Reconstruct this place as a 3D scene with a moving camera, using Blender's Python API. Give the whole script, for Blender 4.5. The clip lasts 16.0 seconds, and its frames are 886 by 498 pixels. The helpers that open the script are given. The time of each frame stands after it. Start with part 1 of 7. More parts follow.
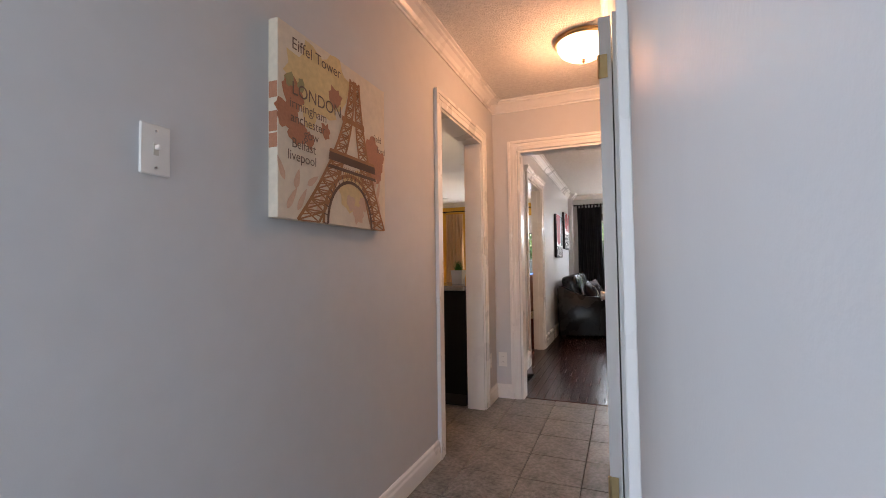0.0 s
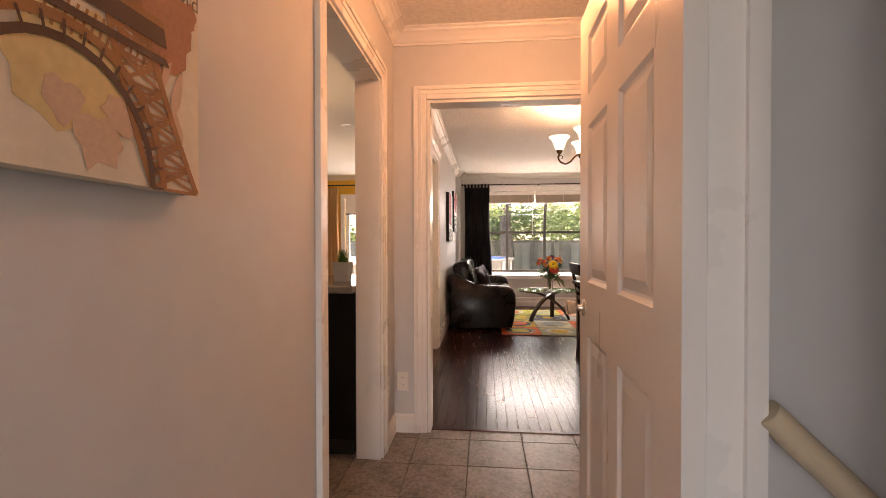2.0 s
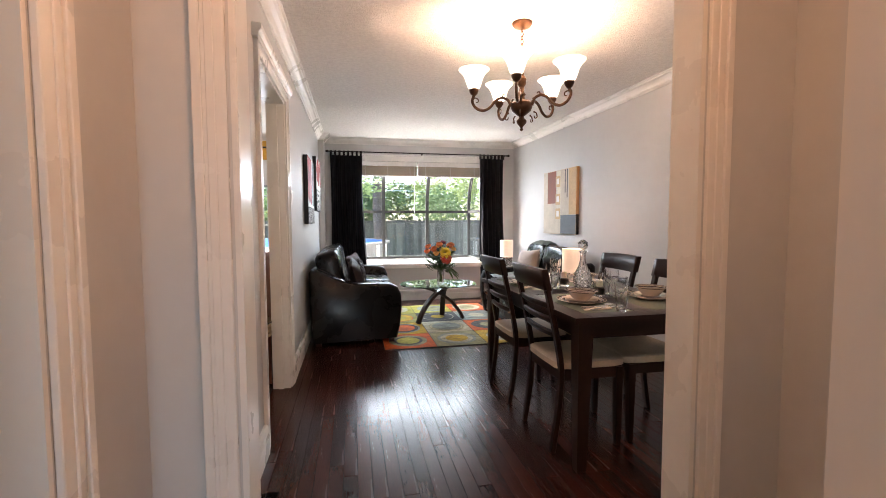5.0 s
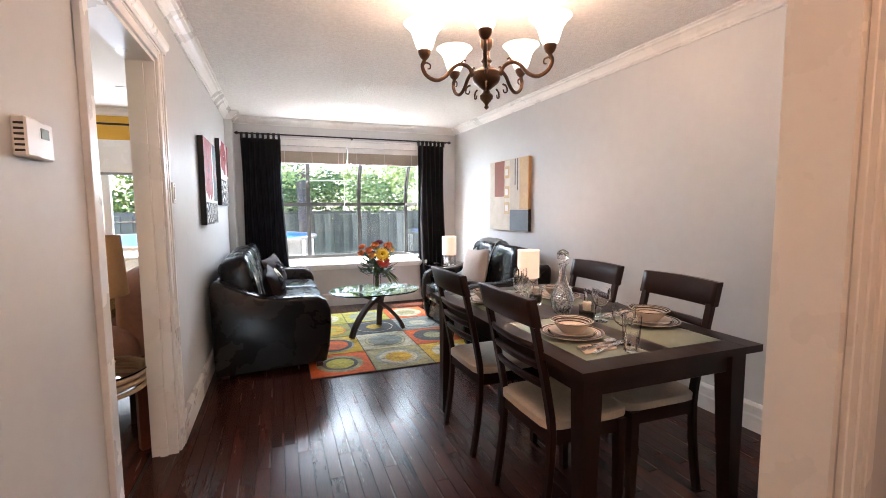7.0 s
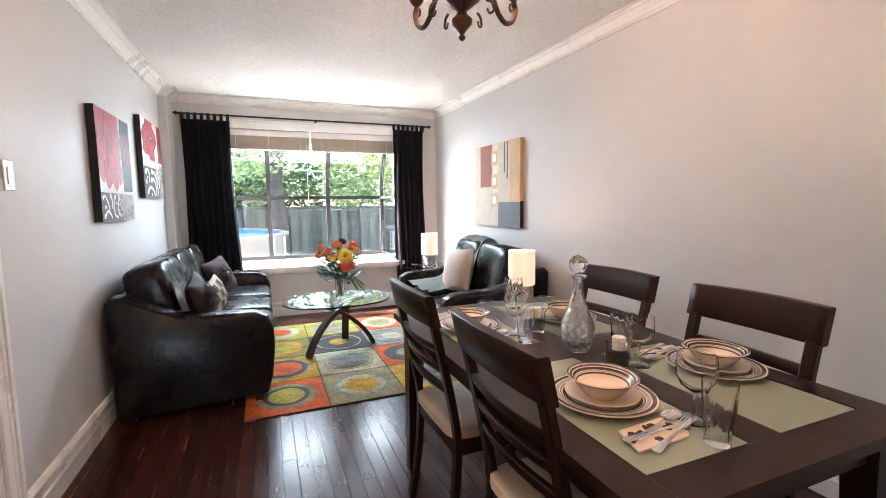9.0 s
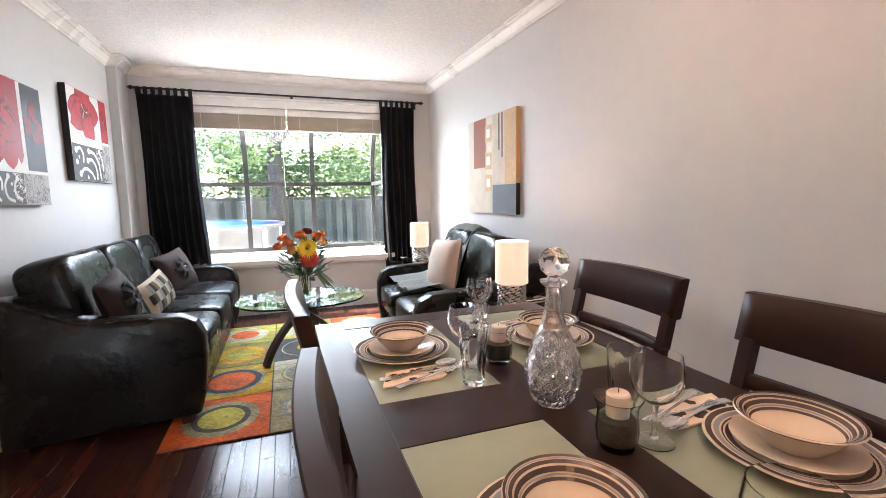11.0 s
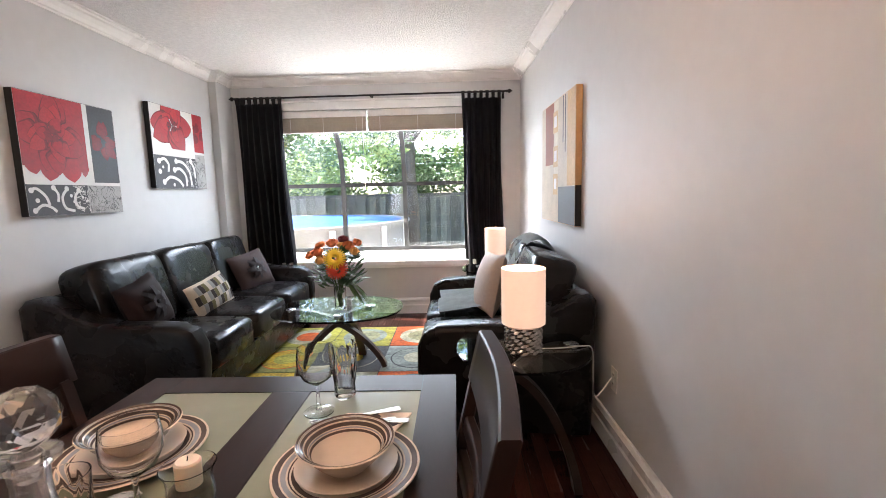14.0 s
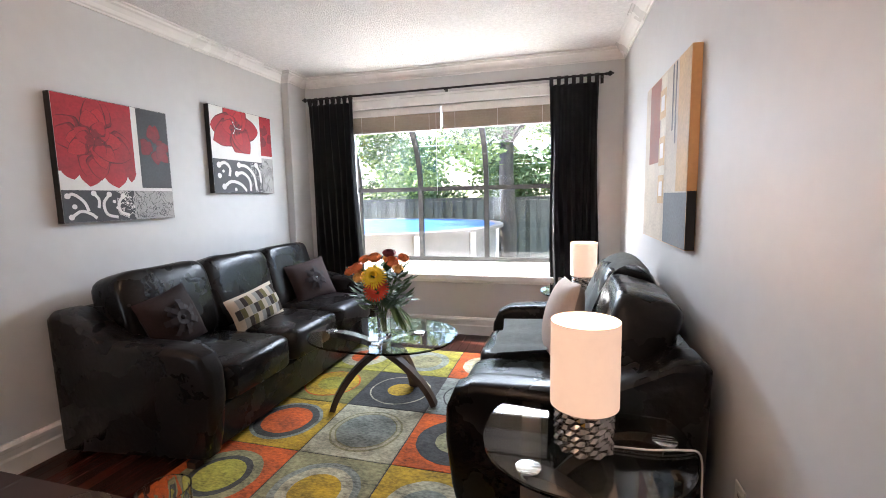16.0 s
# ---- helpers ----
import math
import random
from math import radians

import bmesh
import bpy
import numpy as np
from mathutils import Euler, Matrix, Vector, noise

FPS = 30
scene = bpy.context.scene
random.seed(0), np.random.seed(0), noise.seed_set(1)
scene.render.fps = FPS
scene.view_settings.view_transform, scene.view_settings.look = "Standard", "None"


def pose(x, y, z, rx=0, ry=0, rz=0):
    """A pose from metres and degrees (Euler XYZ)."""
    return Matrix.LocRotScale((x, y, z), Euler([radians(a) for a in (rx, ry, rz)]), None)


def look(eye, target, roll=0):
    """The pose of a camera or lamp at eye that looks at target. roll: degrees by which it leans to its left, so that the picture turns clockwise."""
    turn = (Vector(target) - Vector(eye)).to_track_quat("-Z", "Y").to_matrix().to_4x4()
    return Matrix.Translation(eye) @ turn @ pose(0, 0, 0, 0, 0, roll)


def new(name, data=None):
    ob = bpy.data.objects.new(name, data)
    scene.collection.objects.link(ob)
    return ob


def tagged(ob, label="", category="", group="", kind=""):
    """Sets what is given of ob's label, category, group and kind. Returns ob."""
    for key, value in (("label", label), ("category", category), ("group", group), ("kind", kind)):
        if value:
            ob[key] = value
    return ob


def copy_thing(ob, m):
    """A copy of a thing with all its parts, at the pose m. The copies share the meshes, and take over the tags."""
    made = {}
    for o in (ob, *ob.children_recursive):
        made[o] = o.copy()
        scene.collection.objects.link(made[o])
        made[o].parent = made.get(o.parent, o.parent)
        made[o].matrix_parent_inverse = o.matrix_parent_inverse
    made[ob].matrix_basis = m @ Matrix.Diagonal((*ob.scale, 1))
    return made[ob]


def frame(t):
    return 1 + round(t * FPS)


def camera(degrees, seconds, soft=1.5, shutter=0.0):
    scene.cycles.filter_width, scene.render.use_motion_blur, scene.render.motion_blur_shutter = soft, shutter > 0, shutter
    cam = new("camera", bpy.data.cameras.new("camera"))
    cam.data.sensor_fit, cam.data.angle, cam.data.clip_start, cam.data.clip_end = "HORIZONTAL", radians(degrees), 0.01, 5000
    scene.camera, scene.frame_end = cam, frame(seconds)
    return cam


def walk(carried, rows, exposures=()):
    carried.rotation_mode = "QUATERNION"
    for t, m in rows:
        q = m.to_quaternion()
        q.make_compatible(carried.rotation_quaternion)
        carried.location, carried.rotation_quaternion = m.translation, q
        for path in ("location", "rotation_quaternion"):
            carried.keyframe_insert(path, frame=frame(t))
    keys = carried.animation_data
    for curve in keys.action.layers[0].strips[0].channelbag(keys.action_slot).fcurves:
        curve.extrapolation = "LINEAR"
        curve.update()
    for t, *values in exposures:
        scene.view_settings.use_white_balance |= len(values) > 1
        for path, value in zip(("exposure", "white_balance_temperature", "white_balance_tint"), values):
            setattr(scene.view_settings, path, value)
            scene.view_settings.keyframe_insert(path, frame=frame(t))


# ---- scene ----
cam = camera(90.2, 16.0, 0.9)
EXPOSURES = [(0, 2.66, 6850, 17), (0.5, 2.75, 7900, 23), (1, 2.92, 9700, 28), (2, 2.8, 9200, 28), (3, 2.56, 7300, 19), (4.5, 2.76, 6700, 13), (7, 3.15, 6350, 13),
             (9, 3.29, 6350, 12), (11.5, 3.19, 6450, 14), (13, 3.03, 6450, 14), (16, 2.9, 6400, 14)]
PATH = [
    (0, (0.212, -0.078, 1.092), (-0.538, 1.774, 1.163), -0.8),
    (0.5, (0.079, 0.121, 1.099), (-0.607, 1.999, 1.123), -0.7),
    (1, (-0.089, 0.333, 1.123), (-0.623, 2.261, 1.131), -0.2),
    (1.5, (-0.181, 0.569, 1.125), (-0.519, 2.54, 1.108), -0.2),
    (2, (-0.216, 0.833, 1.153), (-0.404, 2.824, 1.127), -0.1),
    (2.5, (-0.249, 1.1, 1.161), (-0.323, 3.099, 1.117), -0.2),
    (3, (-0.273, 1.347, 1.166), (-0.259, 3.346, 1.111), -0.1),
    (3.5, (-0.275, 1.611, 1.193), (-0.178, 3.607, 1.11), -0.2),
    (4, (-0.244, 1.893, 1.162), (-0.064, 3.883, 1.077), -0.4),
    (4.5, (-0.275, 2.12, 1.172), (0.014, 4.096, 1.07), -0.3),
    (7, (-0.189, 3.004, 1.285), (0.505, 4.871, 1.105), -0.4),
    (7.5, (-0.111, 3.175, 1.278), (0.613, 5.031, 1.095), -0.4),
    (8, (-0.017, 3.346, 1.272), (0.721, 5.195, 1.083), -0.5),
    (8.5, (0.07, 3.493, 1.258), (0.812, 5.34, 1.066), -0.6),
    (9, (0.172, 3.661, 1.253), (0.913, 5.508, 1.054), -0.7),
    (11.5, (0.755, 4.165, 1.175), (1.363, 6.054, 0.928), -1.1),
    (12, (0.892, 4.225, 1.186), (1.422, 6.136, 0.926), -1.2),
    (12.5, (1.087, 4.278, 1.18), (1.502, 6.218, 0.924), -1.2),
    (13, (1.257, 4.306, 1.199), (1.497, 6.274, 0.938), -1.4),
    (13.5, (1.428, 4.378, 1.227), (1.524, 6.359, 0.97), -1.4),
    (14, (1.559, 4.467, 1.254), (1.503, 6.45, 1.0), -1.4),
    (14.5, (1.673, 4.605, 1.263), (1.484, 6.579, 1.008), -1.4),
    (15, (1.77, 4.745, 1.287), (1.413, 6.696, 1.033), -1.4),
    (15.5, (1.801, 4.903, 1.277), (1.338, 6.833, 1.033), -1.3),
    (16, (1.793, 5.086, 1.272), (1.257, 6.999, 1.04), -1.2),
]
walk(cam, [(t, look(eye, target, roll)) for t, eye, target, roll in PATH], EXPOSURES)

# ---- world, sun and lamps ----
world = bpy.data.worlds.new("world")
scene.world = world
world.use_nodes = True
_nt = world.node_tree
_sky = _nt.nodes.new("ShaderNodeTexSky")
_sky.sky_type, _sky.sun_disc = "NISHITA", False
_sky.sun_elevation, _sky.sun_rotation = radians(50), radians(288)
_bg = _nt.nodes["Background"]
_bg.inputs["Strength"].default_value = 0.15
_nt.links.new(_sky.outputs[0], _bg.inputs["Color"])


def lamp(name, kind, energy, colour, m, size=0.1, size_y=None):
    data = bpy.data.lights.new(name, kind)
    data.energy, data.color = energy, colour
    if kind == "AREA":
        data.shape, data.size, data.size_y = "RECTANGLE", size, size_y or size
    elif kind == "SUN":
        data.angle = radians(size)
    else:
        data.shadow_soft_size = size
    ob = new(name, data)
    ob.matrix_world = m
    return ob


SUN = lamp("sun", "SUN", 5.0, (1.0, 0.95, 0.87), look((-8, 13, 10), (0, 10.5, 0)), 0.5)
lamp("sky_light_bay", "AREA", 12.5, (0.78, 0.89, 1.0), look((0.65, 9.38, 1.88), (0.65, 8.0, 0.9)), 2.0, 0.3)
lamp("sky_light_family", "AREA", 5, (0.9, 0.95, 1.0), look((-2.0, 9.0, 1.4), (-2.0, 4.0, 0.9)), 1.5, 1.3)
lamp("sky_light_entry", "AREA", 2.6, (0.74, 0.86, 1.0), look((-0.56, -1.1, 1.3), (0.4, -0.1, 1.15)), 0.4, 1.7)
WARM = (1.0, 0.47, 0.23)
SOFT = (1.0, 0.62, 0.42)

# ---- materials ----
MATS = {}


def mat(name, colour, rough=0.5, metal=0.0, var=0.12, scale=6.0, bump=0.0, bump_scale=200.0, rand=0.0, spec=0.5, coat=0.0, trans=0.0, ior=1.45, emit=None, emit_strength=0.0, bump_dist=0.004, rough_var=0.08, stretch=(1, 1, 1), sub=0.0):
    """A principled material with colour variation at two scales, uneven gloss and fine relief."""
    if name in MATS:
        return MATS[name]
    m = bpy.data.materials.new(name)
    m.use_nodes = True
    nt = m.node_tree
    b = nt.nodes["Principled BSDF"]
    b.inputs["Roughness"].default_value, b.inputs["Metallic"].default_value = rough, metal
    b.inputs["Specular IOR Level"].default_value, b.inputs["IOR"].default_value = spec, ior
    b.inputs["Coat Weight"].default_value, b.inputs["Transmission Weight"].default_value = coat, trans
    b.inputs["Coat Roughness"].default_value = 0.08
    b.inputs["Subsurface Weight"].default_value = sub
    b.inputs["Base Color"].default_value = (*colour, 1)
    tc = nt.nodes.new("ShaderNodeTexCoord")
    mp = nt.nodes.new("ShaderNodeMapping")
    mp.inputs["Scale"].default_value = stretch
    nt.links.new(tc.outputs["Object"], mp.inputs["Vector"])
    if var or rand:
        n1 = nt.nodes.new("ShaderNodeTexNoise")
        n1.inputs["Scale"].default_value, n1.inputs["Detail"].default_value = scale, 5
        n2 = nt.nodes.new("ShaderNodeTexNoise")
        n2.inputs["Scale"].default_value, n2.inputs["Detail"].default_value = scale * 9, 3
        for n in (n1, n2):
            nt.links.new(mp.outputs[0], n.inputs["Vector"])
        add = nt.nodes.new("ShaderNodeMath")
        add.operation = "ADD"
        nt.links.new(n1.outputs["Fac"], add.inputs[0])
        nt.links.new(n2.outputs["Fac"], add.inputs[1])
        rng = nt.nodes.new("ShaderNodeMapRange")
        rng.inputs[1].default_value, rng.inputs[2].default_value = 0.6, 1.4
        rng.inputs[3].default_value, rng.inputs[4].default_value = 1 - var, 1 + var
        nt.links.new(add.outputs[0], rng.inputs[0])
        val = rng.outputs[0]
        if rand:
            oi = nt.nodes.new("ShaderNodeObjectInfo")
            r2 = nt.nodes.new("ShaderNodeMapRange")
            r2.inputs[3].default_value, r2.inputs[4].default_value = 1 - rand, 1 + rand
            nt.links.new(oi.outputs["Random"], r2.inputs[0])
            mul = nt.nodes.new("ShaderNodeMath")
            mul.operation = "MULTIPLY"
            nt.links.new(val, mul.inputs[0])
            nt.links.new(r2.outputs[0], mul.inputs[1])
            val = mul.outputs[0]
        hsv = nt.nodes.new("ShaderNodeHueSaturation")
        hsv.inputs["Color"].default_value = (*colour, 1)
        nt.links.new(val, hsv.inputs["Value"])
        nt.links.new(hsv.outputs[0], b.inputs["Base Color"])
        r3 = nt.nodes.new("ShaderNodeMapRange")
        r3.inputs[1].default_value, r3.inputs[2].default_value = 0.3, 0.7
        r3.inputs[3].default_value, r3.inputs[4].default_value = max(0.0, rough - rough_var), min(1.0, rough + rough_var)
        nt.links.new(n1.outputs["Fac"], r3.inputs[0])
        nt.links.new(r3.outputs[0], b.inputs["Roughness"])
    if bump:
        n3 = nt.nodes.new("ShaderNodeTexNoise")
        n3.inputs["Scale"].default_value, n3.inputs["Detail"].default_value = bump_scale, 3
        nt.links.new(mp.outputs[0], n3.inputs["Vector"])
        bp = nt.nodes.new("ShaderNodeBump")
        bp.inputs["Strength"].default_value, bp.inputs["Distance"].default_value = bump, bump_dist
        nt.links.new(n3.outputs["Fac"], bp.inputs["Height"])
        nt.links.new(bp.outputs[0], b.inputs["Normal"])
    if emit:
        b.inputs["Emission Color"].default_value = (*emit, 1)
        b.inputs["Emission Strength"].default_value = emit_strength
    MATS[name] = m
    return m


def glass(name, tint=(1, 1, 1), rough=0.0, ior=1.45):
    if name in MATS:
        return MATS[name]
    m = mat(name, tint, rough, var=0, trans=1.0, ior=ior)
    return m


PAINT = mat("wall_paint_grey", (0.60, 0.605, 0.61), 0.55, var=0.03, scale=1.5, spec=0.22, bump=0.05, bump_scale=350)
YELLOW = mat("wall_paint_yellow", (0.72, 0.42, 0.06), 0.6, var=0.04, scale=1.5, bump=0.05, bump_scale=350)
WHITE = mat("white_trim_paint", (0.80, 0.79, 0.77), 0.3, var=0.02, scale=4)
DOORW = mat("white_door_paint", (0.74, 0.72, 0.70), 0.33, var=0.02, scale=4, bump=0.03, bump_scale=90, stretch=(1, 1, 0.2))
POPCORN = mat("stippled_ceiling", (0.78, 0.77, 0.75), 0.9, var=0.15, scale=40, bump=1.0, bump_scale=115, bump_dist=0.011)
PLAINCEIL = mat("plain_ceiling", (0.78, 0.78, 0.77), 0.85, var=0.02)
GROUT = mat("grout", (0.09, 0.08, 0.07), 0.9, var=0.1, scale=20)
TILE = mat("floor_tile_slate", (0.19, 0.175, 0.16), 0.38, var=0.75, scale=7, bump=0.35, bump_scale=25, rand=0.12)
PLANK = mat("dark_cherry_floorboard", (0.043, 0.0145, 0.0105), 0.25, var=0.35, scale=3, rand=0.35, bump=0.05, bump_scale=40, stretch=(9, 0.7, 9), coat=0.03, spec=0.22, rough_var=0.03)
GAP = mat("floor_gap", (0.01, 0.006, 0.005), 0.8, var=0)
LEATHER = mat("black_brown_leather", (0.009, 0.0075, 0.007), 0.27, var=0.2, scale=5, bump=0.55, bump_scale=22, spec=0.27, rough_var=0.1)
ESPRESSO = mat("espresso_wood", (0.027, 0.0125, 0.0095), 0.34, var=0.12, scale=4, stretch=(6, 1, 1), rough_var=0.03, spec=0.2)
BLACKCLOTH = mat("black_curtain_cloth", (0.012, 0.012, 0.015), 0.75, var=0.1, bump=0.1)

# ---- mesh helpers ----


def box(bm, x0, y0, z0, x1, y1, z1, bevel=0.0, seg=1):
    vs = [bm.verts.new(p) for p in ((x0, y0, z0), (x1, y0, z0), (x1, y1, z0), (x0, y1, z0), (x0, y0, z1), (x1, y0, z1), (x1, y1, z1), (x0, y1, z1))]
    fs = [bm.faces.new([vs[i] for i in q]) for q in ((3, 2, 1, 0), (4, 5, 6, 7), (0, 1, 5, 4), (1, 2, 6, 5), (2, 3, 7, 6), (3, 0, 4, 7))]
    if bevel:
        es = {e for f in fs for e in f.edges}
        bmesh.ops.bevel(bm, geom=list(es), offset=bevel, segments=seg, affect="EDGES", profile=0.5)
    return vs


def prism(bm, poly, lo, hi, axis="y", shift=(0, 0, 0)):
    """A flat outline, drawn out along an axis. The outline is in the other two axes, in order."""
    def at(p, v):
        return {"x": (v, p[0], p[1]), "y": (p[0], v, p[1]), "z": (p[0], p[1], v)}[axis]
    a = [bm.verts.new(Vector(at(p, lo)) + Vector(shift)) for p in poly]
    b = [bm.verts.new(Vector(at(p, hi)) + Vector(shift)) for p in poly]
    n = len(poly)
    for i in range(n):
        bm.faces.new((a[i], a[(i + 1) % n], b[(i + 1) % n], b[i]))
    bm.faces.new(a[::-1]), bm.faces.new(b)
    bmesh.ops.recalc_face_normals(bm, faces=bm.faces)


def lathe(bm, prof, n=24, at=(0, 0, 0)):
    """A turned body from (radius, height) pairs."""
    rings = []
    for r, z in prof:
        rings.append([bm.verts.new((at[0] + r * math.cos(2 * math.pi * i / n), at[1] + r * math.sin(2 * math.pi * i / n), at[2] + z)) for i in range(n)])
    for a, b in zip(rings, rings[1:]):
        for i in range(n):
            bm.faces.new((a[i], a[(i + 1) % n], b[(i + 1) % n], b[i]))
    if prof[0][0] > 1e-4:
        bm.faces.new(rings[0][::-1])
    if prof[-1][0] > 1e-4:
        bm.faces.new(rings[-1])
    bmesh.ops.remove_doubles(bm, verts=bm.verts, dist=1e-5)


def tube(bm, pts, r, n=10, taper=None):
    """A round bar along points."""
    pts = [Vector(p) for p in pts]
    rings = []
    side = None
    for i, p in enumerate(pts):
        d = (pts[min(i + 1, len(pts) - 1)] - pts[max(i - 1, 0)]).normalized()
        if side is None:
            side = d.orthogonal().normalized()
        side = (side - d * side.dot(d)).normalized()
        up = d.cross(side)
        rr = r if taper is None else r + (taper - r) * i / (len(pts) - 1)
        rings.append([bm.verts.new(p + rr * (math.cos(2 * math.pi * k / n) * side + math.sin(2 * math.pi * k / n) * up)) for k in range(n)])
    for a, b in zip(rings, rings[1:]):
        for k in range(n):
            bm.faces.new((a[k], a[(k + 1) % n], b[(k + 1) % n], b[k]))
    bm.faces.new(rings[0][::-1]), bm.faces.new(rings[-1])


def curve_pts(ctrl, n=24):
    """A smooth line through control points (Catmull-Rom)."""
    c = [Vector(p) for p in ctrl]
    c = [2 * c[0] - c[1], *c, 2 * c[-1] - c[-2]]
    out = []
    segs = len(c) - 3
    for k in range(n + 1):
        u = min(k / n * segs, segs - 1e-6)
        i, f = int(u), u - int(u)
        p0, p1, p2, p3 = c[i:i + 4]
        out.append(0.5 * (2 * p1 + (p2 - p0) * f + (2 * p0 - 5 * p1 + 4 * p2 - p3) * f * f + (3 * p1 - p0 - 3 * p2 + p3) * f ** 3))
    return out


def ribbon(bm, pts, width, thick, across=(0, 0, 1)):
    """A bar of oblong section along points; width lies along the axis given."""
    pts = [Vector(p) for p in pts]
    ax = Vector(across).normalized()
    rings = []
    for i, p in enumerate(pts):
        d = (pts[min(i + 1, len(pts) - 1)] - pts[max(i - 1, 0)]).normalized()
        nrm = d.cross(ax).normalized()
        a, b = ax * width / 2, nrm * thick / 2
        rings.append([bm.verts.new(p + s) for s in (a + b, a - b, -a - b, -a + b)])
    for a, b in zip(rings, rings[1:]):
        for k in range(4):
            bm.faces.new((a[k], a[(k + 1) % 4], b[(k + 1) % 4], b[k]))
    bm.faces.new(rings[0][::-1]), bm.faces.new(rings[-1])
    bmesh.ops.recalc_face_normals(bm, faces=bm.faces)


def finish(bm, name, smooth=False):
    me = bpy.data.meshes.new(name)
    bm.to_mesh(me)
    bm.free()
    if smooth:
        me.shade_smooth()
        try:
            me.set_sharp_from_angle(angle=radians(38))
        except AttributeError:
            pass
    return me


def part(name, bm, material, parent=None, label="", smooth=False, m=None):
    ob = new(name, finish(bm, name, smooth))
    ob.data.materials.append(material)
    if parent:
        ob.parent = parent
    if m is not None:
        ob.matrix_basis = m
    if label:
        ob["label"] = label
    return ob


def thing(name, label, category, group="", m=None):
    ob = new(name)
    ob.empty_display_size = 0.1
    if m is not None:
        ob.matrix_basis = m
    return tagged(ob, label, category, group)


def single(name, bm, material, label, category, group="", smooth=False, m=None):
    return tagged(part(name, bm, material, None, "", smooth, m), label, category, group)


def setting(name, bm, material, label="", smooth=False):
    return tagged(part(name, bm, material, None, label, smooth), label, "", "", "structure")


def boxes(*bs, bevel=0.0):
    bm = bmesh.new()
    for b in bs:
        box(bm, *b, bevel=bevel)
    return bm


def cushion(bm, x, y, z, sx, sy, sz, n=10, power=2.6, m=None):
    """A soft block: a superellipsoid shell of given full sizes."""
    def sp(v, e):
        return math.copysign(abs(v) ** e, v)
    rows = []
    e = 2 / power
    for i in range(n + 1):
        a = -math.pi / 2 + math.pi * i / n
        rows.append([])
        for j in range(2 * n):
            b = math.pi * j / n
            p = Vector((sx / 2 * sp(math.cos(a), e) * sp(math.cos(b), e), sy / 2 * sp(math.cos(a), e) * sp(math.sin(b), e), sz / 2 * sp(math.sin(a), e)))
            if m is not None:
                p = m @ p
            rows[-1].append(bm.verts.new(p + Vector((x, y, z))))
    for a, b in zip(rows, rows[1:]):
        for j in range(2 * n):
            k = (j + 1) % (2 * n)
            bm.faces.new((a[j], a[k], b[k], b[j]))
    bmesh.ops.remove_doubles(bm, verts=bm.verts, dist=1e-5)


# ---- the large structure ----
CEIL = 2.43                         # hall and family room
DCEIL = 2.42                        # dining room
LW, BW = -0.735, 9.0                # dining room: left and window wall faces
RW0, RW1 = 2.37, 2.23             # right wall, which is slightly out of square: face at the door end and at the window end
RW = 2.375
HL, HR, HE = -0.77, 0.235, 3.49     # hall: left, right and end wall faces
FL = -3.8                           # family room: far left wall face

setting("floor", boxes((HL - 0.15, -1.4, -0.12, 1.2, HE + 0.06, -0.008), (FL - 0.1, 1.4, -0.12, HL - 0.15, 4.35, -0.008)), GROUT, "grey slate-look ceramic floor with dark grout")
setting("floor_wood", boxes((FL - 0.1, 4.35, -0.12, LW - 0.05, BW + 0.1, -0.008), (LW - 0.05, HE + 0.06, -0.12, RW + 0.1, BW + 0.1, -0.008)), GAP, "dark cherry hardwood floor")

# hall left wall, with the kitchen opening
KY0, KY1, KZ = 2.325, 3.14, 2.025
setting("wall_hall_left", boxes((HL - 0.13, -1.4, 0, HL, KY0, CEIL), (HL - 0.13, KY1, 0, HL, HE, CEIL), (HL - 0.13, KY0, KZ, HL, KY1, CEIL)), PAINT)
# hall end wall with the dining room opening
DX0, DX1, DZ = -0.56, 0.772, 2.015
setting("wall_hall_end", boxes((HL - 0.13, HE, 0, DX0, HE + 0.12, CEIL), (DX1, HE, 0, RW + 0.12, HE + 0.12, CEIL), (DX0, HE, DZ, DX1, HE + 0.12, CEIL)), PAINT)
# hall right wall with the basement door opening
SY0, SY1, SZ = 0.93, 1.72, 2.05
setting("wall_hall_right", boxes((HR, -1.4, 0, HR + 0.07, SY0, CEIL), (HR, SY1, 0, HR + 0.07, 2.62, CEIL), (HR, SY0, SZ, HR + 0.07, SY1, CEIL), (HR + 0.07, 2.5, 0, 1.1, 2.62, CEIL), (1.1, 2.5, 0, 1.2, HE, CEIL)), PAINT)
setting("wall_stairwell", boxes((HR + 0.07, 1.765, -2.4, 2.6, 1.86, CEIL), (HR + 0.07, 0.79, -2.4, 2.6, 0.885, CEIL), (2.6, 0.79, -2.4, 2.7, 1.86, CEIL)), PAINT)
setting("wall_entry", boxes((HL - 0.13, -1.5, 0, -0.72, -1.4, CEIL), (0.18, -1.5, 0, HR + 0.1, -1.4, CEIL), (-0.72, -1.5, 2.2, 0.18, -1.4, CEIL)), PAINT)
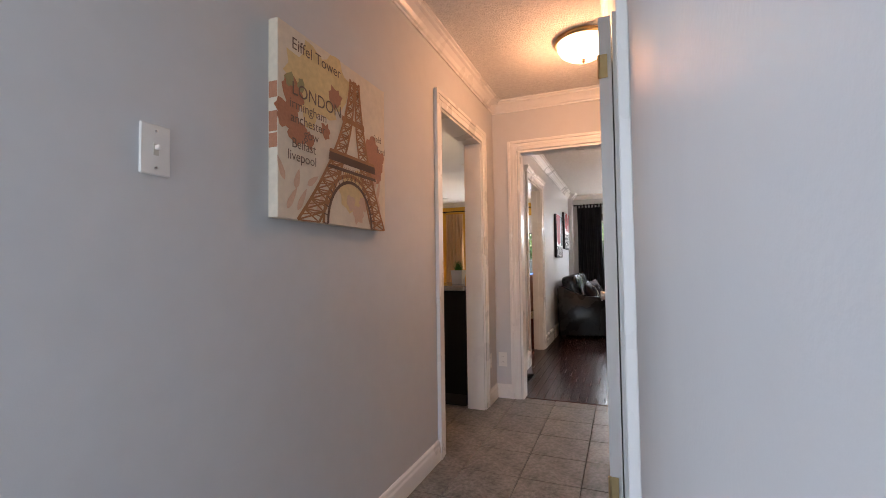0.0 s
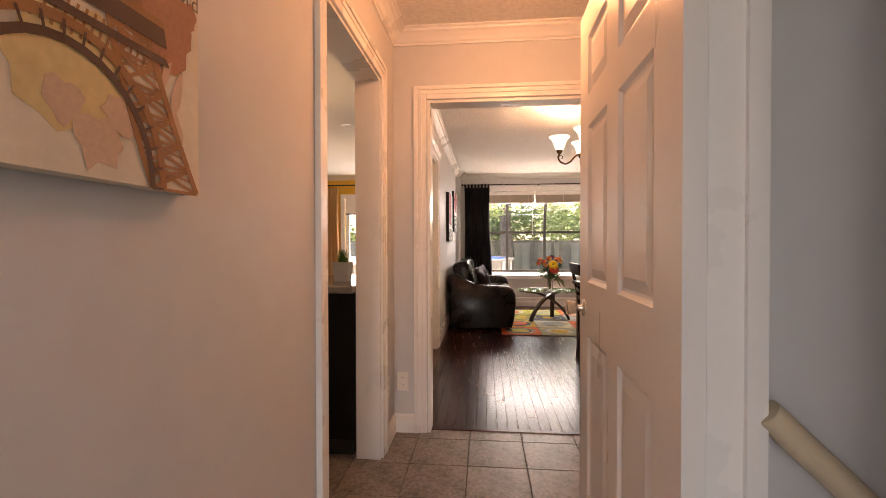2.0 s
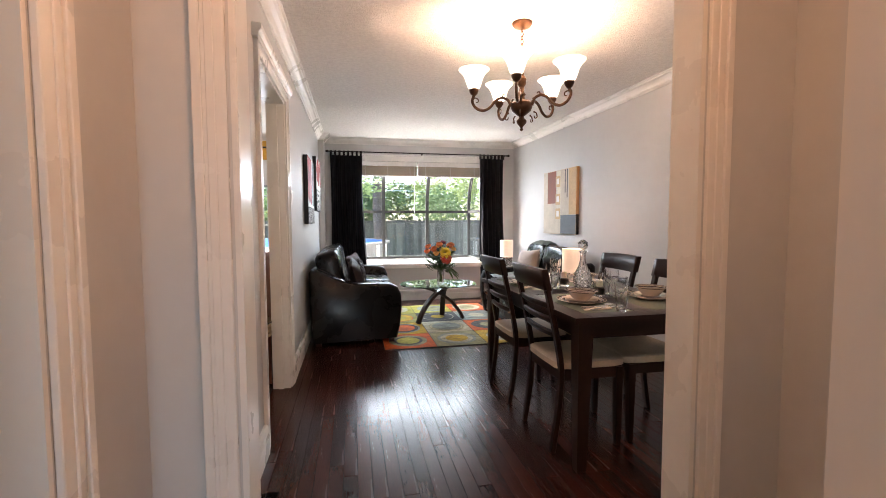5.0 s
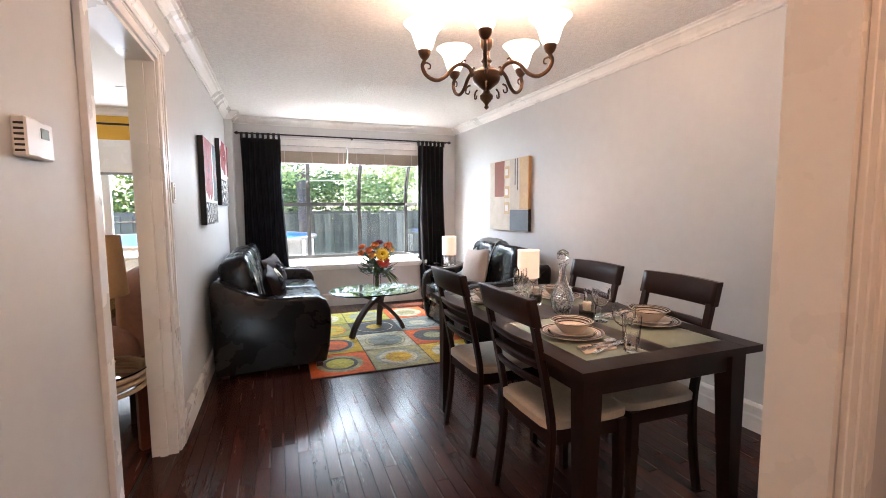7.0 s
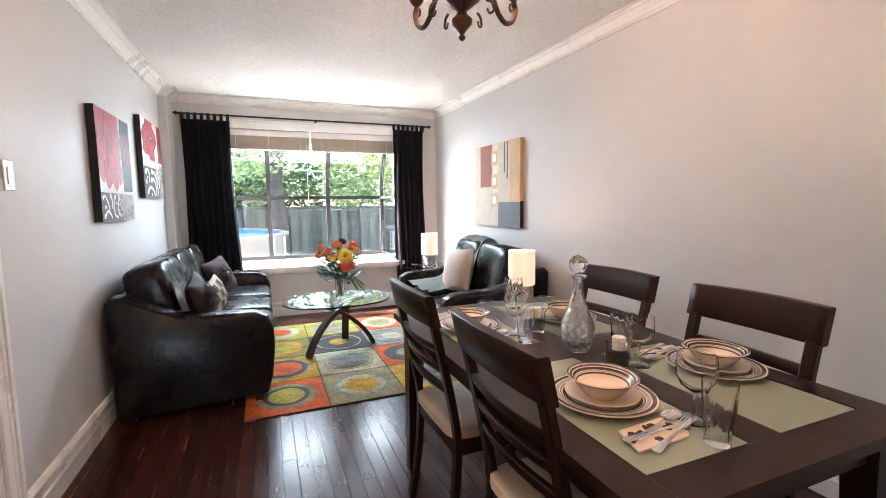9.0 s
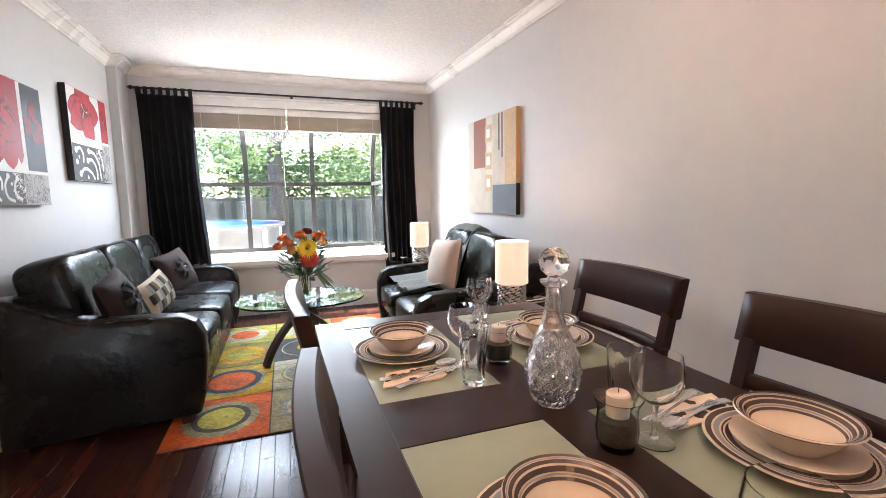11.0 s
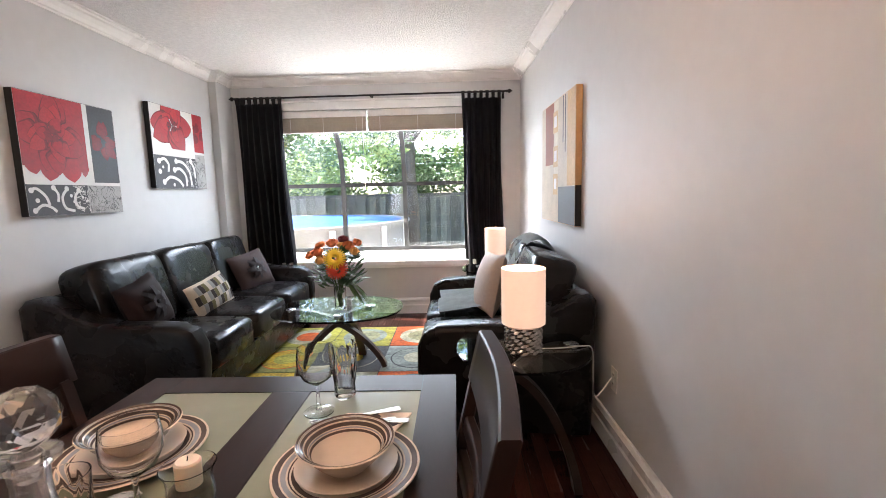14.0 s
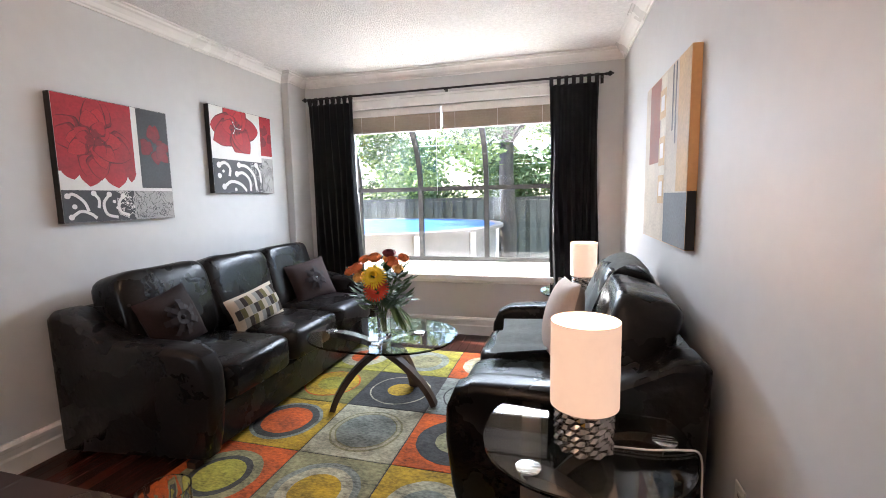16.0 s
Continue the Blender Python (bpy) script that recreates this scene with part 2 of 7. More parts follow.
# dining room walls
OY0, OY1, OZ = 4.745, 5.62, 2.035
setting("wall_dining_left", boxes((LW - 0.12, HE + 0.12, 0, LW, OY0, CEIL), (LW - 0.12, OY1, 0, LW, BW + 0.12, CEIL), (LW - 0.12, OY0, OZ, LW, OY1, CEIL)), PAINT)
_bm = bmesh.new()
prism(_bm, [(RW0, HE + 0.12), (RW0 + 0.14, HE + 0.12), (RW0 + 0.14, BW + 0.12), (RW1, BW + 0.12), (RW1, BW)], 0, CEIL, "z")
setting("wall_dining_right", _bm, PAINT)
WX0, WX1, WZ0, WZ1 = -0.2, 1.72, 0.57, 2.10
setting("wall_dining_window", boxes((LW, BW, 0, WX0, BW + 0.12, CEIL), (WX1, BW, 0, RW1, BW + 0.12, CEIL), (WX0, BW, 0, WX1, BW + 0.12, WZ0), (WX0, BW, WZ1, WX1, BW + 0.12, CEIL)), PAINT)
setting("pilaster", boxes((LW, 8.72, 0, LW + 0.075, BW, CEIL), bevel=0.004), PAINT, "grey painted corner pilaster")
# family room and kitchen shell
FX0, FX1, FZ0, FZ1 = -2.85, -1.15, 0.32, 2.0
setting("wall_family_left", boxes((FL - 0.12, 1.4, 0, FL, BW + 0.12, CEIL)), YELLOW)
setting("wall_family_window", boxes((FL, BW, 0, FX0, BW + 0.12, CEIL), (FX1, BW, 0, LW - 0.12, BW + 0.12, CEIL), (FX0, BW, 0, FX1, BW + 0.12, FZ0), (FX0, BW, FZ1, FX1, BW + 0.12, CEIL)), YELLOW)
setting("wall_kitchen_end", boxes((FL, 1.4, 0, HL - 0.13, 1.52, CEIL)), PAINT)
setting("ceiling_hall", boxes((HL - 0.13, -1.5, CEIL, 1.2, HE + 0.06, CEIL + 0.1)), POPCORN)
setting("ceiling_stairwell", boxes((1.2, 0.7, CEIL, 2.8, 2.0, CEIL + 0.1)), PLAINCEIL)
setting("ceiling_dining", boxes((LW - 0.06, HE + 0.06, DCEIL, RW + 0.12, BW + 0.12, CEIL + 0.1)), POPCORN)
setting("ceiling_family", boxes((FL - 0.12, 1.4, CEIL, HL - 0.13, HE + 0.06, CEIL + 0.1), (FL - 0.12, HE + 0.06, CEIL, LW - 0.06, BW + 0.12, CEIL + 0.1)), PLAINCEIL)


def right_wall(y):
    return RW0 + (RW1 - RW0) * (y - HE - 0.12) / (BW - HE - 0.12)


def mould(bm, prof, p0, p1, n, m0=0, m1=0):
    """A strip with a profile of (out, up) pairs along a wall from p0 to p1; n points into the room; m0, m1: 1 cuts that end for an inside corner, -1 for an outside one."""
    p0, p1, n = Vector(p0), Vector(p1), Vector(n).normalized()
    d = (p1 - p0).normalized()
    a = [bm.verts.new(p0 + n * u + Vector((0, 0, z)) + d * m0 * u) for u, z in prof]
    b = [bm.verts.new(p1 + n * u + Vector((0, 0, z)) - d * m1 * u) for u, z in prof]
    k = len(prof)
    for i in range(k):
        bm.faces.new((a[i], a[(i + 1) % k], b[(i + 1) % k], b[i]))
    bm.faces.new(a[::-1]), bm.faces.new(b)
    bmesh.ops.recalc_face_normals(bm, faces=bm.faces)


def crown(top):
    return [(0, top - 0.085), (0.010, top - 0.085), (0.012, top - 0.074), (0.022, top - 0.068), (0.034, top - 0.050), (0.056, top - 0.030), (0.072, top - 0.024), (0.076, top - 0.014), (0.09, top - 0.010), (0.09, top - 0.001), (0, top - 0.001)]


BASE = [(0, 0), (0.02, 0), (0.02, 0.085), (0.014, 0.095), (0.014, 0.125), (0.024, 0.13), (0.024, 0.148), (0.012, 0.165), (0, 0.165)]
LOWBASE = [(0, 0), (0.016, 0), (0.016, 0.075), (0.011, 0.085), (0.011, 0.1), (0.005, 0.11), (0, 0.11)]


def strips(name, prof, material, label, *runs):
    for r in runs:
        bm = bmesh.new()
        mould(bm, prof, *r)
        setting(name, bm, material, label)


X, Y = Vector((1, 0, 0)), Vector((0, 1, 0))
RA, RB = (RW0, HE + 0.12, 0), (RW1, BW, 0)
RN = Vector((-(BW - HE - 0.12), RW1 - RW0, 0))
PX = LW + 0.075
strips("trim", crown(CEIL), WHITE, "white painted crown moulding",
       ((HL, -1.4, 0), (HL, HE, 0), X, 1, 1), ((HL, HE, 0), (1.1, HE, 0), -Y, 1, 1), ((HR, 2.62, 0), (HR, -1.4, 0), -X, 0, 1),
       ((FL, 1.52, 0), (FL, BW, 0), X, 1, 1), ((FL, BW, 0), (LW - 0.12, BW, 0), -Y, 1, 1))
strips("trim", crown(DCEIL), WHITE, "white painted crown moulding",
       ((LW, HE + 0.12, 0), (LW, 8.72, 0), X, 1, 1), ((LW, 8.72, 0), (PX, 8.72, 0), -Y, 1, -1), ((PX, 8.72, 0), (PX, BW, 0), X, -1, 1),
       ((PX, BW, 0), RB, -Y, 1, 1), (RB, RA, RN, 1, 1), ((LW, HE + 0.12, 0), (RW0, HE + 0.12, 0), Y, 1, 1))
strips("baseboard", BASE, WHITE, "tall white moulded baseboard",
       ((LW, HE + 0.12, 0), (LW, OY0 - 0.095, 0), X, 1, 0), ((LW, OY1 + 0.095, 0), (LW, 8.72, 0), X, 0, 1), ((LW, 8.72, 0), (PX, 8.72, 0), -Y, 1, -1), ((PX, 8.72, 0), (PX, BW, 0), X, -1, 1),
       ((PX, BW, 0), RB, -Y, 1, 1), (RB, RA, RN, 1, 1), ((DX1 + 0.1, HE + 0.12, 0), (RW0, HE + 0.12, 0), Y, 0, 1))
strips("baseboard", LOWBASE, WHITE, "white painted hall baseboard",
       ((HL, -1.4, 0), (HL, KY0 - 0.092, 0), X, 1, 0), ((HL, KY1 + 0.092, 0), (HL, HE, 0), X, 0, 1), ((HL, HE, 0), (DX0 - 0.084, HE, 0), -Y, 1, 0), ((DX1 + 0.1, HE, 0), (1.1, HE, 0), -Y, 0, 1),
       ((HR, SY0 - 0.085, 0), (HR, -1.4, 0), -X, 0, 1), ((FL, 1.52, 0), (FL, 5.7, 0), X, 1, 0), ((FL, 8.1, 0), (FL, BW, 0), X, 0, 1))


def casing(name, axis, face, sign, lo, hi, top, w=0.09, label="white painted door casing"):
    """Door casing on a wall: two legs and a head, each with a thicker outer band."""
    t1, t2 = 0.014, 0.022
    for a0, a1, z0, z1 in ((lo - w, lo - 0.004, 0, top + w), (hi + 0.004, hi + w, 0, top + w), (lo - 0.004, hi + 0.004, top + 0.004, top + w)):
        bm = bmesh.new()
        leg = z0 == 0
        outer = (a0 if a0 < lo - 0.01 else a1)
        pieces = [(a0 + (0.003 if leg else 0), a1 - (0.003 if leg else 0), z0, z1 - 0.003, t1)]
        if leg:
            pieces.append((outer, outer + (0.022 if outer == a0 else -0.022), z0, z1, t2))
            pieces.append((outer + (0.03 if outer == a0 else -0.03), outer + (0.05 if outer == a0 else -0.05), z0, top + 0.04, t1 + 0.004))
        else:
            pieces.append((lo - w + 0.022, hi + w - 0.022, z1 - 0.022, z1, t2))
            pieces.append((lo - 0.04, hi + 0.04, z1 - 0.05, z1 - 0.03, t1 + 0.004))
        for p0, p1, q0, q1, t in pieces:
            p0, p1 = min(p0, p1), max(p0, p1)
            f0, f1 = sorted((face, face + sign * t))
            box(bm, *((f0, p0, q0, f1, p1, q1) if axis == "x" else (p0, f0, q0, p1, f1, q1)), bevel=0.002)
        setting(name, bm, WHITE, label)


casing("trim", "x", HL, 1, KY0, KY1, KZ, 0.09)
casing("trim", "y", HE, -1, DX0, DX1, DZ, 0.082)
casing("trim", "y", HE + 0.12, 1, DX0, DX1, DZ, 0.095)
casing("trim", "x", HR, -1, SY0, SY1, SZ, 0.08)
casing("trim", "x", LW, 1, OY0, OY1, OZ, 0.095)
_bm = bmesh.new()
mould(_bm, [(0, OZ + 0.055), (0.026, OZ + 0.055), (0.03, OZ + 0.064), (0.03, OZ + 0.074), (0.042, OZ + 0.086), (0.046, OZ + 0.1), (0.046, OZ + 0.112), (0.035, OZ + 0.118), (0, OZ + 0.118)], (LW, OY0 - 0.125, 0), (LW, OY1 + 0.125, 0), X)
setting("trim", _bm, WHITE, "white stepped cap over the door casing")
# jamb linings
setting("door_jamb", boxes((LW - 0.12, OY0, 0, LW + 0.002, OY0 + 0.018, OZ), (LW - 0.12, OY1 - 0.018, 0, LW + 0.002, OY1, OZ), (LW - 0.12, OY0 + 0.018, OZ - 0.018, LW + 0.002, OY1 - 0.018, OZ),
                           (LW - 0.08, OY0 + 0.018, 0, LW - 0.045, OY0 + 0.03, OZ - 0.03), (LW - 0.08, OY1 - 0.03, 0, LW - 0.045, OY1 - 0.018, OZ - 0.03)), WHITE, "white door jamb with old hinge plates")
setting("door_jamb", boxes((DX0, HE - 0.002, 0, DX0 + 0.016, HE + 0.122, DZ), (DX1 - 0.016, HE - 0.002, 0, DX1, HE + 0.122, DZ), (DX0 + 0.016, HE - 0.002, DZ - 0.016, DX1 - 0.016, HE + 0.122, DZ)), WHITE, "white door jamb lining")
setting("door_jamb", boxes((HR - 0.036, SY1 - 0.018, 0, HR + 0.074, SY1, SZ), (HR - 0.002, SY0, 0, HR + 0.074, SY0 + 0.018, SZ), (HR + 0.03, SY1 - 0.029, 0, HR + 0.055, SY1 - 0.018, SZ)), WHITE, "white basement door jamb")
setting("door_jamb", boxes((HL - 0.13, KY0, 0, HL + 0.002, KY0 + 0.012, KZ), (HL - 0.13, KY1 - 0.012, 0, HL + 0.002, KY1, KZ), (HL - 0.13, KY0 + 0.012, KZ - 0.012, HL + 0.002, KY1 - 0.012, KZ)), WHITE, "white lined kitchen opening")

BRASS = mat("aged_brass", (0.55, 0.40, 0.20), 0.35, 1.0, var=0.1)
NICKEL = mat("satin_nickel", (0.62, 0.58, 0.52), 0.28, 1.0, var=0.05)
STEEL = mat("brushed_steel", (0.72, 0.72, 0.72), 0.25, 1.0, var=0.05, stretch=(1, 30, 1))
PLASTIC = mat("white_plastic", (0.78, 0.76, 0.72), 0.35, var=0.02)
DARK = mat("dark_slot", (0.03, 0.03, 0.03), 0.6, var=0)

# small hinge plates left on the jamb of the family room opening
for z in (0.25, 1.82):
    single("hinge_plate", boxes((LW - 0.04, OY1 - 0.0215, z, LW - 0.008, OY1 - 0.018, z + 0.09)), WHITE, "painted-over hinge plate on a white door jamb", "hinge", "hinge plates")


# ---- hall ----
def panel_door(m):
    """A six-panel door leaf: local y from the hinge, x out of the face."""
    d = thing("panel_door", "open white six-panel door with a satin nickel knob", "door", m=m)
    W, H, T = 0.952, 2.02, 0.044
    cols = ((0.148, 0.424), (0.544, 0.815))
    rows = ((0.2, 0.797), (0.997, 1.57), (1.685, 1.9))
    bm = bmesh.new()
    ys = sorted({0, W, *[v for c in cols for v in c]})
    zs = sorted({0, H, *[v for r in rows for v in r]})
    for y0, y1 in zip(ys, ys[1:]):
        for z0, z1 in zip(zs, zs[1:]):
            if (y0, y1) in cols and (z0, z1) in rows:
                continue
            box(bm, 0, y0, z0, T, y1, z1)
    bmesh.ops.remove_doubles(bm, verts=bm.verts, dist=1e-5)
    part("leaf", bm, DOORW, d)
    for c in cols:
        for r in rows:
            bm = bmesh.new()
            y0, y1, z0, z1 = *c, *r
            loops = []
            for inset, depth in ((0, 0.0), (0.012, 0.009), (0.02, 0.011), (0.05, 0.004), (0.052, 0.003)):
                loops.append([bm.verts.new((depth, a, b)) for a, b in ((y0 + inset, z0 + inset), (y1 - inset, z0 + inset), (y1 - inset, z1 - inset), (y0 + inset, z1 - inset))])
            for a, b in zip(loops, loops[1:]):
                for k in range(4):
                    bm.faces.new((a[k], a[(k + 1) % 4], b[(k + 1) % 4], b[k]))
            bm.faces.new(loops[-1])
            back = [bm.verts.new((T - 0.008, a, b)) for a, b in ((y0, z0), (y1, z0), (y1, z1), (y0, z1))]
            bm.faces.new(back)
            for k in range(4):
                bm.faces.new((loops[0][k], loops[0][(k + 1) % 4], back[(k + 1) % 4], back[k]))
            bmesh.ops.recalc_face_normals(bm, faces=bm.faces)
            part("panel", bm, DOORW, d)
    bm = bmesh.new()
    lathe(bm, [(0, 0), (0.033, 0), (0.033, 0.003), (0.028, 0.006), (0.014, 0.009), (0.012, 0.024), (0.018, 0.03), (0.0235, 0.035), (0.0265, 0.055), (0.0275, 0.062), (0.025, 0.066), (0.02, 0.064), (0, 0.064)], 28)
    k = part("knob", bm, NICKEL, d, "satin nickel door knob", True, pose(-0.001, 0.866, 0.894, 0, -90, 0))
    for z in (0.2, 1.78):
        bm = bmesh.new()
        lathe(bm, [(0.006, 0), (0.006, 0.09)], 10)
        box(bm, 0.004, -0.004, 0, 0.03, 0.0, 0.09)
        part("hinge", bm, BRASS, d, "worn brass hinge", False, pose(0.0, -0.006, z))
    return d


panel_door(pose(0.150, 1.693, 0.012, 0, 0, -0.9))

WOODRAIL = mat("painted_cream_rail", (0.62, 0.52, 0.38), 0.4, var=0.05)
_rail = thing("handrail", "cream painted wooden stair handrail on wall brackets", "handrail")
bm = bmesh.new()
tube(bm, [(0.31, 1.715, 0.835), (1.6, 1.715, -0.405)], 0.028, 14)
part("rail", bm, WOODRAIL, _rail, "", True)
for q in (0.25, 0.8):
    bm = bmesh.new()
    cx, cz = 0.31 + 1.29 * q, 0.835 - 1.24 * q
    tube(bm, [(cx, 1.764, cz - 0.07), (cx, 1.72, cz - 0.06), (cx, 1.715, cz - 0.015)], 0.006)
    part("bracket", bm, BRASS, _rail)
_st = thing("basement_stair", "plain wooden stair going down to the basement", "stairs")
for k in range(9):
    part("step", boxes((HR + 0.1 + 0.2 * k, 0.887, -0.19 * (k + 1) - 0.03, HR + 0.335 + 0.2 * k, 1.763, -0.19 * (k + 1))), WOODRAIL, _st)
setting("floor_basement", boxes((HR + 0.1, 0.79, -2.5, 2.7, 1.86, -2.4)), GROUT)


def switch_plate(name, label, m, w=0.072, h=0.116, rocker=False, gang=1, category="light switch"):
    """A wall plate: local x to the right, z up, y out of the wall towards -y."""
    s = thing(name, label, category, m=m)
    bm = bmesh.new()
    box(bm, -w / 2 * gang, -0.007, -h / 2, w / 2 * gang, 0, h / 2, bevel=0.003)
    part("plate", bm, PLASTIC, s)
    for g in range(gang):
        ox = (g - (gang - 1) / 2) * w * 0.7
        if rocker:
            part("rocker", boxes((ox - 0.016, -0.011, -0.033, ox + 0.016, -0.0065, 0.033), bevel=0.002), PLASTIC, s)
        else:
            bm = bmesh.new()
            box(bm, ox - 0.006, -0.008, -0.013, ox + 0.006, -0.0065, 0.013)
            part("slot", bm, mat("ivory_slot", (0.6, 0.57, 0.5), 0.5, var=0), s)
            bm = bmesh.new()
            box(bm, ox - 0.004, -0.022, 0.0, ox + 0.004, -0.0075, 0.01, bevel=0.0015)
            part("toggle", bm, PLASTIC, s)
        for z in (-0.042, 0.042):
            bm = bmesh.new()
            lathe(bm, [(0.0035, 0), (0.0035, 0.0015), (0, 0.002)], 10)
            part("screw", bm, STEEL, s, "", False, pose(ox, -0.0068, z, 90))
    return s


def outlet(label, m):
    s = thing("wall_outlet", label, "outlet", m=m)
    part("plate", boxes((-0.035, -0.006, -0.057, 0.035, 0, 0.057), bevel=0.002), PLASTIC, s)
    for z in (-0.022, 0.022):
        bm = bmesh.new()
        lathe(bm, [(0.016, 0), (0.016, 0.002), (0, 0.0022)], 14)
        part("socket", bm, PLASTIC, s, "", False, pose(0, -0.0058, z, 90))
        part("slots", boxes((-0.006, -0.0085, z - 0.002, -0.004, -0.0078, z + 0.007), (0.004, -0.0085, z - 0.002, 0.006, -0.0078, z + 0.007)), DARK, s)
    return s


switch_plate("light_switch", "white toggle light switch plate on the hall wall", pose(HL, 0.60, 1.362, 0, 0, 90))
switch_plate("light_switch", "white switch plate on the stairwell wall", pose(0.668, 1.765, 1.305))
outlet("white outlet plate low on the hall wall", pose(HL, 3.3, 0.33, 0, 0, 90))
outlet("white outlet plate in the hall corner", pose(-0.715, HE, 0.31))

# hall ceiling light
_cl = thing("ceiling_light", "frosted dome ceiling light with an aged brass rim, lit", "ceiling light", m=pose(0.03, 2.645, CEIL))
bm = bmesh.new()
lathe(bm, [(0.15, 0), (0.165, -0.008), (0.17, -0.025), (0.16, -0.035), (0.152, -0.03)], 36)
part("rim", bm, BRASS, _cl, "aged brass rim", True)
bm = bmesh.new()
lathe(bm, [(0.152, -0.03), (0.15, -0.05), (0.13, -0.085), (0.09, -0.112), (0.045, -0.125), (0, -0.128)], 36)
OPAL = mat("lit_opal_glass", (0.9, 0.85, 0.75), 0.4, var=0, emit=(1.0, 0.74, 0.46), emit_strength=0.9)
part("dome", bm, OPAL, _cl, "frosted glass dome", True)
bm = bmesh.new()
lathe(bm, [(0, -0.152), (0.007, -0.148), (0.011, -0.14), (0.008, -0.131), (0.014, -0.127), (0, -0.125)], 14)
part("finial", bm, mat("dark_bronze", (0.09, 0.05, 0.03), 0.4, 0.8, var=0.2, scale=20), _cl, "dark finial", True)
lamp("hall_lamp", "POINT", 2.7, WARM, pose(0.0, 2.66, CEIL - 0.21), 0.1)


# ---- canvases ----
def canvas(name, label, m, w, h, d, side):
    c = thing(name, label, "canvas print", m=m)
    part("stretcher", boxes((0, 0, 0, w, h, d)), side, c)
    return c


def sheet(c, polys, material, level, name="paint", d=0.0, label=""):
    """Flat shapes of paint on a canvas, in its own plane, at a level above it."""
    if 1 < len(polys) <= 14:
        for k, poly in enumerate(polys):
            sheet(c, [poly], material, level + 0.06 * k, name, d, label)
        return None
    bm = bmesh.new()
    for k, poly in enumerate(polys):
        lift = 0.00003 * (k % 11)
        lo = [bm.verts.new((u, v, d + 0.0003 + 0.0004 * level + lift)) for u, v in poly]
        hi = [bm.verts.new((u, v, d + 0.0006 + 0.0004 * level + lift)) for u, v in poly]
        n = len(poly)
        bm.faces.new(hi)
        for i in range(n):
            bm.faces.new((lo[i], lo[(i + 1) % n], hi[(i + 1) % n], hi[i]))
    bmesh.ops.recalc_face_normals(bm, faces=bm.faces)
    ob = part(name, bm, material, c, label)
    return tagged(ob, kind="stuff") if len(polys) > 14 else ob


def disc(u, v, r, n=20, wob=0.0, seed=0, sy=1.0, turn=0.0):
    rnd = random.Random(seed)
    out = []
    for i in range(n):
        a = 2 * math.pi * i / n
        rr = r * (1 + wob * (rnd.random() - 0.5) * 2)
        x, y = rr * math.cos(a), rr * math.sin(a) * sy
        out.append((u + x * math.cos(turn) - y * math.sin(turn), v + x * math.sin(turn) + y * math.cos(turn)))
    return out


def bar(p, q, w):
    p, q = Vector((*p, 0)), Vector((*q, 0))
    d = (q - p).normalized()
    n = Vector((-d.y, d.x, 0)) * w / 2
    return [tuple(v[:2]) for v in (p + n, p - n, q - n, q + n)]


def band(pts, w):
    """Quads along a line on a canvas."""
    return [bar(a, b, w) for a, b in zip(pts, pts[1:])]


def petal(u, v, length, width, turn, n=9):
    pts = []
    for i in range(n + 1):
        f = i / n
        pts.append((length * f, width * math.sin(math.pi * f ** 0.75) * (1 + 0.1 * math.sin(9 * f))))
    pts += [(x, -y) for x, y in pts[-2:0:-1]]
    c, s = math.cos(turn), math.sin(turn)
    return [(u + x * c - y * s, v + x * s + y * c) for x, y in pts]


def clip_box(poly, u0, v0, u1, v1):
    return [(min(max(u, u0), u1), min(max(v, v0), v1)) for u, v in poly]


def lettering(c, words, u, v, size, material, d, level, name="lettering", font_shear=0.0):
    cu = bpy.data.curves.new(name, "FONT")
    cu.body, cu.size, cu.shear = words, size, font_shear
    tmp = bpy.data.objects.new(name, cu)
    scene.collection.objects.link(tmp)
    me = bpy.data.meshes.new_from_object(tmp.evaluated_get(bpy.context.evaluated_depsgraph_get()))
    bpy.data.objects.remove(tmp)
    ob = new(name, me)
    me.materials.clear()
    me.materials.append(material)
    ob.parent = c
    ob.matrix_basis = pose(u, v, d + 0.0007 + 0.0004 * level)
    return ob


ON_LEFT = Matrix(((0, 0, 1, 0), (1, 0, 0, 0), (0, 1, 0, 0), (0, 0, 0, 1)))      # faces +x
ON_RIGHT = Matrix(((0, 0, -1, 0), (-1, 0, 0, 0), (0, 1, 0, 0), (0, 0, 0, 1)))   # faces -x

CREAM = mat("canvas_cream", (0.70, 0.62, 0.50), 0.7, var=0.1, scale=5, bump=0.1, bump_scale=400)
TAN = mat("print_tan", (0.34, 0.15, 0.055), 0.7, var=0.15, scale=30)
RUST = mat("print_rust_leaf", (0.42, 0.18, 0.10), 0.7, var=0.15, scale=12)
PALERUST = mat("print_pale_rust", (0.62, 0.42, 0.30), 0.7, var=0.12, scale=12)
SUNNY = mat("print_yellow_wash", (0.68, 0.52, 0.26), 0.7, var=0.15, scale=6)
UMBER = mat("print_umber", (0.10, 0.05, 0.03), 0.7, var=0.2, scale=30)
INK = mat("print_ink", (0.16, 0.11, 0.08), 0.7, var=0)
OLIVE = mat("print_olive", (0.30, 0.28, 0.14), 0.7, var=0.15, scale=12)

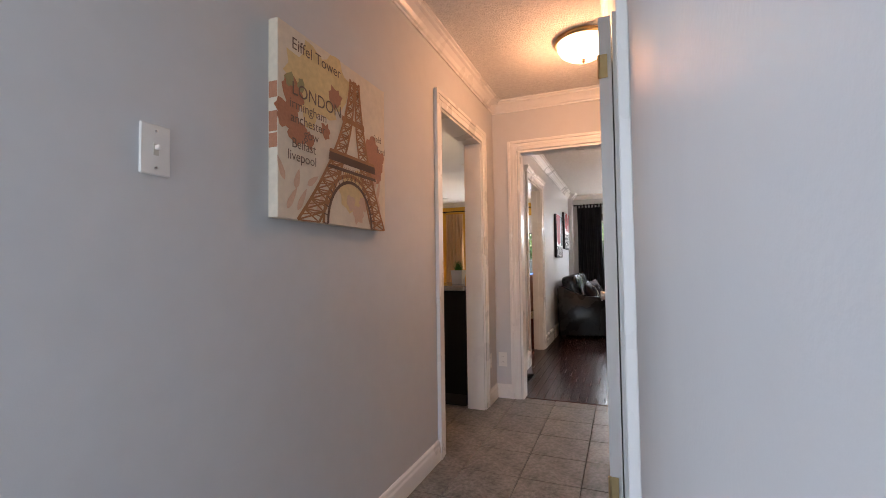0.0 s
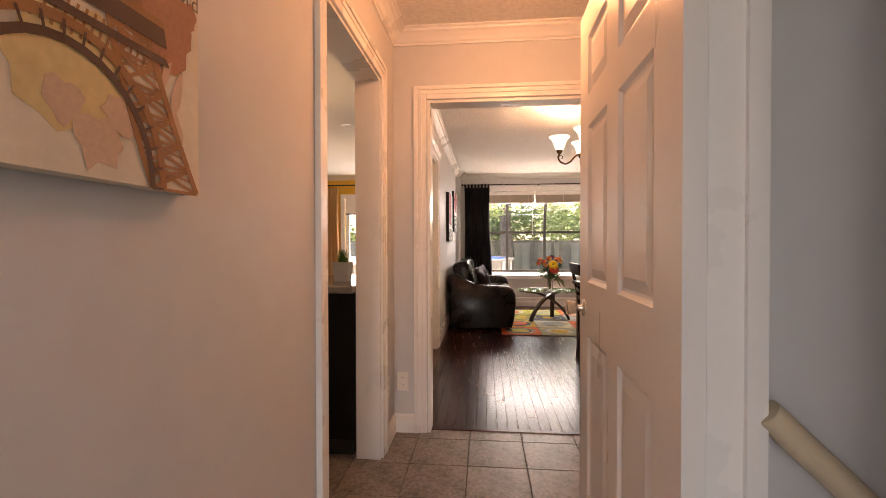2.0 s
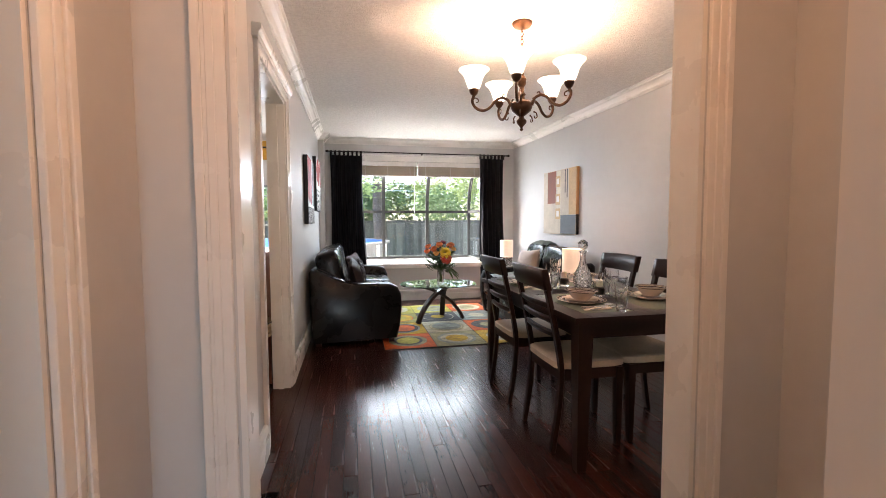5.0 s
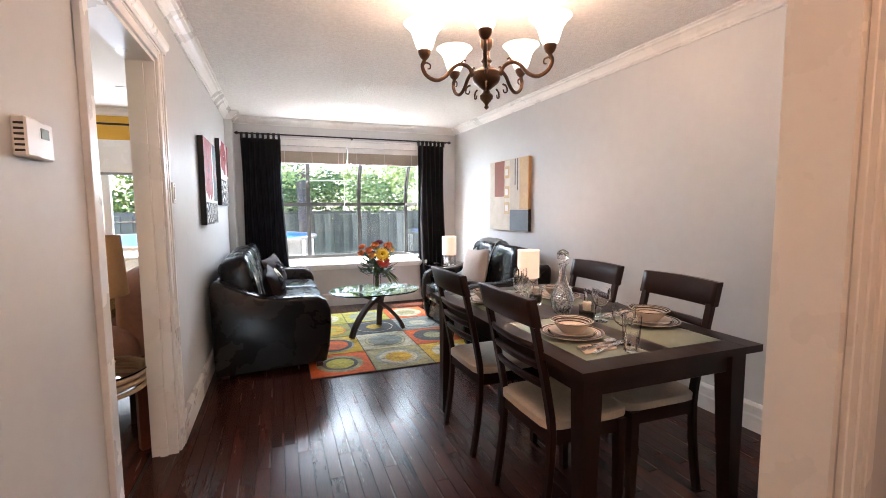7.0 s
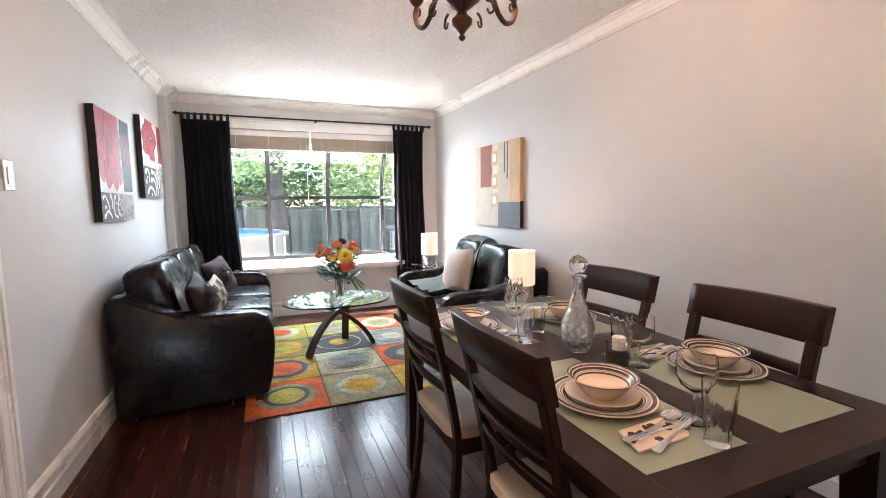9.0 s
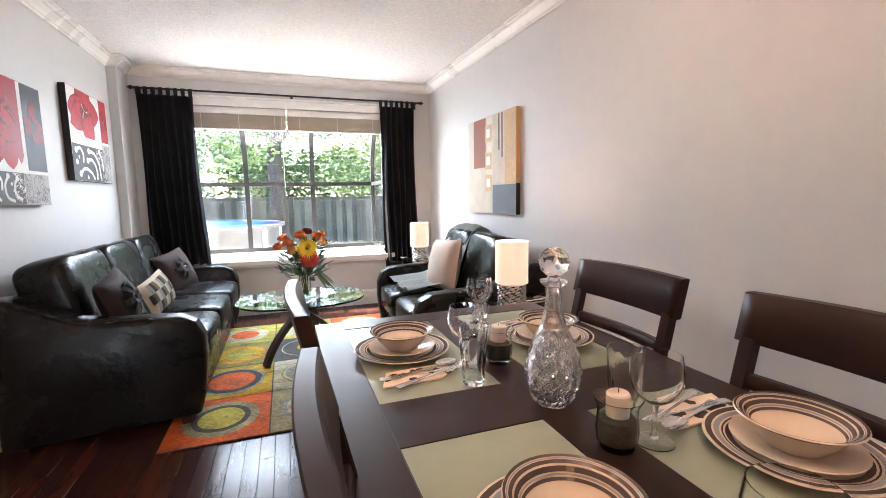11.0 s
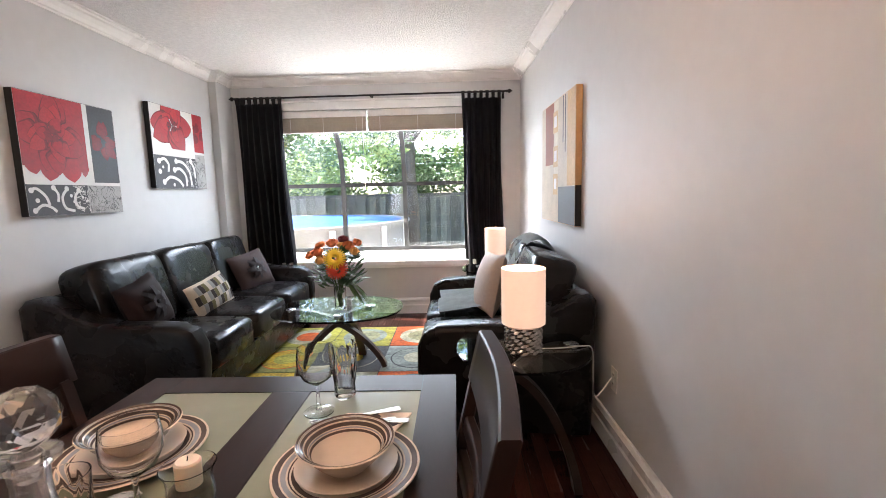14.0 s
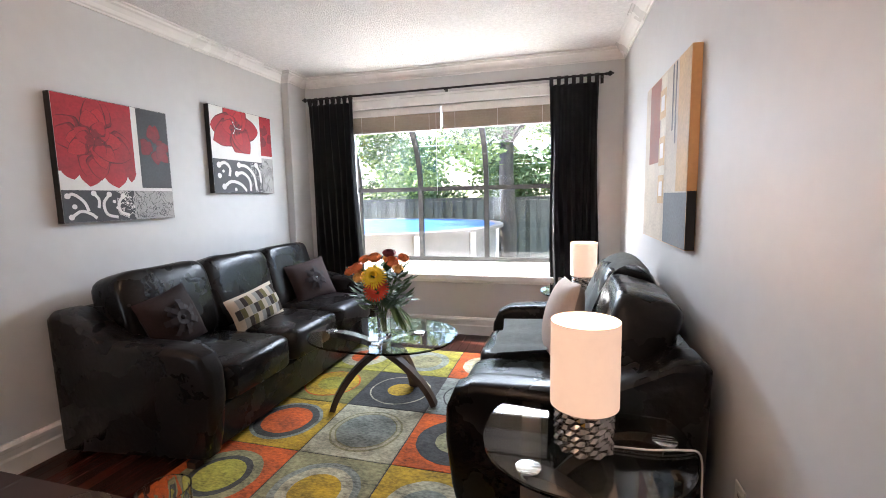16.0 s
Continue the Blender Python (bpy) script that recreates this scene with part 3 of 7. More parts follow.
EW, EH, ED = 0.67, 0.625, 0.035
eif = canvas("canvas_print", "stretched canvas print of an iron lattice tower with city names", Matrix.Translation((HL + 0.002, 0.95, 1.241)) @ ON_LEFT @ Matrix.Diagonal((0.958, 0.97, 1, 1)), EW, EH, ED, CREAM)
sheet(eif, [disc(0.17, 0.47, 0.13, 24, 0.25, 1), disc(0.3, 0.53, 0.09, 20, 0.2, 2), disc(0.42, 0.14, 0.09, 20, 0.2, 3)], SUNNY, 0, d=ED)
sheet(eif, [disc(0.07, 0.41, 0.055, 22, 0.2, 4), disc(0.04, 0.33, 0.05, 22, 0.25, 5), disc(0.09, 0.29, 0.045, 20, 0.25, 6), disc(0.15, 0.275, 0.03, 16, 0.3, 7), disc(0.3, 0.47, 0.04, 18, 0.25, 8), disc(0.24, 0.33, 0.028, 16, 0.3, 9),
            disc(0.56, 0.33, 0.06, 22, 0.25, 10), disc(0.6, 0.26, 0.05, 22, 0.25, 11), disc(0.55, 0.23, 0.035, 18, 0.3, 12), disc(0.63, 0.31, 0.034, 18, 0.3, 13)], RUST, 1, d=ED)
_swirl = [petal(0.04 + 0.05 * k, 0.03, 0.09, 0.012, 1.0 + 0.25 * math.sin(3 * k)) for k in range(4)] + [petal(0.08, 0.1, 0.07, 0.014, 1.3), petal(0.14, 0.12, 0.07, 0.012, 0.6), petal(0.03, 0.12, 0.08, 0.012, 2.0), petal(0.6, 0.13, 0.09, 0.012, 1.3), petal(0.62, 0.08, 0.07, 0.012, 1.9), petal(0.56, 0.16, 0.07, 0.012, 1.0), disc(0.45, 0.05, 0.035, 16, 0.3, 20), disc(0.4, 0.09, 0.03, 16, 0.3, 21), disc(0.49, 0.1, 0.03, 16, 0.3, 22)]
sheet(eif, _swirl, PALERUST, 1, d=ED)
sheet(eif, [disc(0.055, 0.45, 0.025, 14, 0.3, 31), disc(0.11, 0.45, 0.02, 14, 0.3, 32)], OLIVE, 2, d=ED)


def tower_edge(v, side):
    """Half-width of the tower's leg line at a height."""
    f = v / 0.6
    return 0.43 + side * (0.03 + (0.2 if side > 0 else 0.31) * (1 - f) ** 1.75)


_legs, _dark, _lat = [], [], []
for s in (-1, 1):
    outer = [(tower_edge(v, s), v) for v in np.linspace(0.0, 0.58, 16)]
    inner = [(0.43 + s * max(0.004, (abs(tower_edge(v, s) - 0.43) - 0.11 * (1 - v / 0.75))), v) for v in np.linspace(0.0, 0.58, 16)]
    for (a, b), (c_, d_) in zip(zip(outer, outer[1:]), zip(inner, inner[1:])):
        _legs += [bar(a, b, 0.012), bar(c_, d_, 0.011)]
        _lat += [bar(a, d_, 0.006), bar(c_, b, 0.006), bar(a, c_, 0.005), bar(((a[0] + b[0]) / 2, (a[1] + b[1]) / 2), d_, 0.004), bar(((c_[0] + d_[0]) / 2, (c_[1] + d_[1]) / 2), b, 0.004)]
for v, w, t in ((0.235, 0.165, 0.03), (0.265, 0.16, 0.012), (0.4, 0.08, 0.02), (0.205, 0.17, 0.012)):
    _dark.append([(0.42 - w, v), (0.42 + w, v), (0.42 + w * 0.96, v + t), (0.42 - w * 0.96, v + t)])
for k in range(22):
    u = 0.29 + 0.28 * k / 21
    _lat.append(bar((u, 0.18), (u + 0.012, 0.225), 0.004))
_arch = [(0.40 + 0.15 * math.cos(a), 0.0 + 0.17 * math.sin(a)) for a in np.linspace(0, math.pi, 19)]
_arch2 = [(0.40 + 0.175 * math.cos(a), 0.0 + 0.195 * math.sin(a)) for a in np.linspace(0, math.pi, 19)]
sheet(eif, _lat, TAN, 2, d=ED)
sheet(eif, _legs, TAN, 3, d=ED)
sheet(eif, _dark[1:3] + band(_arch2, 0.014), TAN, 4, d=ED)
sheet(eif, _dark[:1] + _dark[3:] + band(_arch, 0.012) + [bar(a, b, 0.004) for a, b in zip(_arch, _arch2)], UMBER, 5, d=ED)
for words, u, v, size in (("Eiffel Tower", 0.06, 0.555, 0.055), ("LONDON", 0.06, 0.405, 0.062), ("irmingham", 0.05, 0.36, 0.046), ("anchester", 0.055, 0.315, 0.046), ("gow", 0.12, 0.275, 0.046), ("Belfast", 0.06, 0.232, 0.046), ("livepool", 0.04, 0.19, 0.046), ("field", 0.57, 0.38, 0.04), ("ford", 0.6, 0.335, 0.04)):
    lettering(eif, words, u, v, size, INK, ED, 6)
# the print wraps round the near edge
bm = bmesh.new()
for v, r in ((0.4, 0.016), (0.3, 0.02), (0.24, 0.014)):
    box(bm, -0.0006, v - r * 1.6, 0.002, 0, v + r * 1.6, ED - 0.002)
part("paint", bm, RUST, eif)

# ---- dining room ----
SAGE = mat("sage_frosted_glass", (0.30, 0.33, 0.25), 0.22, var=0.04, scale=3, coat=0.2)
LINEN = mat("beige_seat_cloth", (0.62, 0.525, 0.41), 0.8, var=0.12, scale=8, bump=0.3, bump_scale=300)
CHINA = mat("cream_china", (0.74, 0.62, 0.50), 0.2, var=0.03, scale=8)
CHINABAND = mat("dark_rim_band", (0.10, 0.07, 0.06), 0.2, var=0.1)
GREYBAND = mat("grey_rim_band", (0.36, 0.36, 0.38), 0.2, var=0.1)
CLEAR = glass("clear_glass", (0.99, 0.99, 0.99), 0.0, 1.33)
CUTGLASS = mat("cut_crystal", (0.95, 0.93, 0.93), 0.04, var=0, trans=0.94, ior=1.45)
WAX = mat("ivory_candle_wax", (0.82, 0.72, 0.62), 0.5, var=0.04, sub=0.2)
BEANS = mat("dark_potpourri", (0.09, 0.08, 0.06), 0.8, var=0.5, scale=60, bump=0.8, bump_scale=120)
TABLE = pose(1.131, 4.885, 0, 0, 0, 0)
TZ = 0.755

table = thing("dining_table", "dark espresso wood dining table with sage glass inlays, set for four", "table", m=TABLE)
TW, TL = 0.422, 0.748
mats_xy = [(sx * 0.192, sy * 0.37) for sy in (-1, 1) for sx in (-1, 1)]
MW, ML = 0.142, 0.283
xs = [-TW, -0.192 - MW, -0.192 + MW, 0.192 - MW, 0.192 + MW, TW]
ys = [-TL, -0.37 - ML, -0.37 + ML, 0.37 - ML, 0.37 + ML, TL]
bm = bmesh.new()
for i, (a, b) in enumerate(zip(xs, xs[1:])):
    for j, (c_, d_) in enumerate(zip(ys, ys[1:])):
        if i in (1, 3) and j in (1, 3):
            continue
        box(bm, a, c_, TZ - 0.028, b, d_, TZ)
bmesh.ops.remove_doubles(bm, verts=bm.verts, dist=1e-5)
part("tabletop", bm, ESPRESSO, table)
for x, y in mats_xy:
    part("glass_inlay", boxes((x - MW + 0.001, y - ML + 0.001, TZ - 0.02, x + MW - 0.001, y + ML - 0.001, TZ - 0.0015)), SAGE, table, "sage green frosted glass inlay")
for s in ((-TW + 0.07, -TL + 0.06, TW - 0.07, -TL + 0.082), (-TW + 0.07, TL - 0.082, TW - 0.07, TL - 0.06), (-TW + 0.06, -TL + 0.07, -TW + 0.082, TL - 0.07), (TW - 0.082, -TL + 0.07, TW - 0.06, TL - 0.07)):
    part("apron", boxes((s[0], s[1], TZ - 0.115, s[2], s[3], TZ - 0.0285), bevel=0.002), ESPRESSO, table)
# thin grooves where the top's boards meet
bm = boxes(*[(x - 0.0012, -TL + 0.001, TZ, x + 0.0012, TL - 0.001, TZ + 0.0004) for x in (xs[1], xs[4])], *[(xs[1], y - 0.0012, TZ, xs[4], y + 0.0012, TZ + 0.0004) for y in (ys[1], ys[4])])
part("joint", bm, DARK, table)
for sx in (-1, 1):
    for sy in (-1, 1):
        bm = bmesh.new()
        cx, cy = sx * (TW - 0.075), sy * (TL - 0.075)
        lo = [bm.verts.new((cx + sx * 0.012 + a * 0.024, cy + sy * 0.012 + b * 0.024, 0)) for a, b in ((-1, -1), (1, -1), (1, 1), (-1, 1))]
        mid = [bm.verts.new((cx + a * 0.037, cy + b * 0.037, TZ - 0.125)) for a, b in ((-1, -1), (1, -1), (1, 1), (-1, 1))]
        hi = [bm.verts.new((cx + a * 0.037, cy + b * 0.037, TZ - 0.0285)) for a, b in ((-1, -1), (1, -1), (1, 1), (-1, 1))]
        bm.faces.new(lo[::-1]), bm.faces.new(hi)
        for u, v in ((lo, mid), (mid, hi)):
            for k in range(4):
                bm.faces.new((u[k], u[(k + 1) % 4], v[(k + 1) % 4], v[k]))
        part("leg", bm, ESPRESSO, table)


def dining_chair(m):
    """A ladder-back chair: sits facing +x, its back at x = 0, 0.45 wide along y."""
    c = thing("dining_chair", "espresso wood ladder-back dining chair with a beige padded seat", "chair", "chairs round the table", m)
    W, D, H = 0.428, 0.44, 0.96
    back = lambda z: 0.035 + 0.045 * math.sin(min(z, 0.5) / 0.5 * math.pi * 0.6) - (0.105 * ((z - 0.46) / 0.5) ** 1.15 if z > 0.46 else 0)
    for y in (0.026, W - 0.026):
        bm = bmesh.new()
        ribbon(bm, [(back(z), y, z) for z in np.linspace(0, H - 0.105, 15)], 0.036, 0.026, (0, 1, 0))
        bmesh.ops.bevel(bm, geom=[e for e in bm.edges if abs((e.verts[0].co - e.verts[1].co).z) > 0.02], offset=0.004, segments=1, affect="EDGES")
        part("back_leg", bm, ESPRESSO, c)
    for y in (0.03, W - 0.03):
        bm = bmesh.new()
        lo = [bm.verts.new((D - 0.03 + a * 0.014, y + b * 0.014, 0)) for a, b in ((-1, -1), (1, -1), (1, 1), (-1, 1))]
        hi = [bm.verts.new((D - 0.03 + a * 0.02, y + b * 0.02, 0.43)) for a, b in ((-1, -1), (1, -1), (1, 1), (-1, 1))]
        bm.faces.new(lo[::-1]), bm.faces.new(hi)
        for k in range(4):
            bm.faces.new((lo[k], lo[(k + 1) % 4], hi[(k + 1) % 4], hi[k]))
        part("front_leg", bm, ESPRESSO, c)
    for x0, y0, x1, y1 in ((0.085, 0.018, D - 0.02, 0.036), (0.085, W - 0.036, D - 0.02, W - 0.018), (D - 0.032, 0.04, D - 0.014, W - 0.04), (0.07, 0.035, 0.088, W - 0.035)):
        part("seat_rail", boxes((x0, y0, 0.375, x1, y1, 0.435)), ESPRESSO, c)
    bm = bmesh.new()
    cushion(bm, 0.06 + 0.195, W / 2, 0.452, 0.41, W - 0.02, 0.05, 9, 7)
    part("seat", bm, LINEN, c, "beige cloth padded seat", True)

    def slat(z0, z1, bow, name):
        bm = bmesh.new()
        rows = []
        th = 0.015 if name == "top_rail" else 0.010
        for k in range(17):
            f = k / 16
            y = 0.03 + (W - 0.06) * f if name == "slat" else W * f
            o = -bow * math.sin(math.pi * f)
            tz = (0.004 * math.sin(math.pi * f) if name == "top_rail" else 0)
            ring = []
            for dx, z in ((-th, z0), (th, z0), (th, z1 + tz), (-th, z1 + tz)):
                ring.append(bm.verts.new((back(z) + o + dx, y, z)))
            rows.append(ring)
        for a, b in zip(rows, rows[1:]):
            for k in range(4):
                bm.faces.new((a[k], a[(k + 1) % 4], b[(k + 1) % 4], b[k]))
        bm.faces.new(rows[0][::-1]), bm.faces.new(rows[-1])
        bmesh.ops.recalc_face_normals(bm, faces=bm.faces)
        bmesh.ops.bevel(bm, geom=[e for e in bm.edges if abs((e.verts[0].co - e.verts[1].co).y) > 0.01], offset=0.003, segments=1, affect="EDGES")
        ob = part(name, bm, ESPRESSO, c)
        for face in ob.data.polygons:
            face.use_smooth = abs(face.normal.y) < 0.5 and abs(face.normal.x) > 0.8

    slat(H - 0.112, H - 0.004, 0.014, "top_rail")
    for z in (0.60, 0.675, 0.75):
        slat(z, z + 0.032, 0.018, "slat")
    return c


chair = dining_chair(pose(0.685, 4.36, 0, 0, 0, 0))
copy_thing(chair, pose(0.68, 4.985, 0, 0, 0, 1))
copy_thing(chair, pose(1.60, 4.80, 0, 0, 0, 179))
copy_thing(chair, pose(1.595, 5.395, 0, 0, 0, 180))


def on_table(x, y, z=TZ, turn=0):
    return pose(x, y, z, 0, 0, turn)


def plate_ring(bm, r0, r1, z0, z1, n=40):
    a = [bm.verts.new((r0 * math.cos(2 * math.pi * i / n), r0 * math.sin(2 * math.pi * i / n), z0)) for i in range(n)]
    b = [bm.verts.new((r1 * math.cos(2 * math.pi * i / n), r1 * math.sin(2 * math.pi * i / n), z1)) for i in range(n)]
    for i in range(n):
        bm.faces.new((a[i], a[(i + 1) % n], b[(i + 1) % n], b[i]))


def plate(name, label, m, r, h, bands):
    p = thing(name, label, "plate" if name != "bowl" else "bowl", "place settings", m)
    bm = bmesh.new()
    if name == "bowl":
        prof = [(0, 0), (r * 0.45, 0), (r * 0.5, 0.004), (r * 0.72, h * 0.5), (r * 0.86, h * 0.86), (r, h), (r * 0.985, h + 0.002), (r * 0.84, h * 0.9), (r * 0.68, h * 0.52), (r * 0.45, 0.01), (0, 0.008)]
        slope = lambda q: h * 0.9 + (h + 0.002 - h * 0.9) * (q - 0.84) / 0.145
    else:
        prof = [(0, 0), (r * 0.58, 0), (r * 0.64, h * 0.4), (r, h), (r * 0.995, h + 0.002), (r * 0.64, h * 0.55 + 0.002), (r * 0.56, 0.003), (0, 0.003)]
        slope = lambda q: h * 0.55 + 0.002 + (h * 0.45) * (q - 0.64) / 0.355
    lathe(bm, prof, 40)
    part("dish", bm, CHINA, p, "", True)
    if name == "bowl":
        bm = bmesh.new()
        plate_ring(bm, r * 0.885, r * 0.975, h * 0.87, h * 0.965)
        part("rim_band", bm, CHINABAND, p)
        deep = lambda q: h * 0.52 + (q - 0.68) / 0.16 * h * 0.38
        for q0, q1, mtl in ((0.775, 0.825, CHINABAND), (0.745, 0.762, GREYBAND), (0.70, 0.732, CHINABAND)):
            bm = bmesh.new()
            plate_ring(bm, r * q0 - 0.0008, r * q1 - 0.0008, deep(q0) + 0.0008, deep(q1) + 0.0008)
            part("rim_band", bm, mtl, p)
    for q0, q1, mtl in bands:
        bm = bmesh.new()
        plate_ring(bm, r * q0, r * q1, slope(q0) + 0.0007, slope(q1) + 0.0007)
        part("rim_band", bm, mtl, p)
    return p


DB, GB = CHINABAND, GREYBAND
dinner = plate("dinner_plate", "large cream dinner plate with dark and grey rim bands", on_table(0.945, 4.515), 0.132, 0.016, ((0.66, 0.73, DB), (0.755, 0.775, DB), (0.80, 0.865, GB), (0.89, 0.965, DB)))
side = plate("side_plate", "plain cream side plate under a bowl", on_table(0.945, 4.515, TZ + 0.0105), 0.092, 0.012, ())
bowl = plate("bowl", "cream cereal bowl with a dark and grey banded rim", on_table(0.945, 4.515, TZ + 0.015), 0.088, 0.05, ((0.845, 0.90, DB), (0.912, 0.93, GB), (0.94, 0.98, DB)))
for x, y in ((1.40, 4.55), (0.92, 5.26), (1.355, 5.205)):
    copy_thing(dinner, on_table(x, y, turn=x * 70))
    copy_thing(side, on_table(x, y, TZ + 0.0105))
    copy_thing(bowl, on_table(x, y, TZ + 0.015, x * 50))

NAPKIN = mat("patterned_napkin", (0.72, 0.58, 0.46), 0.85, var=0.06, bump=0.2, bump_scale=300)
NAPSPOT = mat("napkin_dark_spots", (0.06, 0.04, 0.04), 0.85, var=0)


def napkin(m):
    n = thing("napkin", "folded cream paper napkin with dark spots", "napkin", "napkins", m)
    bm = bmesh.new()
    prism(bm, [(-0.095, -0.03), (0.05, -0.045), (0.1, -0.01), (0.085, 0.035), (-0.06, 0.045)], 0, 0.004, "z")
    part("cloth", bm, NAPKIN, n)
    rnd = random.Random(5)
    for k in range(9):
        bm = bmesh.new()
        prism(bm, disc(-0.07 + 0.018 * k, -0.025 + 0.05 * rnd.random(), 0.009 + 0.005 * rnd.random(), 9, 0.35, k), 0.0042, 0.0048, "z")
        part("spot", bm, NAPSPOT, n)
    return n


def cutlery(kind, m):
    c = thing(kind, f"polished steel table {kind} lying on a napkin", "cutlery", "cutlery", m)
    bm = bmesh.new()
    prism(bm, [(-0.1, -0.0085), (-0.09, -0.01), (-0.02, -0.005), (0.035, -0.0035), (0.035, 0.0035), (-0.02, 0.005), (-0.09, 0.01), (-0.1, 0.0085)], 0, 0.0028, "z")
    bmesh.ops.bevel(bm, geom=list(bm.edges), offset=0.0008, segments=1, affect="EDGES")
    part("handle", bm, STEEL, c)
    bm = bmesh.new()
    if kind == "knife":
        prism(bm, [(0.035, -0.004), (0.1, -0.009), (0.12, -0.002), (0.12, 0.006), (0.035, 0.004)], 0.0003, 0.002, "z")
        part("blade", bm, STEEL, c)
    elif kind == "fork":
        prism(bm, [(0.03, -0.004), (0.045, -0.012), (0.06, -0.012), (0.06, 0.012), (0.045, 0.012), (0.03, 0.004)], 0.0003, 0.003, "z")
        for k in range(4):
            box(bm, 0.0595, -0.0115 + 0.0065 * k, 0.0006, 0.098, -0.0085 + 0.0065 * k, 0.003)
        part("tines", bm, STEEL, c)
    else:
        lathe(bm, [(0, 0), (0.011, 0.001), (0.019, 0.005), (0.02, 0.006), (0.018, 0.006), (0.01, 0.0025), (0, 0.0018)], 18)
        bmesh.ops.scale(bm, vec=(1.5, 1, 1), verts=bm.verts)
        bmesh.ops.translate(bm, vec=(0.058, 0, 0), verts=bm.verts)
        part("bowl", bm, STEEL, c, "", True)
    return c


spots = ((0.93, 4.335, 8), (0.91, 5.085, 8), (1.375, 4.715, 186), (1.36, 5.375, 186))
nap0 = napkin(on_table(spots[0][0], spots[0][1], TZ, spots[0][2]))
tools = [cutlery(k, on_table(spots[0][0] + dx, spots[0][1] + dy, TZ + 0.005, spots[0][2] + a)) for k, dx, dy, a in (("fork", 0.03, -0.022, 14), ("spoon", 0.035, 0.02, 10), ("knife", 0.01, 0.0, -6))]
for x, y, a in spots[1:]:
    copy_thing(nap0, on_table(x, y, TZ, a))
    s = -1 if a > 90 else 1
    for t_, (dx, dy, da) in zip(tools, ((0.03, -0.022, 14), (0.035, 0.02, 10), (0.01, 0.0, -6))):
        copy_thing(t_, on_table(x + s * dx, y + s * dy, TZ + 0.005, a + da))


def tumbler(m):
    bm = bmesh.new()
    n = 10
    prof = [(0.024, 0), (0.026, 0.004), (0.024, 0.03), (0.029, 0.07), (0.033, 0.11), (0.034, 0.135), (0.032, 0.135), (0.031, 0.11), (0.027, 0.07), (0.021, 0.03), (0.02, 0.012), (0, 0.012)]
    rings = []
    for k, (r, z) in enumerate(prof):
        outer = k < 6
        amp = 0.10 if outer and 0.01 < z < 0.1 else 0.0
        rings.append([bm.verts.new((r * (1 + amp * math.cos(n * (2 * math.pi * i / 40) + z * 30)) * math.cos(2 * math.pi * i / 40), r * (1 + amp * math.cos(n * (2 * math.pi * i / 40) + z * 30)) * math.sin(2 * math.pi * i / 40), z)) for i in range(40)])
    bm.faces.new(rings[0][::-1])
    for a, b in zip(rings, rings[1:]):
        for i in range(40):
            bm.faces.new((a[i], a[(i + 1) % 40], b[(i + 1) % 40], b[i]))
    bmesh.ops.remove_doubles(bm, verts=bm.verts, dist=1e-5)
    return single("tumbler", bm, CLEAR, "clear twisted glass water tumbler standing on the table", "glass", "tumblers", True, m)


def wine_glass(m):
    g = thing("wine_glass", "clear stemmed wine glass standing on the table", "glass", "wine glasses", m)
    bm = bmesh.new()
    lathe(bm, [(0, 0), (0.034, 0), (0.034, 0.002), (0.012, 0.005), (0, 0.006)], 28)
    part("foot", bm, CLEAR, g, "", True)
    bm = bmesh.new()
    lathe(bm, [(0, 0.0062), (0.007, 0.0062), (0.0045, 0.015), (0.004, 0.05), (0.006, 0.066), (0, 0.0665)], 14)
    part("stem", bm, CLEAR, g, "", True)
    bm = bmesh.new()
    lathe(bm, [(0, 0.067), (0.012, 0.069), (0.032, 0.084), (0.043, 0.108), (0.0435, 0.132), (0.040, 0.156), (0.039, 0.156), (0.0418, 0.132), (0.0412, 0.108), (0.0305, 0.087), (0.011, 0.072), (0, 0.071)], 32)
    part("bowl", bm, CLEAR, g, "", True)
    return g


tb = tumbler(on_table(1.018, 4.258))
for x, y in ((1.024, 5.0), (1.235, 4.755), (1.275, 5.515)):
    copy_thing(tb, on_table(x, y, turn=40 * x))
wg = wine_glass(on_table(1.063, 4.347))
for x, y in ((1.046, 5.1), (1.216, 4.66), (1.234, 5.43)):
    copy_thing(wg, on_table(x, y))


def candle_holder(m):
    h = thing("candle_holder", "flared glass votive holder with dark potpourri and an ivory candle", "candle", "candle holders", m)
    bm = bmesh.new()
    lathe(bm, [(0, 0), (0.028, 0), (0.033, 0.01), (0.036, 0.035), (0.033, 0.06), (0.034, 0.075), (0.041, 0.088), (0.0395, 0.0885), (0.032, 0.075), (0.031, 0.06), (0.0335, 0.035), (0.03, 0.012), (0, 0.008)], 28)
    part("cup", bm, CLEAR, h, "clear ribbed glass cup", True)
    bm = bmesh.new()
    lathe(bm, [(0, 0.0085), (0.029, 0.0125), (0.0325, 0.035), (0.0305, 0.052), (0, 0.056)], 20)
    part("filling", bm, BEANS, h, "dark potpourri", True)
    bm = bmesh.new()
    lathe(bm, [(0, 0.057), (0.019, 0.057), (0.0195, 0.094), (0.017, 0.097), (0, 0.0955)], 20)
    part("candle", bm, WAX, h, "ivory pillar candle", True)
    bm = bmesh.new()
    tube(bm, [(0, 0, 0.096), (0.001, 0, 0.103)], 0.0009, 6)
    part("wick", bm, DARK, h)
    return h


ch = candle_holder(on_table(1.145, 4.67))
copy_thing(ch, on_table(1.136, 5.095))

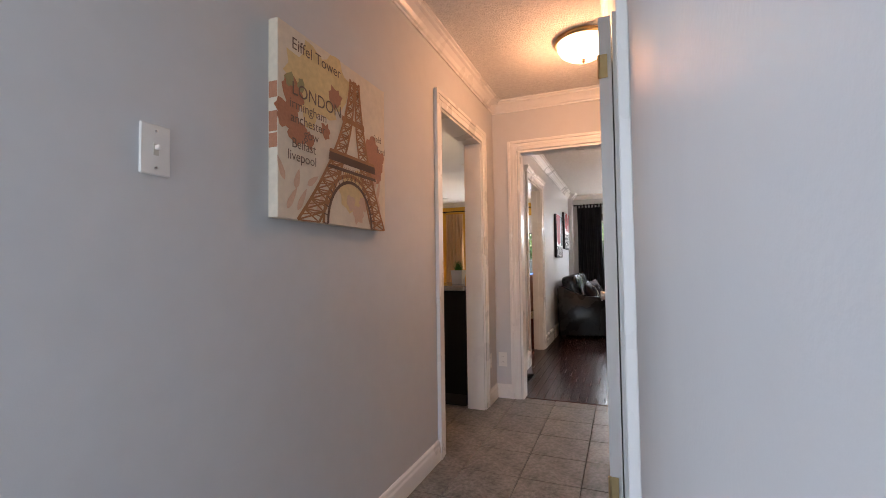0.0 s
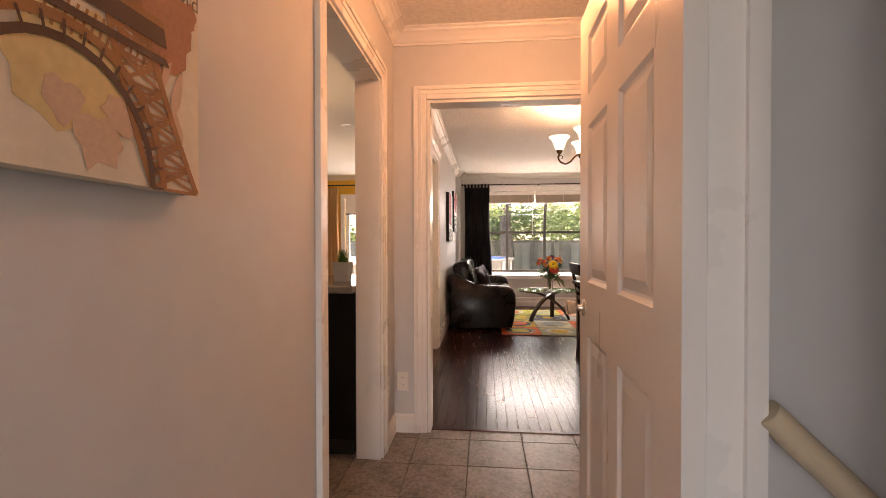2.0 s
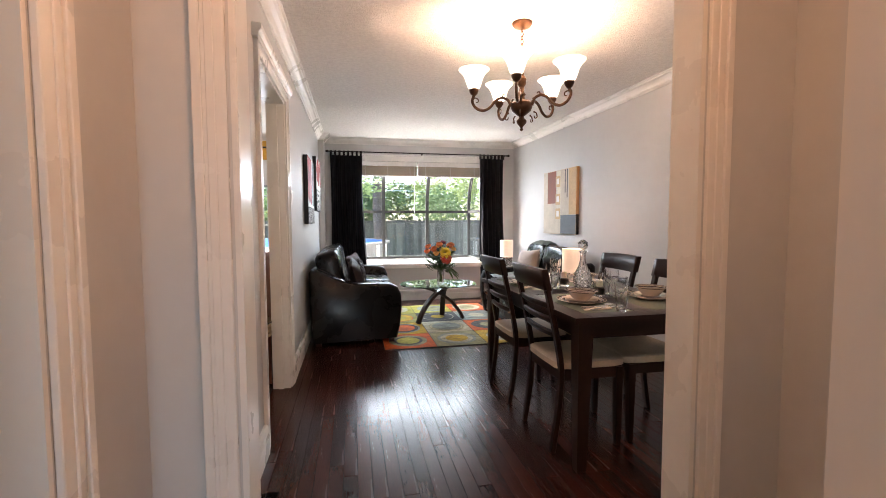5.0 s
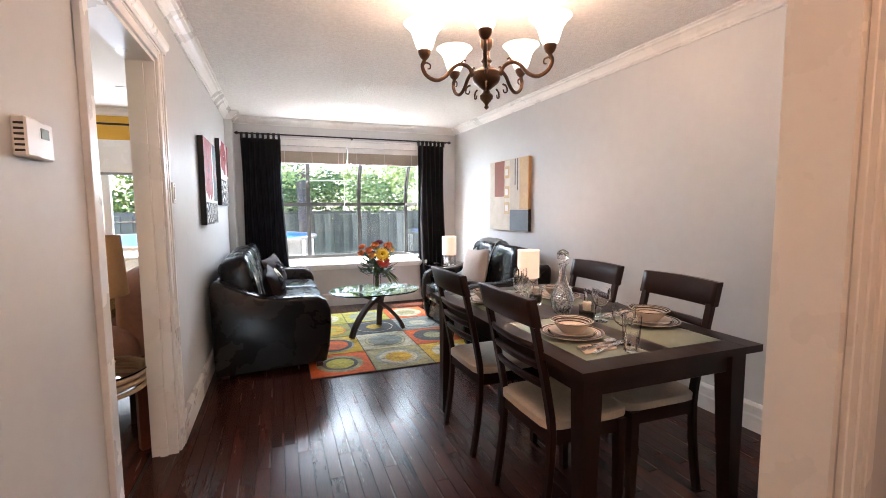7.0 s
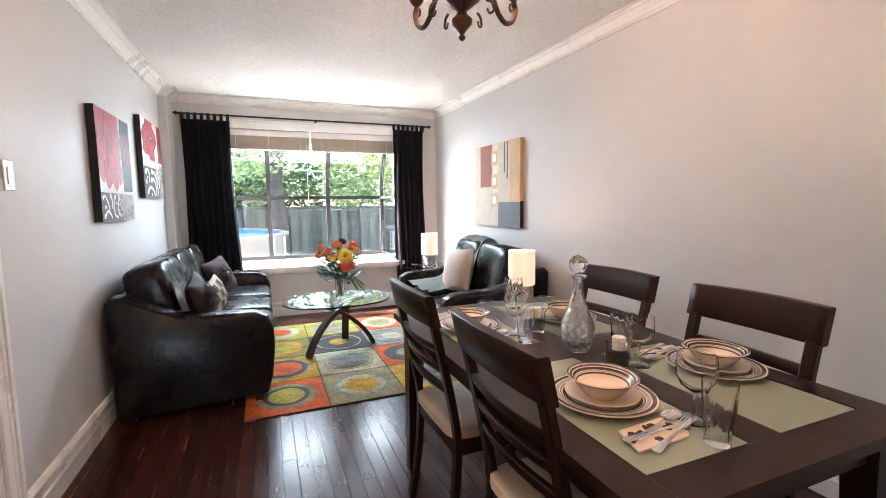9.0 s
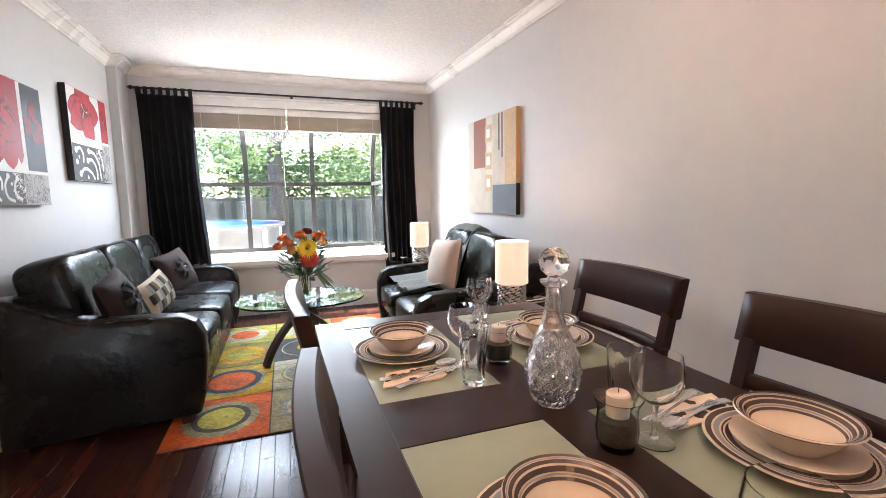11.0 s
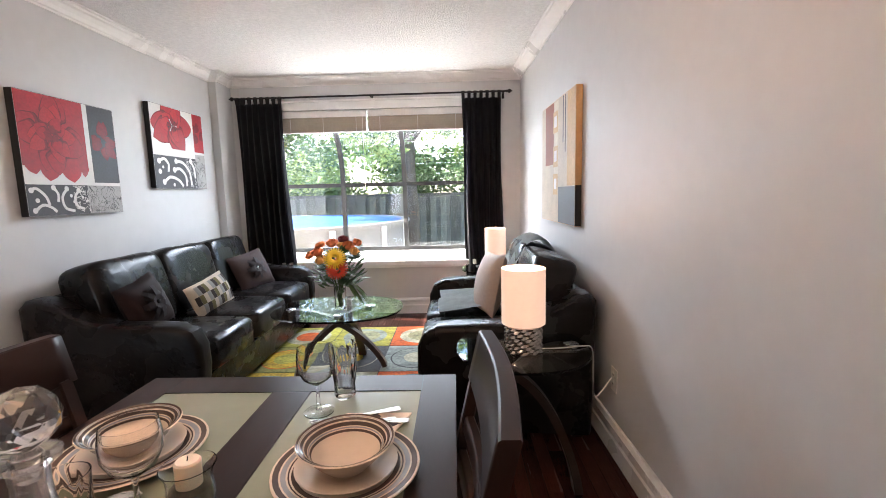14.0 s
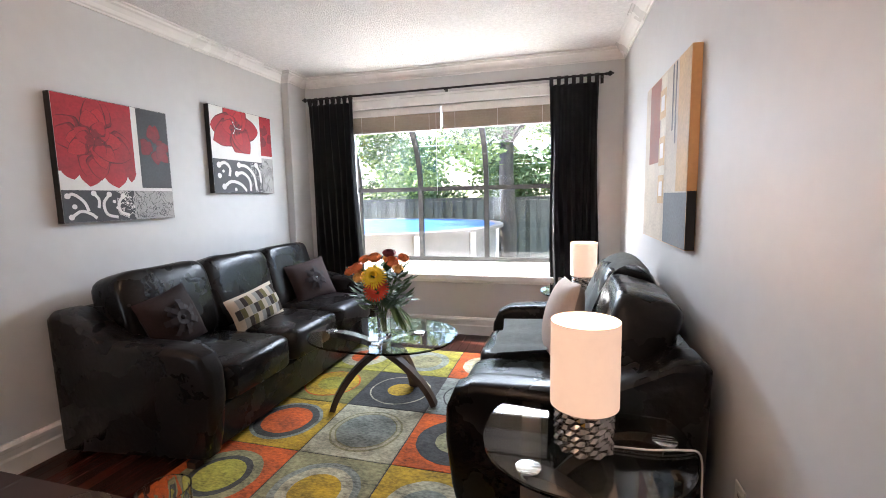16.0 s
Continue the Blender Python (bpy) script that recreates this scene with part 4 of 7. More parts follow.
dec = thing("decanter", "cut crystal decanter with a faceted ball stopper", "decanter", m=on_table(1.14, 4.855))
bm = bmesh.new()
N, DS = 60, 1.13
prof = [(0.036, 0), (0.04, 0.004), (0.052, 0.03), (0.058, 0.055), (0.056, 0.08), (0.045, 0.11), (0.028, 0.14), (0.019, 0.17), (0.016, 0.2), (0.017, 0.215), (0.027, 0.222), (0.028, 0.227)]
zs = sorted({round(z, 4) for z in np.linspace(0.004, 0.14, 27)} | {z for _, z in prof})
rings = []
for z in zs:
    r = float(np.interp(z, [q[1] for q in prof], [q[0] for q in prof]))
    amp = 0.085 if 0.008 < z < 0.125 else 0.0
    # two crossing sets of cut grooves
    cut = lambda a: 1 - amp * (abs(math.sin(5 * a + z * 100)) ** 6 + abs(math.sin(5 * a - z * 100)) ** 6) + 0.3 * amp * math.cos(20 * a)
    rings.append([bm.verts.new((r * cut(a) * math.cos(a), r * cut(a) * math.sin(a), z * DS)) for a in (2 * math.pi * i / N for i in range(N))])
inner = [(0.013, 0.227), (0.011, 0.2), (0.014, 0.17), (0.022, 0.142), (0.038, 0.11), (0.048, 0.08), (0.05, 0.055), (0.044, 0.03), (0.03, 0.012), (0, 0.01)]
for r, z in inner:
    rings.append([bm.verts.new((r * math.cos(2 * math.pi * i / N), r * math.sin(2 * math.pi * i / N), z * DS)) for i in range(N)])
bm.faces.new(rings[0][::-1])
for a, b in zip(rings, rings[1:]):
    for i in range(N):
        bm.faces.new((a[i], a[(i + 1) % N], b[(i + 1) % N], b[i]))
bmesh.ops.remove_doubles(bm, verts=bm.verts, dist=1e-5)
part("body", bm, CUTGLASS, dec, "diamond-cut crystal body")
bm = bmesh.new()
bmesh.ops.create_icosphere(bm, subdivisions=2, radius=0.032, matrix=Matrix.Translation((0, 0, 0.2935)))
part("stopper", bm, CUTGLASS, dec, "faceted crystal ball stopper")
bm = bmesh.new()
lathe(bm, [(0, 0.232), (0.0095, 0.232), (0.0125, 0.258), (0.009, 0.2625), (0, 0.2625)], 18)
part("stopper_neck", bm, CUTGLASS, dec)

# ---- chandelier ----
BRONZE = mat("antique_bronze", (0.10, 0.045, 0.022), 0.38, 0.75, var=0.35, scale=25, bump=0.1, bump_scale=90)
SHADE = mat("lit_frosted_shade", (0.9, 0.85, 0.76), 0.45, var=0, emit=(1.0, 0.86, 0.66), emit_strength=0.8)
chan = thing("chandelier", "antique bronze five-arm chandelier with frosted bell shades, lit", "chandelier", m=pose(0.77, 4.97, 0))
bm = bmesh.new()
lathe(bm, [(0, 1.76), (0.008, 1.765), (0.012, 1.772), (0.006, 1.78), (0.012, 1.79), (0.03, 1.81), (0.032, 1.825), (0.018, 1.84), (0.014, 1.85), (0.03, 1.862), (0.058, 1.885), (0.066, 1.905), (0.066, 1.93), (0.05, 1.945), (0.022, 1.955), (0.018, 1.975), (0.026, 1.985), (0.016, 2.0), (0.014, 2.03), (0.028, 2.05), (0.03, 2.08), (0.014, 2.1), (0.012, 2.15), (0, 2.155)], 28)
part("column", bm, BRONZE, chan, "turned bronze column", True)
bm = bmesh.new()
lathe(bm, [(0, 2.185), (0.012, 2.19), (0.03, 2.215), (0.034, 2.235), (0.014, 2.25), (0, 2.252)], 20)
part("bobeche", bm, BRONZE, chan, "", True)
bm = bmesh.new()
tube(bm, [(0, 0, 2.15), (0, 0, 2.19)], 0.006, 8)
for k in range(6):
    zc = 2.26 + 0.0235 * k
    pts = [Vector((0.009 * math.cos(a), 0, 0.016 * math.sin(a))) for a in np.linspace(0, 2 * math.pi, 13)]
    if k % 2:
        pts = [Vector((0, p.x, p.z)) for p in pts]
    tube(bm, [p + Vector((0, 0, zc)) for p in pts], 0.0025, 6)
part("chain", bm, BRONZE, chan)
bm = bmesh.new()
lathe(bm, [(0, DCEIL - 0.035), (0.02, DCEIL - 0.034), (0.05, DCEIL - 0.025), (0.062, DCEIL - 0.01), (0.064, DCEIL - 0.0005)], 28)
part("canopy", bm, BRONZE, chan, "", True)
for k in range(5):
    a = radians(-117 + 72 * k)
    ca, sa = math.cos(a), math.sin(a)
    R = lambda r, z: (r * 1.14 * ca, r * 1.14 * sa, z)
    bm = bmesh.new()
    tube(bm, curve_pts([R(0.06, 1.91), R(0.075, 1.95), R(0.11, 1.965), R(0.145, 1.945), R(0.175, 1.905), R(0.215, 1.885), R(0.255, 1.905), R(0.272, 1.945), R(0.262, 1.975)], 30), 0.009, 8)
    tube(bm, curve_pts([R(0.272, 1.945), R(0.258, 1.962), R(0.24, 1.955), R(0.24, 1.938), R(0.25, 1.935)], 14), 0.005, 6, 0.003)
    tube(bm, curve_pts([R(0.11, 1.965), R(0.1, 1.985), R(0.088, 1.98)], 8), 0.005, 6, 0.003)
    tube(bm, curve_pts([R(0.07, 1.87), R(0.085, 1.86), R(0.09, 1.835), R(0.078, 1.83), R(0.072, 1.845)], 12), 0.005, 6, 0.003)
    arm = part("arm", bm, BRONZE, chan, "scrolled bronze arm", True)
    bm = bmesh.new()
    lathe(bm, [(0, 1.972), (0.008, 1.973), (0.02, 1.985), (0.028, 2.0), (0.03, 2.015), (0, 2.016)], 18, (0.299 * ca, 0.299 * sa, 0))
    part("cup", bm, BRONZE, arm, "", True)
    bm = bmesh.new()
    lathe(bm, [(0.028, 2.0165), (0.038, 2.03), (0.047, 2.058), (0.056, 2.088), (0.073, 2.115), (0.094, 2.133), (0.091, 2.135), (0.07, 2.117), (0.051, 2.088), (0.042, 2.058), (0.033, 2.032), (0.022, 2.02)], 26, (0.299 * ca, 0.299 * sa, 0))
    part("shade", bm, SHADE, arm, "lit frosted glass bell shade", True)
    lamp("chandelier_bulb", "POINT", 1.0, SOFT, pose(0.77 + 0.299 * ca, 4.97 + 0.299 * sa, 2.165), 0.04)

# ---- wall things in the dining and living room ----
th = thing("thermostat", "white wall thermostat with a small grey display", "thermostat", m=pose(LW, 4.34, 1.455, 0, 0, 90))
part("body", boxes((-0.075, -0.028, -0.045, -0.01, 0, 0.045), (-0.01, -0.02, -0.045, 0.075, 0, 0.045), bevel=0.004), PLASTIC, th)
part("display", boxes((0.012, -0.0215, 0.005, 0.05, -0.0195, 0.03)), mat("lcd_grey", (0.22, 0.25, 0.2), 0.2, var=0), th, "grey display")
part("vents", boxes(*[(-0.076, -0.024, -0.035 + 0.012 * k, -0.0745, -0.006, -0.03 + 0.012 * k) for k in range(6)]), DARK, th)
switch_plate("light_switch", "white rocker light switch beside the door casing", pose(LW, 5.865, 1.385, 0, 0, 90), rocker=True)
outlet("white wall outlet with a lamp plug", pose(right_wall(6.47), 6.47, 0.36, 0, 0, -90))

RED = mat("canvas_red", (0.36, 0.012, 0.02), 0.6, var=0.3, scale=7, bump=0.1, bump_scale=200)
DEEPRED = mat("canvas_deep_red", (0.12, 0.006, 0.01), 0.6, var=0.35, scale=9)
MIDRED = mat("canvas_mid_red", (0.2, 0.008, 0.014), 0.6, var=0.35, scale=9)
OFFWHITE = mat("canvas_offwhite", (0.70, 0.68, 0.66), 0.65, var=0.05, scale=10, bump=0.1, bump_scale=300)
CHAR = mat("canvas_charcoal", (0.05, 0.05, 0.055), 0.6, var=0.25, scale=9)
STONE = mat("canvas_crackle_grey", (0.36, 0.35, 0.34), 0.65, var=0.3, scale=14, bump=0.3, bump_scale=60)
BLACKSIDE = mat("canvas_black_edge", (0.01, 0.01, 0.01), 0.5, var=0.1)


def rect(u0, v0, u1, v1):
    return [(u0, v0), (u1, v0), (u1, v1), (u0, v1)]


def crackle(c, u0, v0, u1, v1, d, seed, material, level, n=14):
    rnd = random.Random(seed)
    polys = []
    for k in range(n):
        p = [u0 + (u1 - u0) * rnd.random(), v0 + (v1 - v0) * rnd.random()]
        pts = [tuple(p)]
        for _ in range(6):
            p = [min(max(p[0] + 0.05 * (rnd.random() - 0.5), u0 + 0.003), u1 - 0.003), min(max(p[1] + 0.05 * (rnd.random() - 0.5), v0 + 0.003), v1 - 0.003)]
            if abs(p[0] - pts[-1][0]) + abs(p[1] - pts[-1][1]) > 0.004:
                pts.append(tuple(p))
        polys += band(pts, 0.0022)
    sheet(c, polys, material, level, "brushwork", d)


def bloom(c, u, v, rings, box_, d, level, seed):
    """A flower of overlapping petals: each a dark edge with a lighter face on it, ring within ring."""
    rd = random.Random(seed)
    k = 0
    for r0, length, width, count, face in rings:
        for i in range(count):
            a = 2 * math.pi * (i + 0.5 * (k % 2) + rd.uniform(-0.12, 0.12)) / count
            bu, bv = u + r0 * math.cos(a), v + r0 * math.sin(a)
            ln, wd = length * rd.uniform(0.88, 1.1), width * rd.uniform(0.88, 1.12)
            for q, mt in ((1.0, DEEPRED), (0.93, MIDRED), (0.82, face)):
                o = ln * (1 - q) * 0.9
                sheet(c, [clip_box(petal(bu + o * math.cos(a), bv + o * math.sin(a), ln * q, wd * q, a + 0.05 * (1 - q), 11), *box_)], mt, level + 0.035 * k, "petal", d)
                k += 1


def scrolls(c, strokes, d, level, w):
    """Broad brushed curls that end in a drop."""
    for k, pts in enumerate(strokes):
        line = [(p.x, p.y) for p in curve_pts([(u, v, 0) for u, v in pts], 22)]
        sheet(c, [disc(*line[0], w * 0.95, 14)] + band(line, w), OFFWHITE, level + 0.1 * k, "brushwork", d)


BRIGHTRED = mat("canvas_bright_red", (0.42, 0.016, 0.022), 0.6, var=0.3, scale=10, bump=0.1, bump_scale=200)
# red flower canvas, the one nearer the door
AW, AH, AD = 0.67, 0.665, 0.04
ca_ = canvas("canvas_painting", "canvas painting of a red flower with grey scrollwork and dark panel", Matrix.Translation((LW + 0.003, 6.75, 1.178)) @ ON_LEFT, AW, AH, AD, BLACKSIDE)
sheet(ca_, [rect(0.002, 0.002, AW - 0.002, AH - 0.002)], OFFWHITE, 0, d=AD)
sheet(ca_, [rect(0.003, 0.27, 0.425, AH - 0.003)], RED, 1, "background", AD)
sheet(ca_, [petal(u, 0.30, ln, wd, -1.57 + t_, 11) for u, ln, wd, t_ in ((0.06, 0.075, 0.05, 0.2), (0.17, 0.11, 0.07, -0.15), (0.30, 0.115, 0.075, 0.1), (0.40, 0.08, 0.03, -0.1))], RED, 1.4, "petal", AD)
bloom(ca_, 0.2, 0.45, ((0.07, 0.16, 0.075, 8, RED), (0.045, 0.12, 0.055, 7, BRIGHTRED), (0.02, 0.085, 0.04, 6, RED), (0.004, 0.05, 0.022, 5, MIDRED)), (0.004, 0.2, 0.424, AH - 0.004), AD, 3, 31)
sheet(ca_, [rect(0.46, 0.19, AW - 0.003, AH - 0.003)], CHAR, 1, d=AD)
bloom(ca_, 0.565, 0.45, ((0.03, 0.10, 0.036, 7, MIDRED), (0.015, 0.06, 0.022, 5, MIDRED)), (0.475, 0.21, AW - 0.006, AH - 0.01), AD, 3, 32)
sheet(ca_, [rect(0.003, 0.003, 0.4, 0.172)], CHAR, 1, d=AD)
sheet(ca_, [rect(0.4, 0.003, AW - 0.003, 0.172)], STONE, 1, d=AD)
scrolls(ca_, [[(0.03, 0.14), (0.06, 0.15), (0.11, 0.11), (0.13, 0.06)], [(0.04, 0.03), (0.09, 0.06), (0.14, 0.045), (0.17, 0.02)], [(0.25, 0.15), (0.215, 0.10), (0.23, 0.04), (0.29, 0.02)], [(0.33, 0.14), (0.30, 0.10), (0.31, 0.05), (0.36, 0.03)], [(0.165, 0.155), (0.19, 0.12), (0.185, 0.075)]], AD, 3, 0.016)
sheet(ca_, [disc(0.06, 0.085, 0.013, 14), disc(0.275, 0.11, 0.010, 12), disc(0.29, 0.075, 0.008, 12), disc(0.355, 0.1, 0.009, 12)], OFFWHITE, 4, "brushwork", AD)
crackle(ca_, 0.29, 0.01, 0.4, 0.17, AD, 6, OFFWHITE, 4.5, 20)
crackle(ca_, 0.405, 0.008, AW - 0.006, 0.17, AD, 5, CHAR, 2, 34)
# red flower canvas, nearer the window
BW_, BH, BD = 0.69, 0.64, 0.04
cb = canvas("canvas_painting", "canvas painting of a red poppy above black and white scrolls", Matrix.Translation((LW + 0.003, 7.785, 1.338)) @ ON_LEFT, BW_, BH, BD, BLACKSIDE)
sheet(cb, [rect(0.002, 0.002, BW_ - 0.002, BH - 0.002)], OFFWHITE, 0, d=BD)
bloom(cb, 0.26, 0.50, ((0.01, 0.26, 0.10, 7, RED), (0.005, 0.15, 0.06, 6, BRIGHTRED), (0.0, 0.07, 0.03, 5, MIDRED)), (0.004, 0.315, 0.52, BH - 0.004), BD, 1, 33)
for _k in range(9):
    _a = 0.7 * _k
    sheet(cb, [bar((0.26, 0.5), (0.26 + 0.05 * math.cos(_a), 0.5 + 0.045 * math.sin(_a)), 0.003), disc(0.26 + 0.052 * math.cos(_a), 0.5 + 0.047 * math.sin(_a), 0.006, 9)], BLACKSIDE if _k % 3 else OFFWHITE, 4.5 + 0.1 * _k, "stamen", BD)
sheet(cb, [rect(0.545, 0.315, BW_ - 0.003, BH - 0.003)], RED, 1, d=BD)
bloom(cb, 0.615, 0.47, ((0.02, 0.08, 0.03, 6, MIDRED),), (0.55, 0.33, BW_ - 0.006, BH - 0.01), BD, 2, 34)
sheet(cb, [rect(0.003, 0.003, 0.545, 0.255)], CHAR, 1, d=BD)
sheet(cb, [rect(0.545, 0.003, BW_ - 0.003, 0.295)], STONE, 1, d=BD)
scrolls(cb, [[(0.06, 0.21), (0.12, 0.23), (0.17, 0.19), (0.16, 0.13)], [(0.10, 0.05), (0.18, 0.09), (0.28, 0.07), (0.34, 0.02)], [(0.27, 0.22), (0.36, 0.21), (0.44, 0.14), (0.46, 0.03)], [(0.24, 0.15), (0.31, 0.16), (0.38, 0.11), (0.39, 0.02)], [(0.47, 0.23), (0.51, 0.17), (0.52, 0.09)]], BD, 3, 0.024)
sheet(cb, [disc(0.06, 0.13, 0.02, 14), disc(0.1, 0.165, 0.012, 12), disc(0.22, 0.03, 0.014, 12)], OFFWHITE, 4, "brushwork", BD)
crackle(cb, 0.40, 0.01, 0.54, 0.25, BD, 8, OFFWHITE, 4.5, 16)
crackle(cb, 0.55, 0.006, BW_ - 0.006, 0.29, BD, 7, CHAR, 2, 30)
# abstract canvas on the right wall
PYN, PYF = 7.005, 7.835
_ang = math.degrees(math.atan2(RW1 - RW0, BW - HE - 0.12))
OCHRE = mat("canvas_ochre", (0.52, 0.36, 0.20), 0.7, var=0.2, scale=8)
BEIGE = mat("canvas_beige_plaster", (0.52, 0.46, 0.38), 0.75, var=0.22, scale=9, bump=0.4, bump_scale=50)
BROWNRED = mat("canvas_brown_red", (0.24, 0.08, 0.05), 0.7, var=0.25, scale=9)
SLATE = mat("canvas_slate_blue", (0.10, 0.12, 0.14), 0.65, var=0.3, scale=9)
TANEDGE = mat("canvas_tan_edge", (0.62, 0.36, 0.16), 0.6, var=0.08)
PW, PH, PD = PYF - PYN, 0.785, 0.036
cr = canvas("canvas_painting", "abstract canvas of beige, brown and slate blocks with squares", Matrix.Translation((right_wall(PYF) - 0.003, PYF, 1.042)) @ pose(0, 0, 0, 0, 0, -_ang) @ ON_RIGHT, PW, PH, PD, TANEDGE)
sheet(cr, [rect(0.002, 0.002, PW - 0.002, PH - 0.002)], BEIGE, 0, d=PD)
sheet(cr, [rect(0.11, 0.38, 0.34, PH - 0.004)], BROWNRED, 1, d=PD)
sheet(cr, [rect(0.46, 0.003, PW - 0.002, 0.23)], SLATE, 1, d=PD)
sheet(cr, [rect(0.66, 0.235, PW - 0.002, PH - 0.004)], OCHRE, 1, d=PD)
sheet(cr, [rect(0.36, 0.3, 0.46, PH - 0.01)], mat("canvas_cream_band", (0.6, 0.55, 0.45), 0.7, var=0.2, scale=10), 1, d=PD)
sheet(cr, [rect(0.56, 0.5, 0.58, PH - 0.006), rect(0.61, 0.44, 0.63, PH - 0.006)], CHAR, 2, d=PD)
for v in (0.2, 0.38, 0.6):
    sheet(cr, [rect(0.33, v - 0.02, 0.45, v + 0.115)], OCHRE, 3, "square", PD)
    sheet(cr, [rect(0.355, v + 0.015, 0.42, v + 0.085)], OFFWHITE, 4, "square", PD)
for b in ((PW, 0.002, 0.001, PW + 0.0008, 0.235, PD), (-0.0008, 0.002, 0.001, 0, 0.5, PD)):
    part("paint", boxes(b), BLACKSIDE, cr, "black painted canvas edge")

# ---- window wall ----
FRAME = mat("dark_bronze_window_frame", (0.018, 0.017, 0.016), 0.5, 0.0, var=0.1)
PANE = glass("window_glass", (0.97, 0.985, 0.985), 0.0, 1.35)
SILL = mat("white_sill_paint", (0.85, 0.85, 0.84), 0.25, var=0.02)
bay = tagged(new("window_1"), "garden bay window with curved dark frames and deep white sill", "window", "", "structure")
BY, BZT, BX0, BX1 = 9.80, 1.367, -0.51, 1.71
MX0, MX1 = 0.23, 0.97
part("window_sill", boxes((WX0 - 0.06, BW - 0.07, WZ0 - 0.05, WX1 + 0.06, BW, WZ0), (WX0 - 0.03, BW - 0.045, WZ0 - 0.075, WX1 + 0.03, BW, WZ0 - 0.05), (BX0 - 0.05, BW + 0.12, WZ0 - 0.06, BX1 + 0.05, BY + 0.05, WZ0), (WX0, BW, WZ0 - 0.05, WX1, BW + 0.12, WZ0 + 0.001), bevel=0.003), SILL, bay, "deep white painted sill")
for b in ((WX0 - 0.075, BW - 0.02, WZ0, WX0, BW + 0.1, WZ1 + 0.075), (WX1, BW - 0.02, WZ0, WX1 + 0.075, BW + 0.1, WZ1 + 0.075), (WX0, BW - 0.02, WZ1, WX1, BW + 0.1, WZ1 + 0.075), (WX0 - 0.085, BW - 0.03, WZ1 + 0.075, WX1 + 0.085, BW, WZ1 + 0.095)):
    part("window_frame", boxes(b, bevel=0.004), SILL, bay, "white painted window trim")


def eave(y0=BW + 0.14, n=10):
    """The curve of the bay's glass, from the transom up and back to the wall."""
    out = []
    for k in range(n + 1):
        a = math.pi / 2 * k / n
        out.append((BY - (BY - y0) * (1 - math.cos(a)), BZT + (2.14 - BZT) * math.sin(a)))
    return out


for x in (BX0, MX0, MX1, BX1):
    bm = bmesh.new()
    pts = [(x, BY, WZ0), (x, BY, 0.9), (x, BY, 1.2)] + [(x, y, z) for y, z in eave()]
    ribbon(bm, pts, 0.05, 0.045, (1, 0, 0))
    part("mullion", bm, FRAME, bay, "curved dark window bar")
for z in (WZ0 + 0.025, BZT):
    part("transom", boxes((BX0 + 0.025, BY - 0.022, z - 0.022, BX1 - 0.025, BY + 0.022, z + 0.022)), FRAME, bay, "dark window bar")
part("transom", boxes((BX0 + 0.025, BW + 0.12, 2.12, BX1 - 0.025, BW + 0.16, 2.17)), FRAME, bay, "dark window bar")
for x in (BX0, BX1):
    for z in (WZ0 + 0.02, BZT):
        part("side_bar", boxes((x - 0.02, BW + 0.12, z - 0.02, x + 0.02, BY - 0.03, z + 0.02)), FRAME, bay, "dark window bar")
for x0, x1 in ((BX0, MX0), (MX0, MX1), (MX1, BX1)):
    p = part("pane", boxes((x0 + 0.02, BY - 0.003, WZ0 + 0.04, x1 - 0.02, BY + 0.003, BZT - 0.015)), PANE, bay)
    p.visible_shadow = False
    bm = bmesh.new()
    prism(bm, [(y, z) for y, z in eave()] + [(y - 0.006, z - 0.006) for y, z in eave()[::-1]], x0 + 0.02, x1 - 0.02, "x")
    p = part("pane", bm, PANE, bay)
    p.visible_shadow = False
for x in (BX0, BX1):
    bm = bmesh.new()
    prism(bm, [(BW + 0.13, WZ0 + 0.01), (BY - 0.03, WZ0 + 0.01)] + [(y - 0.03, z) for y, z in eave()], x - 0.003, x + 0.003, "x")
    p = part("pane", bm, PANE, bay)
    p.visible_shadow = False

BLIND = mat("tan_blind_slat", (0.42, 0.365, 0.295), 0.5, var=0.1)
for x0, x1, zb in ((WX0 + 0.01, 0.69, 1.885), (0.705, WX1 - 0.01, 1.885)):
    bl = thing("venetian_blind", "raised tan venetian blind stacked at the window head", "blind", "window blinds", pose(0, BW + 0.05, 0))
    part("headrail", boxes((x0, -0.028, 2.035, x1, 0.028, 2.098)), SILL, bl, "white headrail")
    for k in range(12):
        z = zb + 0.0185 + 0.0108 * k
        part("slat", boxes((x0 + 0.003, -0.024 + 0.004 * (k % 2), z, x1 - 0.003, 0.024, z + 0.0106)), BLIND, bl)
    part("bottom_rail", boxes((x0 + 0.003, -0.024, zb, x1 - 0.003, 0.024, zb + 0.018), bevel=0.003), BLIND, bl)
    for f in (0.12, 0.5, 0.88):
        bm = bmesh.new()
        xc = x0 + (x1 - x0) * f
        tube(bm, [(xc, -0.028, zb), (xc, -0.028, 2.035)], 0.002, 6)
        part("ladder_cord", bm, SILL, bl)
    bm = bmesh.new()
    tube(bm, [(x1 - 0.04, -0.032, 2.035), (x1 - 0.04, -0.032, 1.3)], 0.0022, 6)
    part("pull_cord", bm, SILL, bl)

